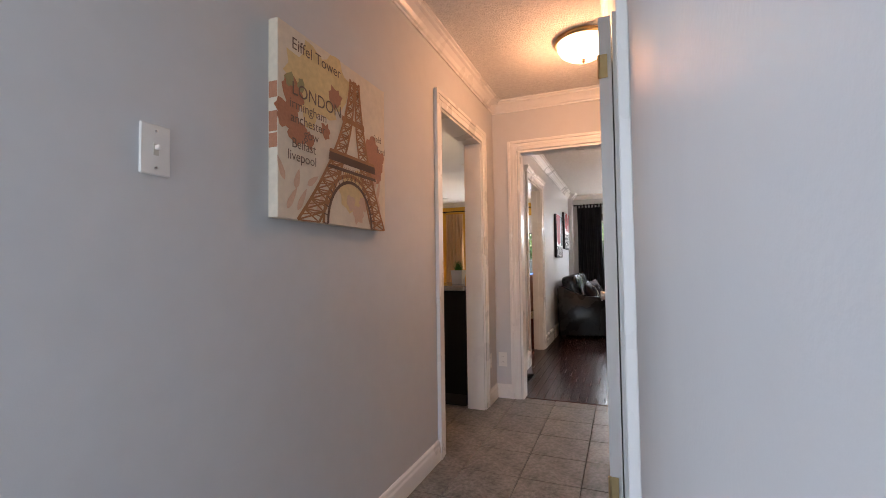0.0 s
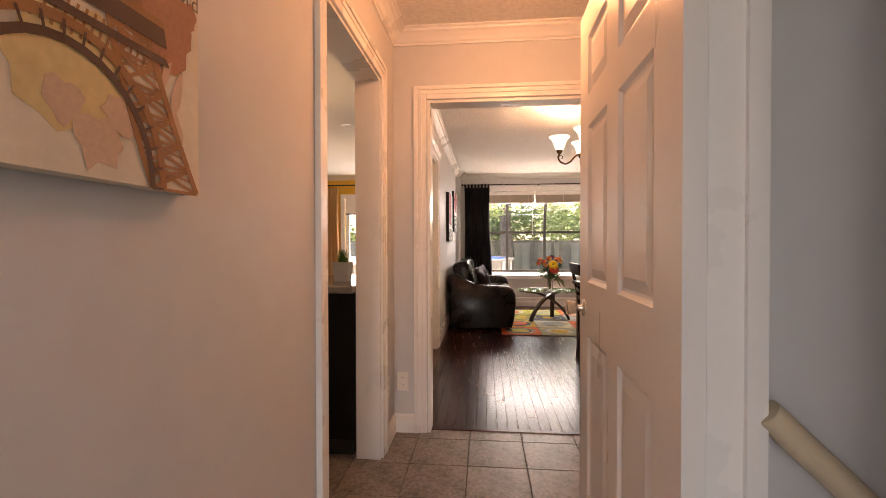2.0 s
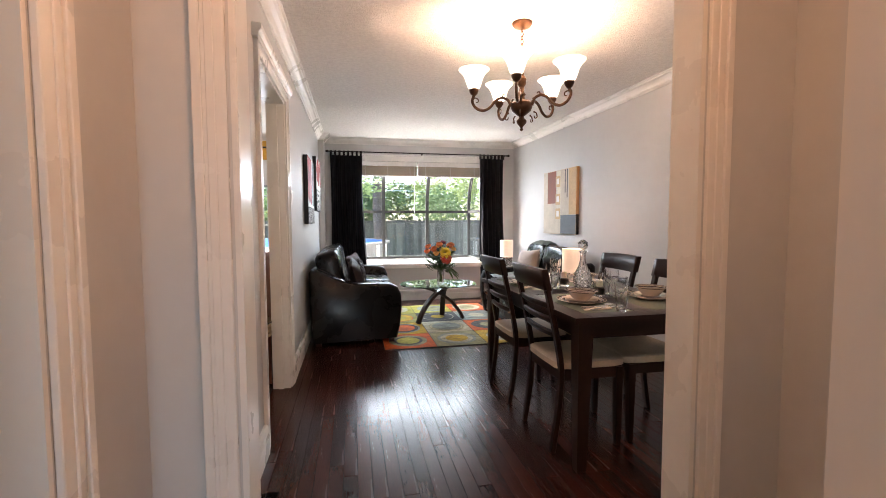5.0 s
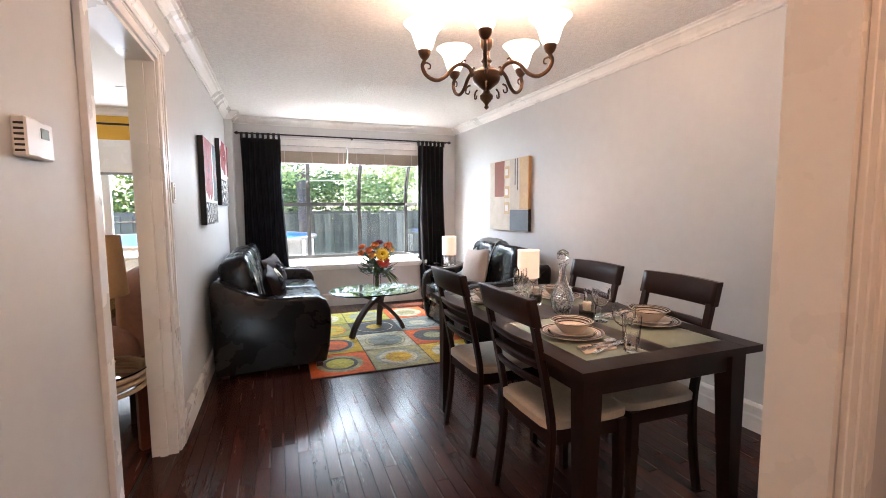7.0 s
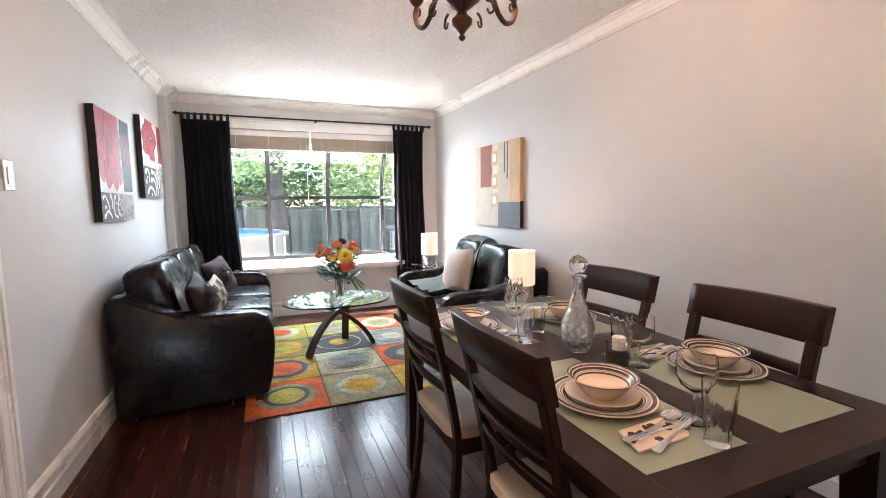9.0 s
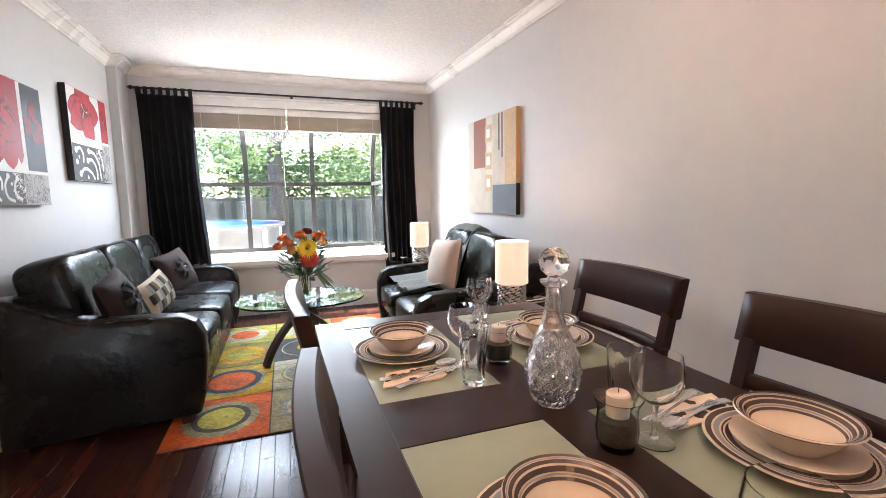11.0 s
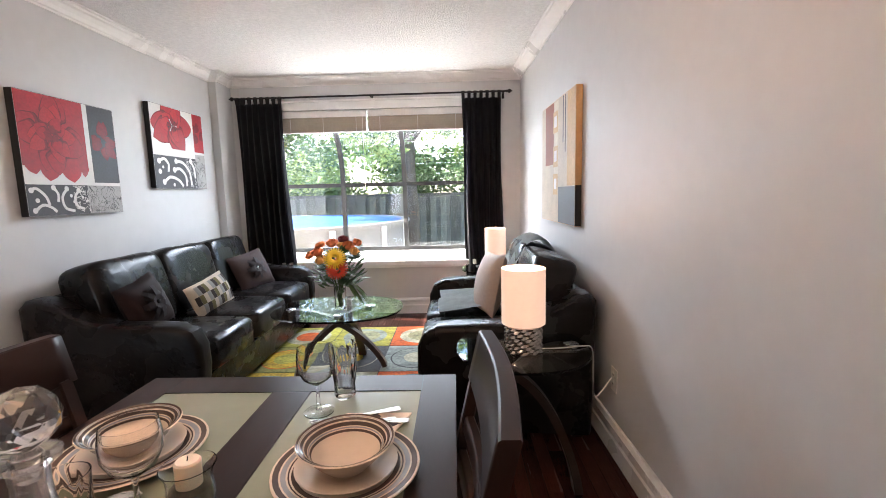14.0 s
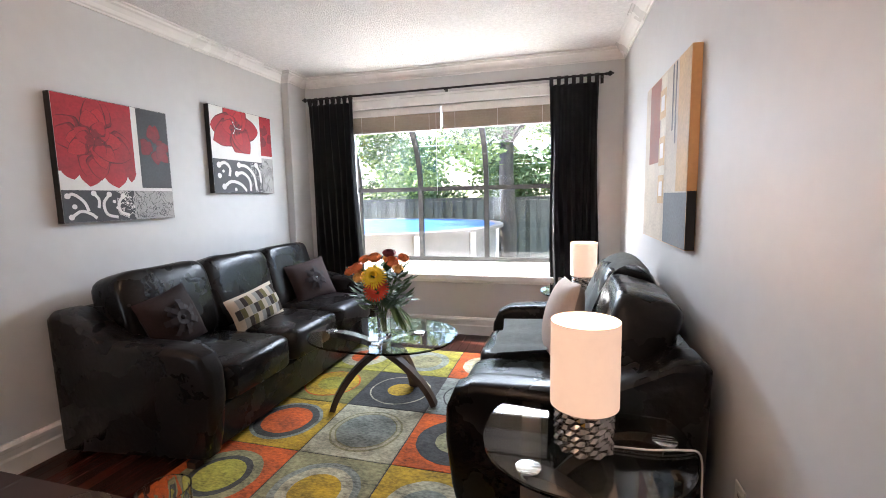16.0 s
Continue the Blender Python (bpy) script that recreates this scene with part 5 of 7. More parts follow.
rod = thing("curtain_rod", "black iron curtain rod with turned finials on brackets", "curtain rod")
bm = bmesh.new()
tube(bm, [(-0.59, 8.93, 2.217), (2.085, 8.93, 2.217)], 0.009, 12)
part("rod", bm, BLACKSIDE, rod, "", True)
for x, s in ((-0.59, -1), (2.085, 1)):
    bm = bmesh.new()
    lathe(bm, [(0, 0), (0.012, 0), (0.014, 0.006), (0.008, 0.012), (0.018, 0.022), (0.021, 0.032), (0.014, 0.044), (0.006, 0.05), (0.008, 0.055), (0, 0.062)], 16)
    part("finial", bm, BLACKSIDE, rod, "", True, pose(x, 8.93, 2.217, 0, 90 * s, 0))
for x in (-0.57, 0.76, 2.06):
    part("bracket", boxes((x - 0.006, 8.93, 2.202, x + 0.006, BW, 2.217), (x - 0.012, BW - 0.004, 2.16, x + 0.012, BW, 2.23)), BLACKSIDE, rod)


def curtain(name, label, x0, x1, x0b, x1b, y, top, bottom, material, folds, seed, tabs=True):
    c = thing(name, label, "curtain", "curtains" if "black" in label else "")
    rnd = random.Random(seed)
    ph = [rnd.random() * 0.8 for _ in range(folds + 1)]
    bm = bmesh.new()
    nx, nz = folds * 8, 14
    grid = []
    for j in range(nz + 1):
        f = j / nz
        a, b = x0 + (x0b - x0) * f ** 1.5, x1 + (x1b - x1) * f ** 1.5
        row = []
        for i in range(nx + 1):
            g = i / nx
            amp = 0.012 + 0.018 * min(1, f * 3) * (0.7 + 0.6 * ph[int(g * folds)])
            row.append(bm.verts.new((a + (b - a) * g + 0.008 * math.sin(7 * f + 9 * g), y + amp * math.sin(2 * math.pi * folds * g + 0.5 * math.sin(3 * f)), top - 0.055 + (bottom - top + 0.055) * f)))
        grid.append(row)
    for a, b in zip(grid, grid[1:]):
        for i in range(nx):
            bm.faces.new((a[i], a[i + 1], b[i + 1], b[i]))
    ret = bmesh.ops.solidify(bm, geom=list(bm.faces), thickness=0.003)
    part("drape", bm, material, c, "", True)
    if tabs:
        for k in range(folds + 1):
            x = x0 + (x1 - x0) * (k + 0.25) / (folds + 0.5)
            bm = bmesh.new()
            ribbon(bm, [(x, y - 0.004, top - 0.06), (x, y - 0.016, top - 0.01), (x, y, top + 0.012), (x, y + 0.016, top - 0.01), (x, y + 0.004, top - 0.06)], 0.03, 0.003, (1, 0, 0))
            part("tab", bm, material, c)
    return c


curtain("curtain", "black tab-top curtain hanging in folds", -0.585, -0.13, -0.56, -0.06, 8.93, 2.217, 0.03, BLACKCLOTH, 7, 1)
curtain("curtain", "black tab-top curtain drawn to the window side", 1.65, 2.03, 1.68, 2.07, 8.93, 2.217, 0.03, BLACKCLOTH, 6, 2)

# small silver dish on the window sill
dish = thing("sill_dish", "small silver oblong dish on the white sill", "dish", m=pose(0.78, 9.25, WZ0 + 0.001))
bm = bmesh.new()
cushion(bm, 0, 0, 0.012, 0.24, 0.1, 0.024, 8, 4)
part("tray", bm, STEEL, dish, "", True)

# ---- living room ----
def sofa(name, label, seats, length, m, feet=True):
    """A leather sofa: its back along x = 0, seat front at x = 0.9, from y = 0 to its length."""
    s = thing(name, label, "sofa", m=m)
    arm = 0.2
    out = [(0.015, 0.04), (0.0, 0.72), (0.03, 0.75), (0.09, 0.745), (0.2, 0.69), (0.33, 0.63), (0.48, 0.60), (0.66, 0.595), (0.78, 0.585), (0.85, 0.55), (0.885, 0.47), (0.89, 0.35), (0.87, 0.15), (0.84, 0.04)]
    for y0 in (0.0, length - arm):
        bm = bmesh.new()
        rings = []
        for f, inset in ((0.0, 0.03), (0.012, 0.012), (0.035, 0.002), (0.07, 0.0), (arm - 0.07, 0.0), (arm - 0.035, 0.002), (arm - 0.012, 0.012), (arm, 0.03)):
            cx, cz = 0.45, 0.33
            rings.append([bm.verts.new((x + (cx - x) * inset / 0.4, y0 + f + (0.10 * (x / 0.89) ** 2.5 * (1 - f / arm) if y0 == 0 else -0.10 * (x / 0.89) ** 2.5 * f / arm) + 0.012 * math.sin(6 * x) * (1 if f < arm / 2 else -1) * (z > 0.2), z - (inset if z > 0.3 else 0))) for x, z in out])
        k = len(out)
        for a, b in zip(rings, rings[1:]):
            for i in range(k):
                bm.faces.new((a[i], a[(i + 1) % k], b[(i + 1) % k], b[i]))
        bm.faces.new(rings[0][::-1]), bm.faces.new(rings[-1])
        bmesh.ops.recalc_face_normals(bm, faces=bm.faces)
        part("arm", bm, LEATHER, s, "", True)
    bm = boxes((0.02, arm - 0.02, 0.04, 0.83, length - arm + 0.02, 0.27), bevel=0.02)
    part("base", bm, LEATHER, s, "", True)
    bm = bmesh.new()
    prism(bm, [(0.01, 0.05), (0.0, 0.7), (0.03, 0.74), (0.16, 0.74), (0.26, 0.3), (0.26, 0.05)], arm - 0.02, length - arm + 0.02, "y")
    part("back_frame", bm, LEATHER, s, "", True)
    w = (length - 2 * arm) / seats
    for k in range(seats):
        yc = arm + w * (k + 0.5)
        bm = bmesh.new()
        cushion(bm, 0.55, yc, 0.36, 0.68, w - 0.004, 0.2, 12, 7)
        for v in bm.verts:
            if v.co.z > 0.4:
                v.co.z += 0.022 * math.cos((v.co.x - 0.55) * 4) * math.cos((v.co.y - yc) / w * 2.6) + 0.005 * noise.noise(v.co * 9 + Vector((k, 0, 0)))
        part("seat_cushion", bm, LEATHER, s, "", True)
        bm = bmesh.new()
        cushion(bm, 0, 0, 0, 0.25, w + 0.03, 0.49, 16, 6.0, Matrix.Rotation(radians(-13), 4, "Y"))
        for v in bm.verts:
            v.co += Vector((0.20, yc, 0.66)) + 0.016 * Vector((noise.noise(v.co * 8 + Vector((k, 3, 0))), 0, 0.6 * noise.noise(v.co * 6 + Vector((k, 5, 9)))))
        part("back_cushion", bm, LEATHER, s, "", True)
    for x in (0.08, 0.78):
        for y in (0.08, length - 0.08):
            part("foot", boxes((x - 0.025, y - 0.025, 0, x + 0.025, y + 0.025, 0.042)), ESPRESSO, s)
    return s


sofa("sofa", "three-seat black-brown leather sofa along the grey wall", 3, 2.14, pose(-0.695, 6.60, 0))
sofa("loveseat", "two-seat black-brown leather loveseat with a throw and cushion", 2, 1.45, pose(right_wall(7.3) - 0.035, 7.99, 0, 0, 0, 180))

BROWNCLOTH = mat("brown_satin_cloth", (0.020, 0.011, 0.010), 0.65, spec=0.15, var=0.2, scale=9, bump=0.15, bump_scale=200)
TAUPE = mat("taupe_cushion_cloth", (0.05, 0.034, 0.032), 0.7, spec=0.15, var=0.12, bump=0.2)
PETALC = mat("felt_petal", (0.022, 0.016, 0.017), 0.85, var=0.2, bump=0.2)
BLUSH = mat("beige_cushion_cloth", (0.52, 0.42, 0.36), 0.75, var=0.08, bump=0.25, bump_scale=300)


def pillow_mesh(w, h, t, n=14):
    bm = bmesh.new()
    for side in (-1, 1):
        grid = []
        for j in range(n + 1):
            v = 2 * j / n - 1
            row = []
            for i in range(n + 1):
                u = 2 * i / n - 1
                puff = ((1 - u * u) * (1 - v * v)) ** 0.45
                pin = 1 - 0.06 * (1 - abs(u)) * abs(v) ** 2 - 0.0
                pin2 = 1 - 0.06 * (1 - abs(v)) * abs(u) ** 2
                row.append(bm.verts.new((side * t / 2 * puff, u * w / 2 * pin2, v * h / 2 * pin)))
            grid.append(row)
        for a, b in zip(grid, grid[1:]):
            for i in range(n):
                q = (a[i], a[i + 1], b[i + 1], b[i])
                bm.faces.new(q if side > 0 else q[::-1])
    bmesh.ops.remove_doubles(bm, verts=bm.verts, dist=1e-5)
    return bm


def pillow(name, label, m, w, h, t, material, flower=False, stripes=False):
    p = thing(name, label, "cushion", m=m)
    part("cover", pillow_mesh(w, h, t), material, p, "", True)

    def front(u, v):
        a, b = 2 * u / w, 2 * v / h
        return t / 2 * max(0, (1 - a * a) * (1 - b * b)) ** 0.45

    if flower:
        for k in range(22):
            a, ln = 2.4 * k, 0.055 + 0.045 * (k % 3) / 2
            bm = bmesh.new()
            pts = []
            for f in (0.1, 0.4, 0.75, 1.0):
                u, v = ln * f * math.cos(a), ln * f * math.sin(a)
                pts.append((front(u, v) + 0.004 + 0.018 * (1 - abs(2 * f - 1)) + 0.004 * (k % 3), u, v))
            ribbon(bm, pts, 0.003, 0.026 + 0.006 * (k % 2), (1, 0.01, 0))
            part("petal", bm, PETALC, p, "")
        bm = bmesh.new()
        bmesh.ops.create_icosphere(bm, subdivisions=2, radius=0.014, matrix=Matrix.Translation((t / 2 + 0.016, 0, 0)))
        part("button", bm, STEEL if stripes is None else PETALC, p, "", True)
    if stripes is True:
        cols = [mat("stripe_cream", (0.62, 0.55, 0.44), 0.8, var=0.06), mat("stripe_olive", (0.18, 0.15, 0.06), 0.8, var=0.1), mat("stripe_brown", (0.055, 0.04, 0.033), 0.8, var=0.1), mat("stripe_grey", (0.34, 0.33, 0.30), 0.8, var=0.08)]
        for j in range(3):
            for k in range(11):
                if (k + j) % 2 == 0 and k % 4 == 0:
                    continue
                u0 = -w / 2 + 0.02 + (w - 0.04) * k / 11
                u1 = u0 + (w - 0.04) / 11 * 0.98
                v0 = -h / 2 + 0.02 + (h - 0.04) * j / 3
                v1 = v0 + (h - 0.04) / 3 * 0.96
                bm = bmesh.new()
                g = [[bm.verts.new((front(u0 + (u1 - u0) * a / 2, v0 + (v1 - v0) * b / 3) + 0.0012, u0 + (u1 - u0) * a / 2, v0 + (v1 - v0) * b / 3)) for a in range(3)] for b in range(4)]
                for r0, r1 in zip(g, g[1:]):
                    for a in range(2):
                        bm.faces.new((r0[a], r0[a + 1], r1[a + 1], r1[a]))
                bmesh.ops.solidify(bm, geom=list(bm.faces), thickness=-0.0008)
                part("stripe", bm, cols[(k * 3 + j * 2) % 4], p)
    return p


pillow("throw_pillow", "dark brown satin cushion with a large felt flower", pose(-0.25, 6.93, 0.645, 0, -16, -4) @ pose(0, 0, 0, 12, 0, 0), 0.32, 0.32, 0.14, BROWNCLOTH, True)
pillow("throw_pillow", "small oblong cushion with cream, olive and brown stripes", pose(-0.22, 7.55, 0.565, 0, -20, -8) @ pose(0, 0, 0, 9, 0, 0), 0.42, 0.24, 0.12, mat("cream_cushion", (0.58, 0.5, 0.4), 0.8, var=0.08), False, True)
pillow("throw_pillow", "taupe cushion with a dark felt flower and a silver button", pose(-0.25, 8.28, 0.61, 0, -22, -24) @ pose(0, 0, 0, 8, 0, 0), 0.38, 0.34, 0.14, TAUPE, True, None)
pillow("throw_pillow", "plump plain beige cushion leaning on the loveseat", pose(1.78, 7.31, 0.66, 0, -14, 190) @ pose(0, 0, 0, 5, 0, 0), 0.40, 0.40, 0.17, BLUSH)

# knitted throw over the loveseat's back
THROW = mat("grey_knit_throw", (0.40, 0.44, 0.43), 0.9, var=0.2, scale=30, bump=0.8, bump_scale=140)
bm = bmesh.new()
path = curve_pts([(1.44, 0, 0.50), (1.60, 0, 0.51), (1.77, 0, 0.53), (1.87, 0, 0.62), (1.94, 0, 0.78), (2.01, 0, 0.90), (2.10, 0, 0.935), (2.18, 0, 0.89), (2.22, 0, 0.78)], 26)
grid = []
for i, p in enumerate(path):
    f = i / (len(path) - 1)
    c0 = 7.45 + 0.06 * math.sin(2.5 * f)
    wd = 0.24 + 0.06 * math.cos(3 * f)
    grid.append([bm.verts.new((p.x + 0.006 * math.sin(11 * g + 3 * f), c0 + (g - 0.5) * 2 * wd * (1 + 0.1 * f), p.z + 0.012 + 0.012 * math.sin(15 * g + 5 * f))) for g in np.linspace(0, 1, 15)])
for a, b in zip(grid, grid[1:]):
    for i in range(14):
        bm.faces.new((a[i], a[i + 1], b[i + 1], b[i]))
bmesh.ops.solidify(bm, geom=list(bm.faces), thickness=0.012)
single("throw_blanket", bm, THROW, "grey-green knitted throw draped over the loveseat back", "blanket", "", True)

# rug
def rugmat(name, c):
    return mat("rug_" + name, c, 0.95, var=0.75, scale=6, bump=0.5, bump_scale=260, stretch=(1, 1.7, 1))


RO, RY, RG, RL = rugmat("orange", (0.42, 0.075, 0.01)), rugmat("yellow", (0.36, 0.23, 0.016)), rugmat("olive", (0.16, 0.15, 0.045)), rugmat("lime", (0.27, 0.25, 0.04))
RW_, RK, RB_, RS = rugmat("ivory", (0.33, 0.31, 0.225)), rugmat("charcoal", (0.045, 0.045, 0.045)), rugmat("greyblue", (0.18, 0.20, 0.18)), rugmat("moss", (0.20, 0.19, 0.105))
rug = thing("area_rug", "bright area rug of orange, yellow and green squares with rings", "rug", m=pose(-0.002, 6.39, 0))
RX, RYL, NX, NY = 1.62, 2.1, 3, 4
cw, chh = 0.5, RYL / NY
part("backing", boxes((0, 0, 0.001, cw * NX, RYL, 0.008), bevel=0.002), RK, rug, "dark bound edge")
cells = {(0, 0): (RO, ((0.19, RS), (0.145, RK), (0.115, RL))), (1, 0): (RS, ((0.2, RB_), (0.165, RW_), (0.115, RY))), (2, 0): (RY, ((0.18, RW_), (0.12, RB_))),
         (0, 1): (RY, ((0.2, RB_), (0.18, RK), (0.14, RO))), (1, 1): (RW_, ((0.2, RS), (0.188, RW_), (0.17, RS), (0.162, RB_))), (2, 1): (RO, ((0.2, RK), (0.1, RS))),
         (0, 2): (RG, ((0.19, RO), (0.18, RY), (0.1, RL))), (1, 2): (RK, ((0.2, RW_), (0.19, RK), (0.085, RY))), (2, 2): (RB_, ((0.2, RK), (0.19, RB_), (0.1, RW_))),
         (0, 3): (RL, ((0.19, RW_), (0.11, RO))), (1, 3): (RL, ((0.19, RB_), (0.13, RS))), (2, 3): (RO, ((0.19, RW_), (0.12, RS)))}
for (i, j), (bgm, rings_) in cells.items():
    x0, y0 = cw * i, chh * j
    part("square", boxes((x0 + 0.004, y0 + 0.004, 0.008, x0 + cw - 0.004, y0 + chh - 0.004, 0.0105)), bgm, rug)
    for k, (r, mt) in enumerate(rings_):
        bm = bmesh.new()
        prism(bm, disc(x0 + cw / 2, y0 + chh / 2, r, 36, 0.012, i * 7 + j, 1.05), 0.0105 + 0.0006 * k, 0.0111 + 0.0006 * k, "z")
        part("ring", bm, mt, rug)

TABLEGLASS = glass("table_glass", (0.90, 0.97, 0.94), 0.0, 1.45)
WENGE = mat("dark_wenge_leg", (0.035, 0.02, 0.014), 0.4, var=0.25, scale=5, stretch=(1, 1, 5))


def glass_table(name, label, m, rx, ry, h, feet, thick=0.012, corner=2.4):
    """An oval glass top on bent wooden legs with steel discs."""
    t = thing(name, label, "table", m=m)
    bm = bmesh.new()
    oval = []
    for k in range(64):
        a = 2 * math.pi * k / 64
        c, s = math.cos(a), math.sin(a)
        oval.append((rx * math.copysign(abs(c) ** (2 / corner), c), ry * math.copysign(abs(s) ** (2 / corner), s)))
    prism(bm, oval, h - thick, h, "z")
    bmesh.ops.bevel(bm, geom=[e for e in bm.edges if abs(e.verts[0].co.z - e.verts[1].co.z) < 1e-6], offset=0.003, segments=2, affect="EDGES")
    top = part("glass_top", bm, TABLEGLASS, t, "clear bevelled glass top", True)
    top.visible_shadow = False
    for fx, fy, tx, ty, bow in feet:
        bm = bmesh.new()
        across = Vector((-(ty - fy), tx - fx, 0)).normalized()
        pts = []
        for k in range(17):
            f = k / 16
            q = 1 - (1 - f) ** bow
            pts.append((fx + (tx - fx) * f ** 1.25, fy + (ty - fy) * f ** 1.25, 0.0 + (h - thick - 0.012) * q))
        ribbon(bm, pts, 0.06, 0.034, across)
        leg = part("leg", bm, WENGE, t, "bent dark wood leg")
        bm = bmesh.new()
        lathe(bm, [(0, h - thick - 0.012), (0.026, h - thick - 0.012), (0.028, h - thick - 0.006), (0.028, h - thick - 0.0005), (0, h - thick - 0.0005)], 22, (tx, ty, 0))
        part("disc", bm, STEEL, leg, "round brushed steel pad", True)
        bm = bmesh.new()
        lathe(bm, [(0, h + 0.0004), (0.034, h + 0.0004), (0.034, h + 0.004), (0.031, h + 0.005), (0, h + 0.005)], 26, (tx, ty, 0))
        part("cap", bm, STEEL, leg, "round brushed steel cap on the glass", True)
    return t


glass_table("coffee_table", "oval glass coffee table on three bent dark wood legs", pose(0.72, 7.51, 0.0135), 0.455, 0.355, 0.445,
            ((-0.27, -0.17, 0.22, 0.05, 1.9), (0.31, 0.03, -0.33, -0.03, 1.9), (0.1, 0.27, 0.05, -0.2, 1.9)))
glass_table("end_table", "oval glass end table on bent dark wood legs", pose(1.85, 6.39, 0), 0.295, 0.30, 0.56,
            ((-0.14, -0.23, -0.168, 0.223, 2.0), (0.2, -0.2, -0.145, -0.2, 2.0), (-0.19, 0.2, 0.224, 0.02, 2.0)), corner=2.2)
glass_table("end_table", "small glass corner table behind the loveseat", pose(1.90, 8.47, 0), 0.29, 0.27, 0.56,
            ((-0.2, -0.2, 0.12, 0.1, 2.0), (0.2, -0.16, -0.12, 0.1, 2.0), (0.0, 0.22, 0.0, -0.14, 2.0)), corner=2.2)

LAMPSHADE = mat("lit_linen_shade", (0.8, 0.68, 0.6), 0.8, var=0.03, emit=(1.0, 0.64, 0.43), emit_strength=0.09)
HAMMER = mat("hammered_silver", (0.38, 0.345, 0.32), 0.18, 1.0, var=0.1)


def table_lamp(m):
    l = thing("table_lamp", "small table lamp with a hammered silver base and lit drum shade", "lamp", "table lamps", m)
    bm = bmesh.new()
    N, rows = 40, 10
    rnd = random.Random(11)
    rings = []
    for j in range(rows + 1):
        z = 0.004 + 0.112 * j / rows
        rings.append([bm.verts.new((r * math.cos(2 * math.pi * i / N), r * math.sin(2 * math.pi * i / N), z)) for i in range(N) for r in [0.079 + 0.005 * math.sin(i * 1.57 * 1.0 + (j % 3) * 2.1) + 0.003 * rnd.random()]])
    for a, b in zip(rings, rings[1:]):
        for i in range(N):
            bm.faces.new((a[i], a[(i + 1) % N], b[(i + 1) % N], b[i]))
    bm.faces.new(rings[0][::-1]), bm.faces.new(rings[-1])
    part("base", bm, HAMMER, l, "faceted silver ceramic base")
    bm = bmesh.new()
    lathe(bm, [(0.012, 0.117), (0.012, 0.16), (0, 0.161)], 14)
    part("stem", bm, STEEL, l)
    bm = bmesh.new()
    lathe(bm, [(0.094, 0.125), (0.094, 0.365), (0.0925, 0.365), (0.0925, 0.125), (0.094, 0.125)], 40)
    part("shade", bm, LAMPSHADE, l, "lit beige drum shade", True)
    bm = bmesh.new()
    bmesh.ops.create_uvsphere(bm, u_segments=16, v_segments=10, radius=0.028, matrix=Matrix.Translation((0, 0, 0.215)))
    part("bulb", bm, mat("lit_bulb", (1, 0.9, 0.8), 0.5, var=0, emit=(1.0, 0.7, 0.45), emit_strength=2.3), l, "lit frosted bulb", True)
    return l


tl = table_lamp(pose(1.848, 6.34, 0.5605))
copy_thing(tl, pose(1.92, 8.44, 0.5605))
for x, y in ((1.848, 6.34), (1.92, 8.44)):
    lamp("table_lamp_bulb", "POINT", 0.3, SOFT, pose(x, y, 0.885), 0.03)
# lamp cable
bm = bmesh.new()
tube(bm, curve_pts([(1.93, 6.34, 0.565), (2.02, 6.34, 0.567), (2.11, 6.36, 0.567), (2.16, 6.38, 0.545), (2.17, 6.39, 0.42), (2.19, 6.42, 0.30), (right_wall(6.47) - 0.014, 6.47, 0.37)], 30), 0.003, 6)
single("lamp_cable", bm, PLASTIC, "white lamp cable hanging to the outlet", "cable", "", True)

# vase of flowers
vase = thing("flower_vase", "clear glass vase with orange roses, a yellow mum and foliage", "vase", m=pose(0.745, 7.48, 0.459))
bm = bmesh.new()
lathe(bm, [(0, 0), (0.038, 0), (0.04, 0.01), (0.042, 0.17), (0.05, 0.215), (0.047, 0.215), (0.038, 0.168), (0.036, 0.016), (0, 0.014)], 26)
part("glass", bm, CLEAR, vase, "clear glass vase", True)
STEM = mat("flower_stem", (0.07, 0.12, 0.03), 0.6, var=0.2)
LEAFM = mat("bouquet_leaf", (0.035, 0.085, 0.02), 0.5, var=0.35, scale=9)
BIGLEAF = mat("broad_leaf", (0.10, 0.17, 0.05), 0.5, var=0.3, scale=9)
ORANGE = mat("orange_rose", (0.75, 0.20, 0.06), 0.6, var=0.2, scale=30)
PEACH = mat("peach_rose", (0.8, 0.42, 0.12), 0.6, var=0.2, scale=30)
REDF = mat("red_gerbera", (0.6, 0.05, 0.015), 0.6, var=0.25, scale=30)
YELF = mat("yellow_mum", (0.8, 0.55, 0.02), 0.6, var=0.15, scale=30)
WINE = mat("wine_flower", (0.13, 0.012, 0.02), 0.6, var=0.25, scale=30)
rnd = random.Random(3)
heads0 = [((0.02, -0.15, 0.33), 0.055, YELF, "mum"), ((0.03, -0.15, 0.245), 0.055, REDF, "gerbera"), ((-0.09, -0.1, 0.36), 0.036, ORANGE, "rose"), ((-0.15, -0.06, 0.33), 0.033, ORANGE, "rose"), ((-0.07, -0.12, 0.30), 0.034, PEACH, "rose"),
         ((0.08, -0.06, 0.40), 0.036, ORANGE, "rose"), ((-0.02, -0.04, 0.42), 0.036, ORANGE, "rose"), ((0.12, 0.0, 0.42), 0.03, ORANGE, "rose"), ((0.03, 0.03, 0.44), 0.035, WINE, "rose"), ((0.12, -0.08, 0.36), 0.03, PEACH, "rose"), ((-0.12, 0.05, 0.39), 0.034, ORANGE, "rose"), ((0.0, 0.1, 0.38), 0.036, PEACH, "rose")]
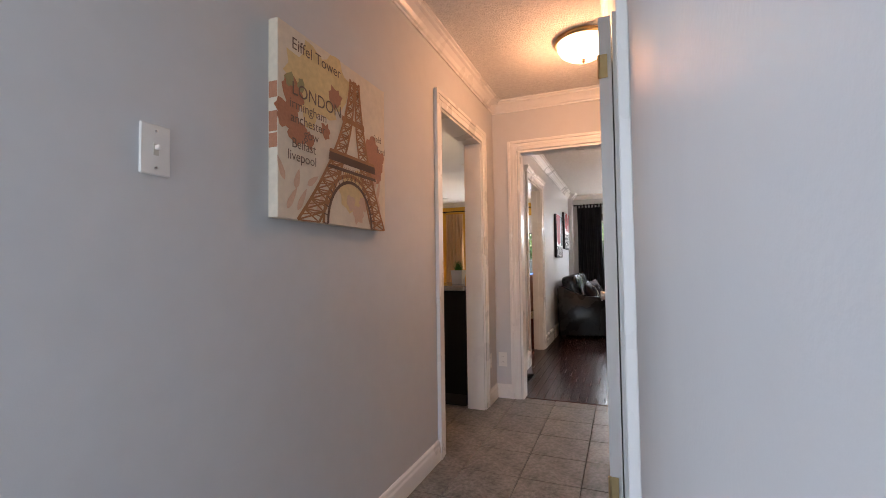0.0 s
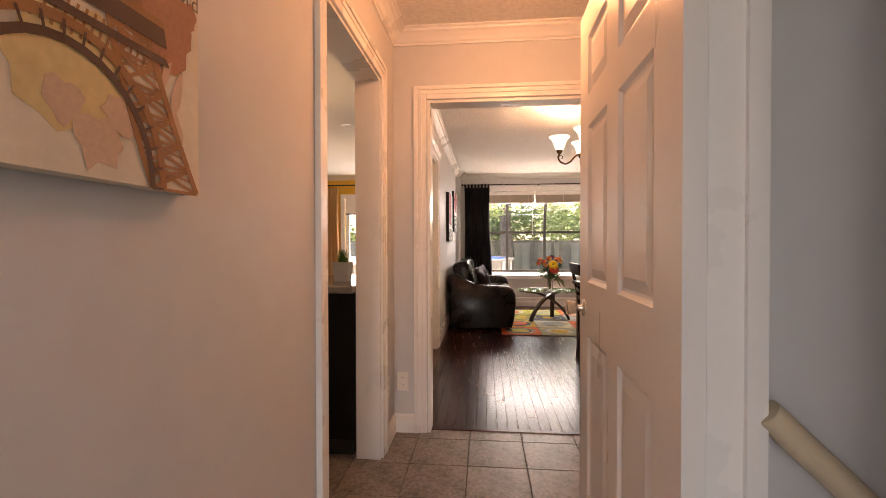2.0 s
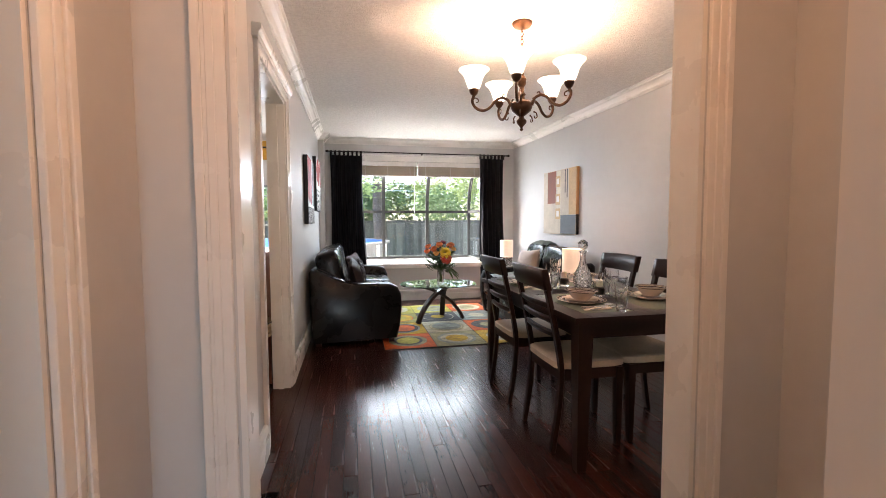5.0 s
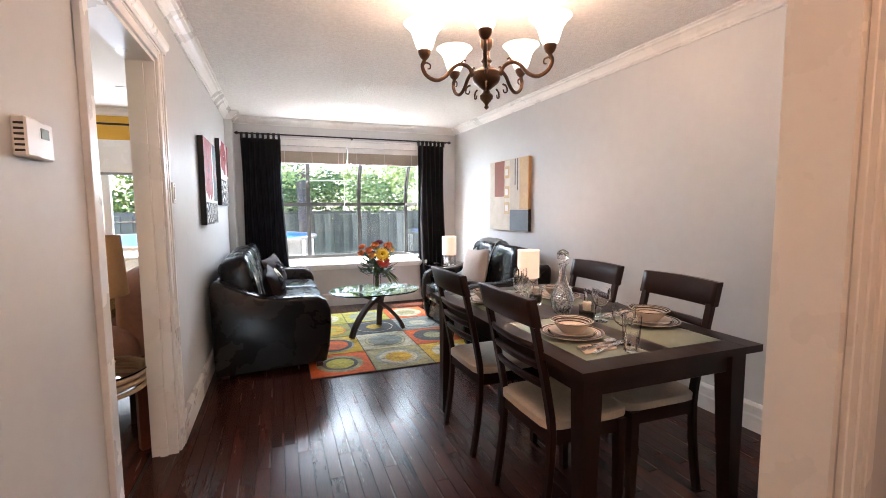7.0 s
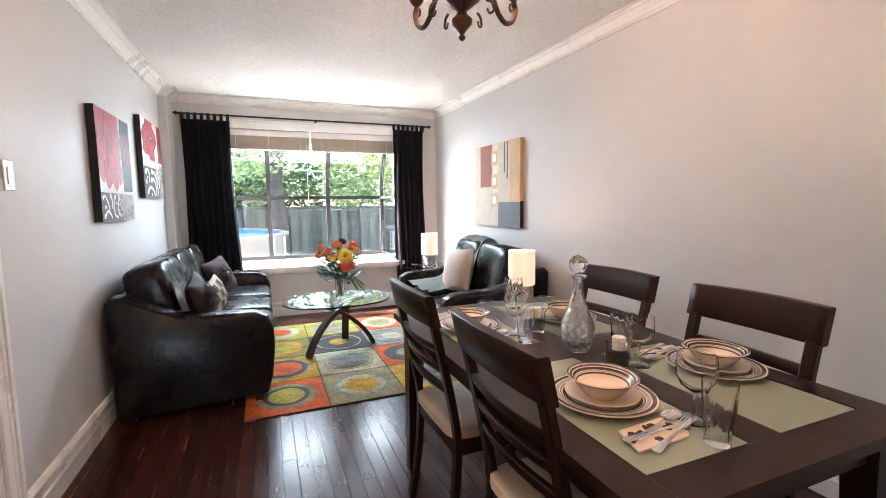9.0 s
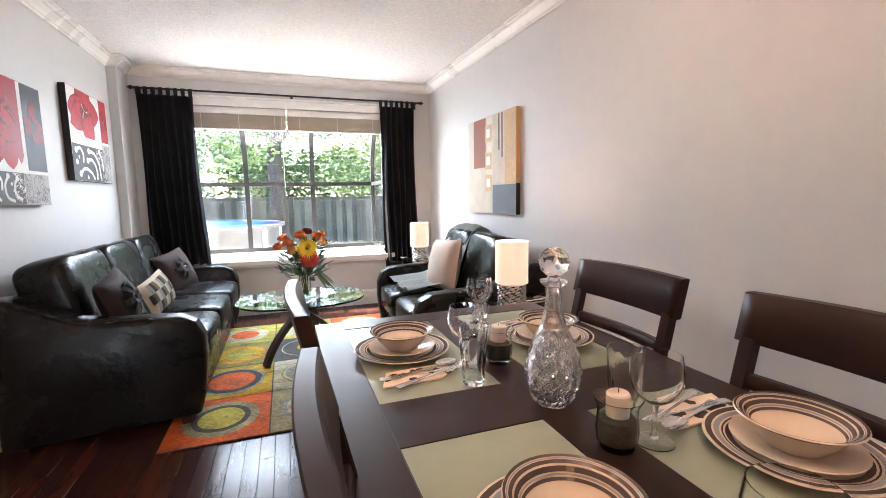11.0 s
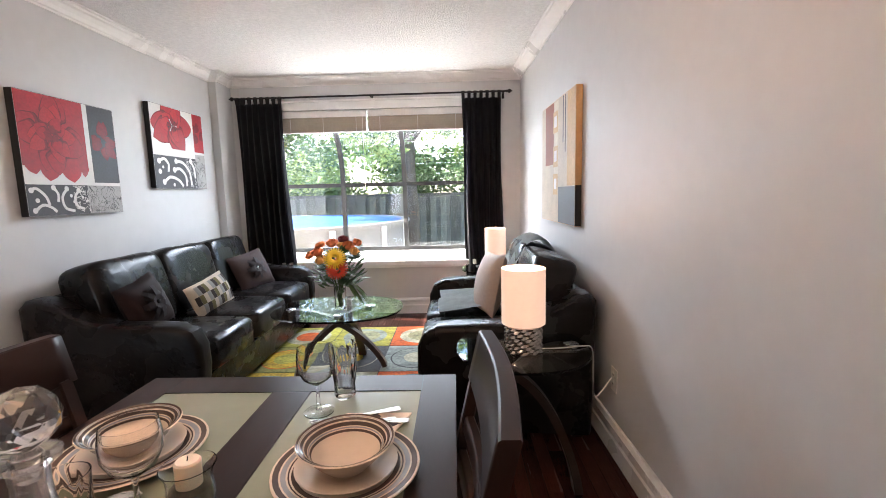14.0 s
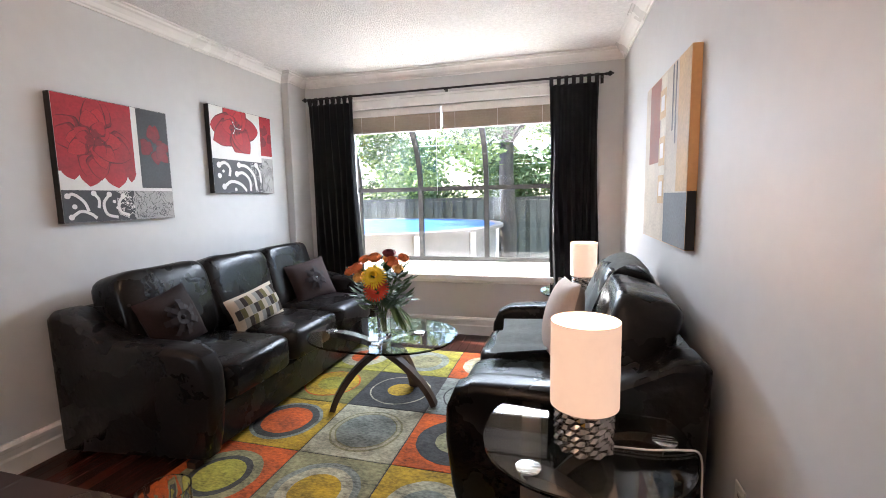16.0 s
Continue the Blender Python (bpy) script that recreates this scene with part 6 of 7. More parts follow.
heads = [((1.08 * p[0], 1.08 * p[1], 0.115 + 0.80 * p[2]), 1.35 * r, mt, kind) for p, r, mt, kind in heads0]
for (x, y, z), r, mt, kind in heads:
    bm = bmesh.new()
    tube(bm, curve_pts([(0.012 * rnd.uniform(-1, 1), 0.012 * rnd.uniform(-1, 1), 0.02), (x * 0.25, y * 0.25, 0.2), (x, y, z - 0.008)], 10), 0.0028, 6)
    part("stem", bm, STEM, vase)
    bm = bmesh.new()
    face = Vector((x, y - 0.12, 0.14)).normalized() if kind != "rose" else Vector((x * 0.6, y * 0.6 - 0.03, 0.16)).normalized()
    rot = face.to_track_quat("Z", "Y").to_matrix().to_4x4()
    n, layers = (26, 3) if kind != "rose" else (6, 4)
    for L in range(layers):
        for k in range(n if kind != "rose" else n - L):
            a = 2 * math.pi * (k + 0.37 * L) / (n if kind != "rose" else n - L)
            q = (1 - 0.25 * L) if kind != "rose" else (1 - 0.2 * L)
            if kind == "rose":
                pr = [(0.15, -0.6, 0.0), (0.62 * q, -0.55, 0.1), (0.9 * q, 0.0, 0.55 + 0.1 * L), (0.72 * q, 0.5, 0.85 + 0.06 * L)]
                for h0, h1 in zip(pr, pr[1:]):
                    w0, w1 = 0.45 * q, 0.5 * q
                    vs = []
                    for (rr, _, zz), w in ((h0, w0), (h1, w1)):
                        for sgn in (-1, 1):
                            b = a + sgn * w
                            vs.append(bm.verts.new(rot @ Vector((r * rr * math.cos(b), r * rr * math.sin(b), r * zz)) + Vector((x, y, z))))
                    bm.faces.new((vs[0], vs[1], vs[3], vs[2]))
            else:
                vs = []
                for f, w, zz in ((0.12, 0.3, 0.0), (0.6 * q, 0.13, 0.15 + 0.18 * L), (1.0 * q, 0.05, 0.1 + 0.25 * L)):
                    for sgn in (-1, 1):
                        b = a + sgn * w
                        vs.append(bm.verts.new(rot @ Vector((r * f * math.cos(b), r * f * math.sin(b), r * zz)) + Vector((x, y, z))))
                bm.faces.new((vs[0], vs[1], vs[3], vs[2])), bm.faces.new((vs[2], vs[3], vs[5], vs[4]))
    part(kind, bm, mt, vase, "", True)
for k in range(230):
    a, up = rnd.uniform(0, 6.28), rnd.uniform(0.2, 0.45)
    rad = rnd.uniform(0.05, 0.36)
    base_ = Vector((rad * 0.4 * math.cos(a), rad * 0.4 * math.sin(a), up - 0.05))
    tip = base_ + Vector((0.075 * math.cos(a + rnd.uniform(-0.6, 0.6)), 0.075 * math.sin(a + rnd.uniform(-0.6, 0.6)), rnd.uniform(-0.02, 0.07)))
    d = tip - base_
    sd = d.cross(Vector((0, 0, 1))).normalized() * rnd.uniform(0.014, 0.026)
    bm = bmesh.new()
    v = [bm.verts.new(p) for p in (base_, base_ + d * 0.35 + sd, base_ + d * 0.7 + sd * 0.8, tip, base_ + d * 0.7 - sd * 0.8, base_ + d * 0.35 - sd)]
    mid = [bm.verts.new(base_ + d * f + Vector((0, 0, -0.006))) for f in (0.35, 0.7)]
    for q in ((v[0], v[1], mid[0]), (v[1], v[2], mid[1], mid[0]), (v[2], v[3], mid[1]), (v[3], v[4], mid[1]), (v[4], v[5], mid[0], mid[1]), (v[5], v[0], mid[0])):
        bm.faces.new(q)
    part("leaf", bm, LEAFM, vase)
for k in range(9):
    a = -0.9 + 0.22 * k
    base_ = Vector((0.045, -0.03, 0.2))
    d = Vector((0.17 * math.cos(a), 0.1 * math.sin(a) - 0.05, -0.10 - 0.03 * (k % 3)))
    sd = d.cross(Vector((0, 0.3, 1))).normalized() * 0.017
    bm = bmesh.new()
    v = [bm.verts.new(p) for p in (base_, base_ + d * 0.4 + sd + Vector((0, 0, 0.035)), base_ + d * 0.8 + sd * 0.9 + Vector((0, 0, 0.02)), base_ + d, base_ + d * 0.8 - sd * 0.9 + Vector((0, 0, 0.02)), base_ + d * 0.4 - sd + Vector((0, 0, 0.035)))]
    bm.faces.new(v)
    part("broad_leaf", bm, BIGLEAF, vase)

# ---- family room and kitchen ----
GRANITE = mat("grey_granite", (0.22, 0.22, 0.215), 0.12, var=0.35, scale=60, coat=0.3)
BLACKCAB = mat("black_cabinet", (0.006, 0.006, 0.006), 0.4, var=0.1, spec=0.2)
isl = thing("kitchen_island", "black kitchen peninsula cabinet with a plain end panel", "cabinet")
part("body", boxes((-1.26, 3.12, 0.1, HL - 0.135, 3.95, 0.89), bevel=0.003), BLACKCAB, isl)
part("toe_kick", boxes((-1.24, 3.17, 0, HL - 0.16, 3.93, 0.1)), DARK, isl)
single("countertop", boxes((-1.30, 3.08, 0.89, HL - 0.132, 3.98, 0.928), bevel=0.006), GRANITE, "polished grey granite countertop on the black peninsula", "countertop")
pot = thing("potted_grass", "small green grass plant in a white square pot", "plant", m=pose(-1.06, 3.40, 0.9285))
bm = bmesh.new()
lo = [bm.verts.new((0.04 * a, 0.04 * b, 0)) for a, b in ((-1, -1), (1, -1), (1, 1), (-1, 1))]
hi = [bm.verts.new((0.05 * a, 0.05 * b, 0.115)) for a, b in ((-1, -1), (1, -1), (1, 1), (-1, 1))]
ins = [bm.verts.new((0.045 * a, 0.045 * b, 0.11)) for a, b in ((-1, -1), (1, -1), (1, 1), (-1, 1))]
bm.faces.new(lo[::-1]), bm.faces.new(ins)
for u, v in ((lo, hi), (hi, ins)):
    for k in range(4):
        bm.faces.new((u[k], u[(k + 1) % 4], v[(k + 1) % 4], v[k]))
part("pot", bm, mat("white_ceramic", (0.75, 0.74, 0.72), 0.3, var=0.03), pot, "white ceramic pot")
bm = bmesh.new()
for k in range(150):
    a, r0 = rnd.uniform(0, 6.28), rnd.uniform(0, 0.038)
    p0 = Vector((r0 * math.cos(a), r0 * math.sin(a), 0.108))
    p1 = p0 + Vector((0.03 * rnd.uniform(-1, 1), 0.03 * rnd.uniform(-1, 1), rnd.uniform(0.05, 0.1)))
    s = Vector((math.sin(a), -math.cos(a), 0)) * 0.002
    bm.faces.new([bm.verts.new(p) for p in (p0 + s, p0 - s, p1)])
part("grass", bm, mat("pot_grass", (0.06, 0.17, 0.02), 0.6, var=0.3), pot, "tuft of green blades")

fp = thing("fireplace", "white mantel fireplace with grey stone tiles and gas fire", "fireplace", m=pose(FL, 0, 0))
MARBLE = mat("grey_marble_tile", (0.20, 0.22, 0.25), 0.1, var=0.4, scale=5, coat=0.3)
for y0, y1 in ((5.90, 6.13), (7.42, 7.66)):
    part("leg", boxes((0, y0, 0, 0.22, y1, 0.94), (0, y0 - 0.02, 0, 0.24, y1 + 0.02, 0.14), bevel=0.004), WHITE, fp)
    part("corbel", boxes((0, y0 - 0.02, 0.94, 0.27, y1 + 0.02, 1.175), (0, y0 - 0.03, 1.155, 0.285, y1 + 0.03, 1.18), bevel=0.004), WHITE, fp)
part("frieze", boxes((0, 6.15, 0.975, 0.22, 7.40, 1.18), (0, 6.15, 1.145, 0.235, 7.40, 1.165), bevel=0.003), WHITE, fp)
bm = bmesh.new()
prism(bm, [(0, 1.18), (0.285, 1.18), (0.295, 1.2), (0.32, 1.215), (0.335, 1.24), (0.355, 1.245), (0.36, 1.255), (0.36, 1.285), (0.355, 1.29), (0, 1.29)], 5.79, 7.75, "y")
part("mantel_shelf", bm, WHITE, fp, "moulded white shelf")
for k in range(5):
    part("tile", boxes((0.0, 6.134 + 0.2565 * k, 0.755, 0.15, 6.387 + 0.2565 * k, 0.974)), MARBLE, fp)
for y0, y1 in ((6.134, 6.405), (7.305, 7.416)):
    for z0 in (0.02, 0.265, 0.51):
        part("tile", boxes((0.0, y0, z0, 0.15, y1, z0 + 0.242)), MARBLE, fp)
part("firebox_frame", boxes((0.0, 6.41, 0.02, 0.165, 6.47, 0.745), (0.0, 7.24, 0.02, 0.165, 7.30, 0.745), (0, 6.47, 0.675, 0.165, 7.24, 0.745), (0, 6.47, 0.02, 0.165, 7.24, 0.1), bevel=0.003), STEEL, fp, "brushed metal firebox frame")
for k in range(4):
    part("louvre", boxes((0.1, 6.47, 0.555 + 0.03 * k, 0.158, 7.24, 0.573 + 0.03 * k)), BLACKSIDE, fp)
part("firebox", boxes((0.0, 6.47, 0.1, 0.04, 7.24, 0.675)), BLACKSIDE, fp)
LOG = mat("pale_ceramic_log", (0.42, 0.36, 0.28), 0.8, var=0.3, scale=12)
for k, (y0, y1, z) in enumerate(((6.55, 7.15, 0.16), (6.62, 7.0, 0.23), (6.8, 7.18, 0.24))):
    bm = bmesh.new()
    tube(bm, [(0.09 - 0.012 * k, y0, z), (0.1 - 0.012 * k, (y0 + y1) / 2, z + 0.015), (0.085, y1, z)], 0.035, 9, 0.028)
    part("log", bm, LOG, fp, "", True)
bm = bmesh.new()
for k in range(14):
    y = 6.6 + 0.5 * k / 13
    lathe(bm, [(0.024, 0.27), (0.03, 0.31), (0.016, 0.37 + 0.04 * math.sin(k * 2.1)), (0, 0.43 + 0.05 * math.sin(k * 2.1))], 8, (0.085, y, 0))
part("flames", bm, mat("gas_flame", (1, 0.5, 0.2), 0.5, var=0, emit=(1.0, 0.5, 0.18), emit_strength=0.5), fp, "lit gas flames", True)

TVBLACK = mat("tv_black", (0.008, 0.008, 0.009), 0.3, var=0, spec=0.25)
tv = thing("television", "flat black television standing on the mantel", "television", m=pose(FL + 0.22, 6.66, 1.2905, 0, 0, 2))
part("casing", boxes((-0.03, -0.52, 0.072, 0.03, 0.52, 0.645), bevel=0.006), TVBLACK, tv)
part("screen", boxes((0.03, -0.47, 0.135, 0.032, 0.47, 0.605)), mat("tv_screen", (0.012, 0.013, 0.015), 0.15, var=0, spec=0.25), tv, "dark glossy screen")
part("stand", boxes((-0.08, -0.22, 0, 0.1, 0.22, 0.012), (-0.015, -0.05, 0.012, 0.015, 0.05, 0.073)), TVBLACK, tv)
part("logo", boxes((0.0305, -0.04, 0.098, 0.032, 0.04, 0.11)), STEEL, tv)
box1 = single("media_box", boxes((FL + 0.06, 7.36, 1.2905, FL + 0.26, 7.64, 1.345), bevel=0.004), TVBLACK, "black media box lying on the mantel", "media player")
fr = thing("framed_picture", "black-framed red and grey flag picture", "picture", m=Matrix.Translation((FL + 0.002, 8.16, 1.235)) @ ON_LEFT)
part("frame", boxes((0, 0, 0, 0.6, 0.06, 0.03), (0, 0.52, 0, 0.6, 0.58, 0.03), (0, 0.06, 0, 0.06, 0.52, 0.03), (0.54, 0.06, 0, 0.6, 0.52, 0.03), bevel=0.003), mat("dark_frame_wood", (0.03, 0.012, 0.01), 0.4, var=0.15), fr)
part("print", boxes((0.06, 0.06, 0, 0.54, 0.52, 0.012)), CHAR, fr)
sheet(fr, [rect(0.26, 0.06, 0.34, 0.52), rect(0.06, 0.25, 0.54, 0.33), bar((0.08, 0.08), (0.25, 0.23), 0.03), bar((0.52, 0.5), (0.35, 0.35), 0.03), bar((0.08, 0.5), (0.25, 0.35), 0.03), bar((0.52, 0.08), (0.35, 0.23), 0.03)], mat("dusty_pink_print", (0.5, 0.26, 0.22), 0.6, var=0.25, scale=12), 1, d=0.012)

AMBER = mat("amber_curtain_cloth", (0.62, 0.30, 0.07), 0.75, var=0.1, bump=0.1)
IVORYC = mat("peach_curtain_cloth", (0.72, 0.48, 0.26), 0.75, var=0.08, bump=0.1)
frod = thing("curtain_rod", "dark curtain rod over the family room window", "curtain rod")
bm = bmesh.new()
tube(bm, [(-3.5, 8.9, 2.24), (-1.0, 8.9, 2.24)], 0.012, 10)
part("rod", bm, BLACKSIDE, frod, "", True)
for x in (-3.4, -1.05):
    part("bracket", boxes((x - 0.008, 8.9, 2.225, x + 0.008, BW, 2.24)), BLACKSIDE, frod)
curtain("curtain", "amber striped curtain hanging beside the family room window", -3.35, -2.95, -3.35, -2.92, 8.9, 2.24, 0.03, IVORYC, 6, 4, False)
fw = tagged(new("window_2"), "large white-framed family room window", "window", "", "structure")
for b in ((FX0, BW + 0.02, FZ0, FX0 + 0.07, BW + 0.1, FZ1), (FX1 - 0.07, BW + 0.02, FZ0, FX1, BW + 0.1, FZ1), (FX0 + 0.07, BW + 0.02, FZ1 - 0.07, FX1 - 0.07, BW + 0.1, FZ1), (FX0 + 0.07, BW + 0.02, FZ0, FX1 - 0.07, BW + 0.1, FZ0 + 0.07), (-2.04, BW + 0.03, FZ0 + 0.07, -1.96, BW + 0.09, FZ1 - 0.07)):
    part("window_frame", boxes(b, bevel=0.004), SILL, fw)
part("window_trim", boxes((FX0 - 0.08, BW - 0.02, FZ0 - 0.08, FX0, BW, FZ1 + 0.08), (FX1, BW - 0.02, FZ0 - 0.08, FX1 + 0.08, BW, FZ1 + 0.08), (FX0, BW - 0.02, FZ1, FX1, BW, FZ1 + 0.08), (FX0, BW - 0.04, FZ0 - 0.08, FX1, BW, FZ0)), SILL, fw)
for x0, x1 in ((FX0 + 0.07, -2.04), (-1.96, FX1 - 0.07)):
    for k in (1, 2):
        xm = x0 + (x1 - x0) * k / 3
        part("glazing_bar", boxes((xm - 0.008, BW + 0.05, FZ0 + 0.07, xm + 0.008, BW + 0.07, FZ1 - 0.07)), SILL, fw)
    for k in (1, 2, 3):
        zm = FZ0 + (FZ1 - FZ0) * k / 4
        part("glazing_bar", boxes((x0, BW + 0.052, zm - 0.008, x1, BW + 0.068, zm + 0.008)), SILL, fw)
    p = part("pane", boxes((x0, BW + 0.058, FZ0 + 0.07, x1, BW + 0.062, FZ1 - 0.07)), PANE, fw)
    p.visible_shadow = False
vb = thing("roller_blind", "white roller blind pulled part way down", "blind", m=pose(0, BW - 0.03, 0))
part("cloth", boxes((FX0 + 0.02, -0.004, 1.72, FX1 - 0.02, 0.0, 2.0)), SILL, vb)
part("bottom_bar", boxes((FX0 + 0.02, -0.012, 1.69, FX1 - 0.02, 0.004, 1.72), bevel=0.003), mat("grey_bar", (0.2, 0.2, 0.2), 0.5, var=0), vb)

SUEDE = mat("brown_suede", (0.32, 0.18, 0.14), 0.85, var=0.15, scale=4, bump=0.2)
ac = thing("armchair", "rounded brown suede armchair in the family room", "armchair", m=pose(-1.34, 6.40, 0, 0, 0, 0))
for nm, a in (("seat", (0, 0, 0.33, 0.7, 0.75, 0.3)), ("backrest", (0.33, 0.05, 0.62, 0.26, 0.85, 0.62)), ("arm", (-0.02, -0.38, 0.42, 0.75, 0.24, 0.42)), ("arm", (-0.02, 0.4, 0.42, 0.75, 0.24, 0.42))):
    bm = bmesh.new()
    cushion(bm, *a, 12, 3.6)
    part(nm, bm, SUEDE, ac, "", True)
for x in (-0.25, 0.3):
    for y in (-0.3, 0.3):
        part("foot", boxes((x - 0.03, y - 0.03, 0, x + 0.03, y + 0.03, 0.2)), ESPRESSO, ac)
pillow("throw_pillow", "brown and gold floral cushion on the armchair", pose(-1.22, 6.45, 0.70, 0, -50, 200), 0.42, 0.42, 0.15, mat("floral_cloth", (0.2, 0.13, 0.05), 0.8, var=0.75, scale=14))
RATTAN = mat("rattan_cane", (0.50, 0.38, 0.24), 0.5, var=0.25, scale=40, bump=0.4, bump_scale=120)
REDWOOD = mat("dark_red_wood", (0.12, 0.03, 0.015), 0.4, var=0.2)
rt = thing("rattan_table", "round rattan side table with a glass top and red wood legs", "table", m=pose(-1.1, 5.62, 0))
for z in (0.40, 0.435, 0.47):
    bm = bmesh.new()
    tube(bm, [(0.235 * math.cos(a), 0.235 * math.sin(a), z) for a in np.linspace(0, 2 * math.pi, 41)], 0.012, 8)
    part("hoop", bm, RATTAN, rt, "", True)
for k in range(4):
    a = -1.05 + 1.57 * k
    part("bracket", boxes((0.215, -0.03, 0.385, 0.255, 0.03, 0.485), bevel=0.004), RATTAN, rt, "wrapped cane joint", False, pose(0, 0, 0, 0, 0, math.degrees(a)))
    part("leg", boxes((0.19, -0.025, 0, 0.24, 0.025, 0.385), bevel=0.004), REDWOOD, rt, "dark red wood leg", False, pose(0, 0, 0, 0, 0, math.degrees(a)))
bm = bmesh.new()
lathe(bm, [(0, 0.4855), (0.25, 0.4855), (0.253, 0.489), (0.25, 0.4955), (0, 0.4955)], 44)
part("glass_top", bm, TABLEGLASS, rt, "clear glass top", True)
GOLD = mat("antique_gold_metal", (0.62, 0.47, 0.25), 0.3, 0.9, var=0.15)
gl = thing("table_lamp", "table lamp with a stepped gold base and unlit brown drum shade", "lamp", "", pose(-1.1, 5.7, 0.4957))
bm = bmesh.new()
lathe(bm, [(0, 0), (0.085, 0), (0.09, 0.012), (0.05, 0.03), (0.035, 0.05), (0.08, 0.062), (0.085, 0.072), (0.045, 0.088), (0.03, 0.11), (0.06, 0.125), (0.062, 0.133), (0.03, 0.15), (0.022, 0.2), (0.012, 0.3), (0.012, 0.37), (0, 0.371)], 30)
part("base", bm, GOLD, gl, "stepped antique gold base", True)
bm = bmesh.new()
lathe(bm, [(0.165, 0.36), (0.145, 0.665), (0.143, 0.665), (0.163, 0.36), (0.165, 0.36)], 44)
part("shade", bm, mat("brown_linen_shade", (0.40, 0.24, 0.11), 0.8, var=0.08, scale=8, bump=0.2, bump_scale=300), gl, "brown linen drum shade", True)
part("shade_ring", boxes((-0.163, -0.004, 0.364, 0.163, 0.004, 0.369)), GOLD, gl)
for x, y in ((-1.6, 4.0), (-3.07, 4.75), (-3.07, 5.64), (-3.07, 6.5), (-3.07, 7.36), (-3.07, 8.2), (-1.7, 5.5), (-1.5, 6.6), (-1.5, 8.0)):
    d = thing("recessed_light", "small recessed ceiling spotlight, lit", "ceiling light", "recessed lights", pose(x, y, CEIL))
    bm = bmesh.new()
    lathe(bm, [(0.036, -0.0005), (0.055, -0.0005), (0.055, -0.006), (0.036, -0.003)], 24)
    part("trim_ring", bm, WHITE, d, "white ring", True)
    bm = bmesh.new()
    lathe(bm, [(0, -0.002), (0.035, -0.002)], 24)
    part("lens", bm, mat("lit_spot", (1, 0.95, 0.85), 0.5, var=0, emit=(1, 0.85, 0.62), emit_strength=2), d)
for x, y in ((-1.8, 4.2), (-2.7, 6.6)):
    lamp("family_lamp", "POINT", 1.7, (1.0, 0.76, 0.5), pose(x, y, CEIL - 0.7), 0.12)

# ---- outside ----
GZ = -0.5
PATIO = mat("pale_patio_concrete", (0.62, 0.61, 0.58), 0.85, var=0.1, scale=2, bump=0.2, bump_scale=40)
setting("ground", boxes((-400, 9.8, GZ - 0.1, 400, 700, GZ)), mat("lawn_ground", (0.10, 0.13, 0.05), 0.95, var=0.3, scale=1.5), "grass ground")
setting("pavement", boxes((-6, 9.85, GZ, 7, 13.0, GZ + 0.02)), PATIO, "pale concrete patio")
setting("wall_house_outside", boxes((-8, 9.15, GZ - 0.1, FL - 0.2, 9.3, 5), (RW0 + 0.2, 9.15, GZ - 0.1, 8, 9.3, 5), (FL - 0.2, 9.15, GZ - 0.1, RW0 + 0.2, 9.3, 0.2)), mat("pale_brick_wall", (0.4, 0.33, 0.28), 0.9, var=0.15))
FENCE = mat("weathered_fence_board", (0.15, 0.155, 0.15), 0.85, var=0.3, scale=3, rand=0.3, stretch=(8, 8, 0.7))
fence = thing("board_fence", "weathered grey wooden board fence behind the garden", "fence", m=pose(0, 17.2, GZ))
bmA = boxes((0, 0, 0, 0.165, 0.022, 1.66), bevel=0.003)
board = part("board", bmA, FENCE, fence, "", False, pose(-9, 0, 0))
for k in range(1, 126):
    o = board.copy()
    scene.collection.objects.link(o)
    o.matrix_basis = pose(-9 + 0.145 * k, 0.045 * (k % 2), 0.012 * math.sin(k * 1.7))
for z in (0.3, 1.35, 1.66):
    part("rail", boxes((-9, 0.07, z, 9.3, 0.11, z + 0.09)), FENCE, fence)
pool = thing("swimming_pool", "round above-ground pool with blue water and pale wall", "pool", m=pose(-2.0, 13.5, GZ))
bm = bmesh.new()
lathe(bm, [(2.5, 0), (2.5, 1.18), (2.62, 1.19), (2.62, 1.24), (2.46, 1.24), (2.46, 1.1)], 56)
part("wall", bm, mat("pool_wall_cream", (0.24, 0.22, 0.20), 0.6, var=0.15), pool, "cream pool wall with a wide rim", True)
bm = bmesh.new()
lathe(bm, [(0, 1.08), (2.4, 1.08)], 48)
bm2 = bmesh.new()
lathe(bm2, [(2.455, 1.235), (2.45, 1.23), (2.45, 1.05)], 56)
part("liner", bm2, mat("pool_liner", (0.02, 0.10, 0.38), 0.4, var=0.8, scale=4), pool, "blue patterned liner")
part("water", bm, mat("pool_water", (0.035, 0.10, 0.22), 0.45, spec=0.15, var=0.3, scale=3, bump=0.3, bump_scale=6), pool, "blue rippling water")
for k in range(14):
    a = 2 * math.pi * k / 14
    part("post", boxes((-0.05, -0.02, 0, 0.05, 0.03, 1.2), bevel=0.006), SILL, pool, "", False, pose(2.52 * math.cos(a), 2.52 * math.sin(a), 0, 0, 0, math.degrees(a) - 90))
spa = thing("patio_table", "large white-topped patio table on the terrace", "table", m=pose(1.2, 11.3, GZ + 0.02))
part("tabletop", boxes((-0.95, -0.55, 0.7, 0.95, 0.55, 0.74), bevel=0.01), SILL, spa)
for x in (-0.85, 0.85):
    for y in (-0.45, 0.45):
        part("leg", boxes((x - 0.025, y - 0.025, 0, x + 0.025, y + 0.025, 0.7)), SILL, spa)

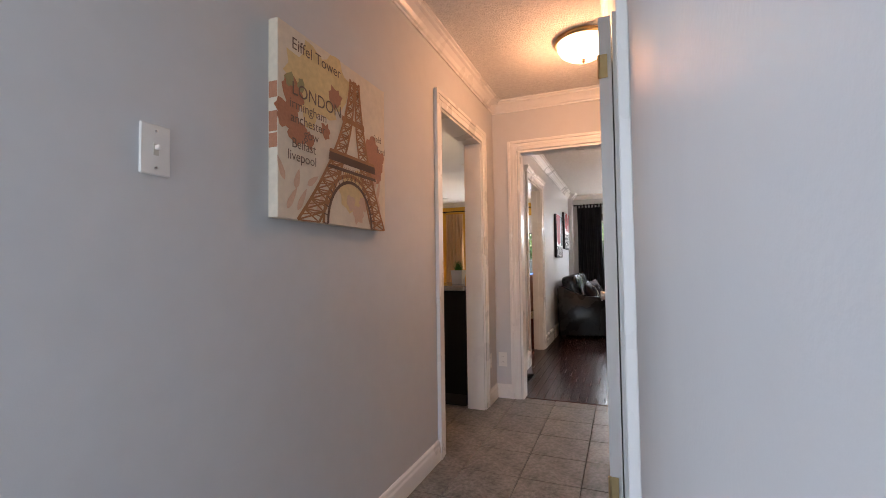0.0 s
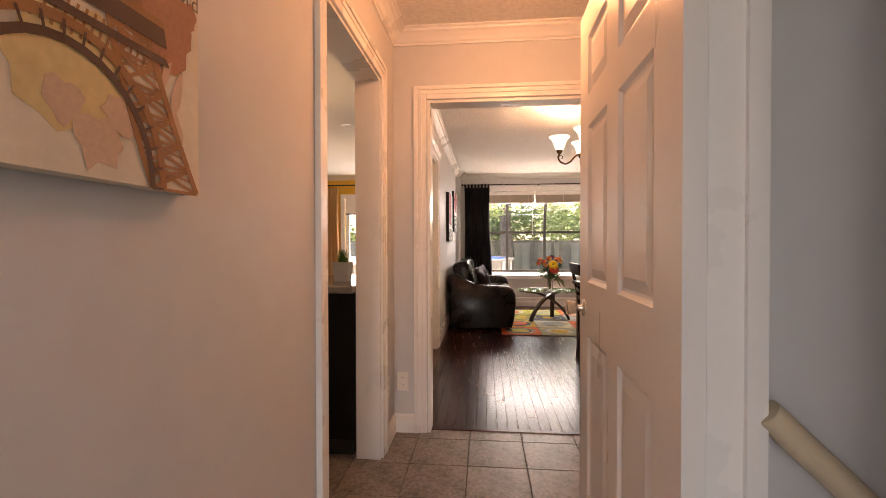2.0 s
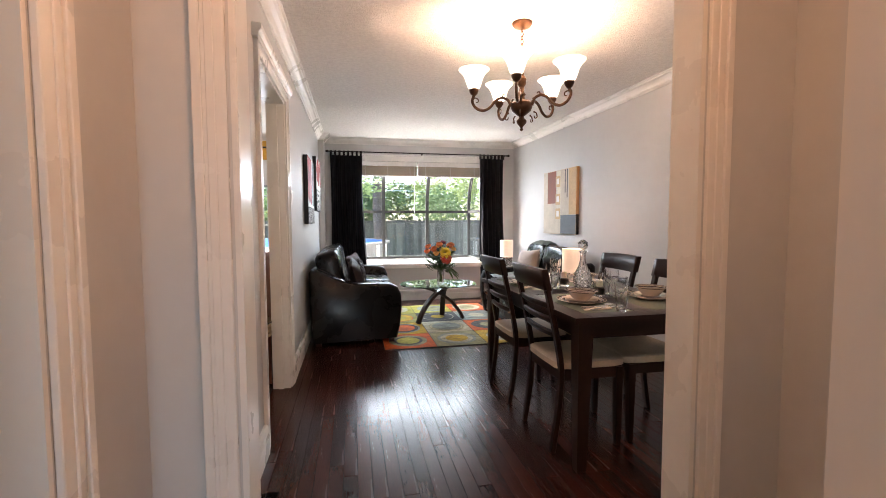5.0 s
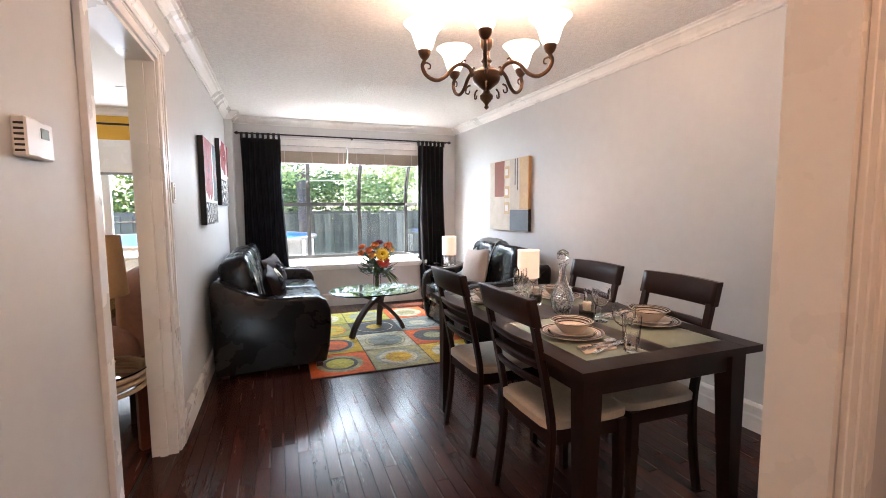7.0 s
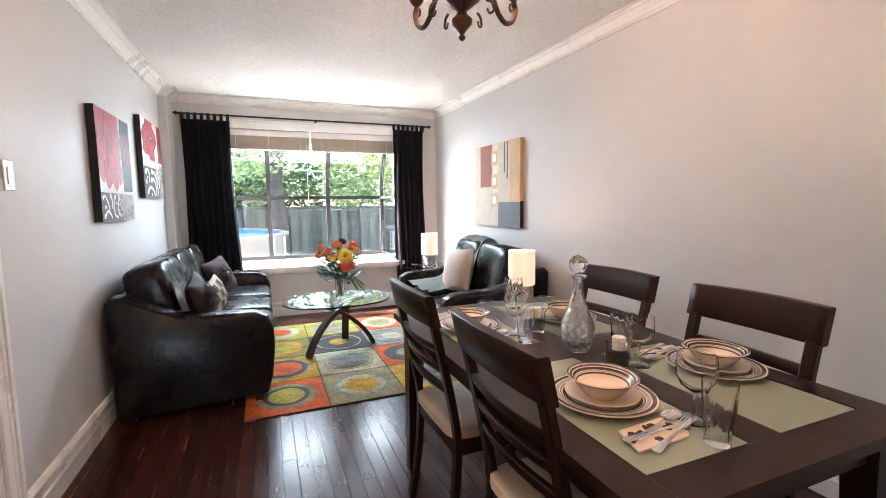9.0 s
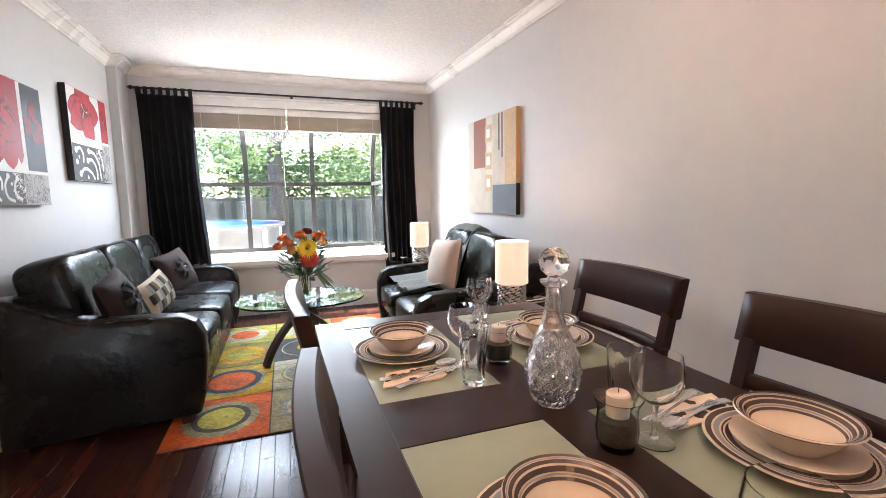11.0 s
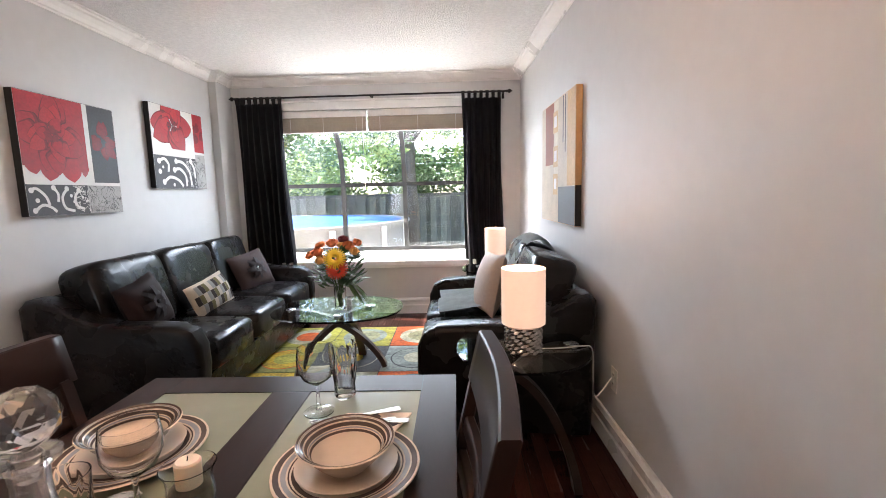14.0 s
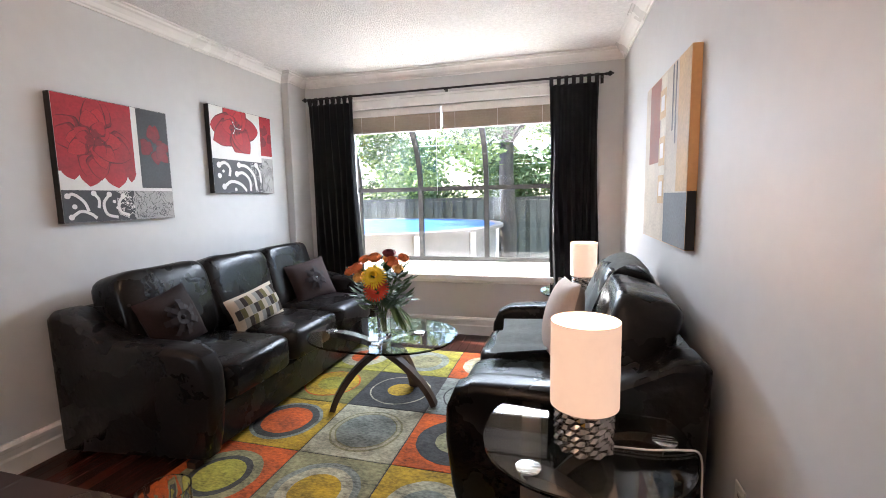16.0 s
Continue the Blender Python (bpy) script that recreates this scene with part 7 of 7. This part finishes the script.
BARK = mat("grey_tree_bark", (0.11, 0.095, 0.08), 0.9, var=0.4, scale=6, bump=1.0, bump_scale=25, stretch=(3, 3, 0.5))
FOLI = [mat("tree_leaf_" + n_, c_, 0.6, var=0.4, scale=0.9) for n_, c_ in (("deep", (0.10, 0.16, 0.06)), ("bright", (0.27, 0.36, 0.11)))]


def foliage(bm, centre, rad, count, size, seed):
    r = random.Random(seed)
    for _ in range(count):
        d = Vector((r.gauss(0, 1), r.gauss(0, 1), r.gauss(0, 1))).normalized() * r.random() ** 0.45
        p = Vector(centre) + Vector((d.x * rad[0], d.y * rad[1], d.z * rad[2]))
        a, b = Vector((r.gauss(0, 1), r.gauss(0, 1), r.gauss(0, 0.6))).normalized(), None
        b = a.cross(Vector((r.gauss(0, 1), r.gauss(0, 1), r.gauss(0, 1)))).normalized()
        s = size * r.uniform(0.6, 1.3)
        bm.faces.new([bm.verts.new(p + q) for q in (-a * s, -b * s * 0.5, a * s, b * s * 0.5)])


tree = thing("tree", "large leafy shade tree with a grey trunk by the fence", "tree", m=pose(0.48, 15.3, GZ))
bm = bmesh.new()
tube(bm, curve_pts([(0, 0, 0), (0.03, 0, 1.2), (-0.02, 0.05, 2.4), (0.05, 0.1, 4.0)], 14), 0.22, 14, 0.14)
for dx, dy, dz in ((1.6, 0.3, 3.0), (-1.5, 0.4, 3.2), (0.5, -1.2, 3.3), (-0.6, 1.0, 3.6), (-1.9, -0.7, 2.5), (2.1, -0.6, 2.6)):
    tube(bm, curve_pts([(0.0, 0.05, 2.9), (dx * 0.4, dy * 0.4, 3.0 + (dz - 2.0) * 0.7 + 0.3), (dx, dy, dz + 1.3)], 8), 0.06, 8, 0.02)
part("trunk", bm, BARK, tree, "grey furrowed trunk with limbs", True)
for i, mt in enumerate(FOLI):
    bm = bmesh.new()
    rr = random.Random(40 + i)
    for k in range(20):
        foliage(bm, (rr.uniform(-3.2, 3.2), rr.uniform(-1.8, 1.6), rr.uniform(2.1, 5.6)), (rr.uniform(0.5, 0.9), 0.7, rr.uniform(0.3, 0.5)), 620, 0.058, 100 * i + k)
    part("crown", bm, mt, tree, "leafy uneven crown")
for i, (xc, mt) in enumerate(((-1, FOLI[1]), (-1, FOLI[0]))):
    bm = bmesh.new()
    rr = random.Random(70 + i)
    for k in range(46):
        foliage(bm, (rr.uniform(-11, 11), rr.uniform(18.4, 23), rr.uniform(-0.2, 5.5)), (rr.uniform(0.9, 1.6), 0.9, rr.uniform(0.6, 1.1)), 620, 0.105, 500 + 100 * i + k)
    ob = part("hedge_trees", bm, mt)
    tagged(ob, "dense green trees and shrubs beyond the fence", "foliage", "", "stuff")

# ---- floor pieces ----
_floor = bpy.data.objects["floor"]
_wood = bpy.data.objects["floor_wood"]


def piece(name, cache, key, size, material, parent, x, y, z, bevel=0.0015):
    if key not in cache:
        bm = boxes((0, 0, 0, size[0], size[1], size[2]))
        bmesh.ops.bevel(bm, geom=[e for e in bm.edges if all(v.co.z > size[2] - 1e-6 for v in e.verts)], offset=bevel, segments=1, affect="EDGES")
        me = finish(bm, name)
        me.materials.append(material)
        cache[key] = me
    ob = new(name, cache[key])
    ob.parent = parent
    ob.matrix_basis = pose(x, y, z)
    return ob


TC = {}
T, G = 0.305, 0.005
y = HE + 0.055
rows_y = [3.41 - T * k for k in range(16)]
for yr in [3.41] + rows_y[1:]:
    y1 = min(yr + T, HE + 0.055)
    for i in range(-9, 4):
        x0, x1 = i * T, (i + 1) * T
        if x0 < HL:
            if yr < 1.5 or x0 < -2.6:
                continue
        x1 = min(x1, 1.1)
        if x1 - x0 < 0.02 or y1 - yr < 0.02:
            continue
        sx, sy = round(x1 - x0 - G, 4), round(y1 - yr - G, 4)
        piece("tile", TC, ("t", sx, sy), (sx, sy, 0.008), TILE, _floor, x0 + G / 2, yr + G / 2, -0.008)
for yr in (3.41 + T, 3.41 + 2 * T):
    for i in range(-9, -2):
        piece("tile", TC, ("t", T - G, T - G), (T - G, T - G, 0.008), TILE, _floor, i * T + G / 2, yr + G / 2, -0.008)
for i in range(-9, -2):
    piece("tile", TC, ("t", T - G, T - G), (T - G, T - G, 0.008), TILE, _floor, i * T + G / 2, 3.41 + G / 2 + 0.0, -0.008) if i * T < HL - 0.13 - T else None
setting("threshold", boxes((DX0 + 0.016, HE + 0.04, -0.008, DX1 - 0.016, HE + 0.085, 0.005), bevel=0.003), PLANK, "dark wooden threshold strip")
PC = {}
rnd = random.Random(8)
SW = 0.0665
nstr = int((RW0 + 0.02 - LW) / SW) + 1
for i in range(nstr):
    x0 = LW + i * SW
    yy = HE + 0.09 - rnd.choice((0, 0.3, 0.6, 0.9))
    while yy < BW:
        ln = rnd.choice((0.9, 1.1, 1.3, 1.5))
        a, b = max(yy, HE + 0.087), min(yy + ln, BW)
        if b - a > 0.03:
            piece("plank", PC, ("p", round(b - a, 2)), (SW - 0.0016, round(b - a, 2) - 0.0016, 0.008), PLANK, _wood, x0, a, -0.008, 0.0008)
        yy += ln
bm = bmesh.new()
for i in range(46):
    for k in range(5):
        x0 = FL + i * SW
        if x0 + SW < LW - 0.12:
            box(bm, x0, 4.36 + 0.93 * k, -0.008, x0 + SW - 0.0016, 4.36 + 0.93 * (k + 1) - 0.0016, 0.0)
tagged(part("planks", bm, PLANK, _wood), "", "", "", "stuff")
part("plank", boxes((LW - 0.12, OY0 + 0.018, -0.008, LW, OY1 - 0.018, 0.0)), PLANK, _wood)
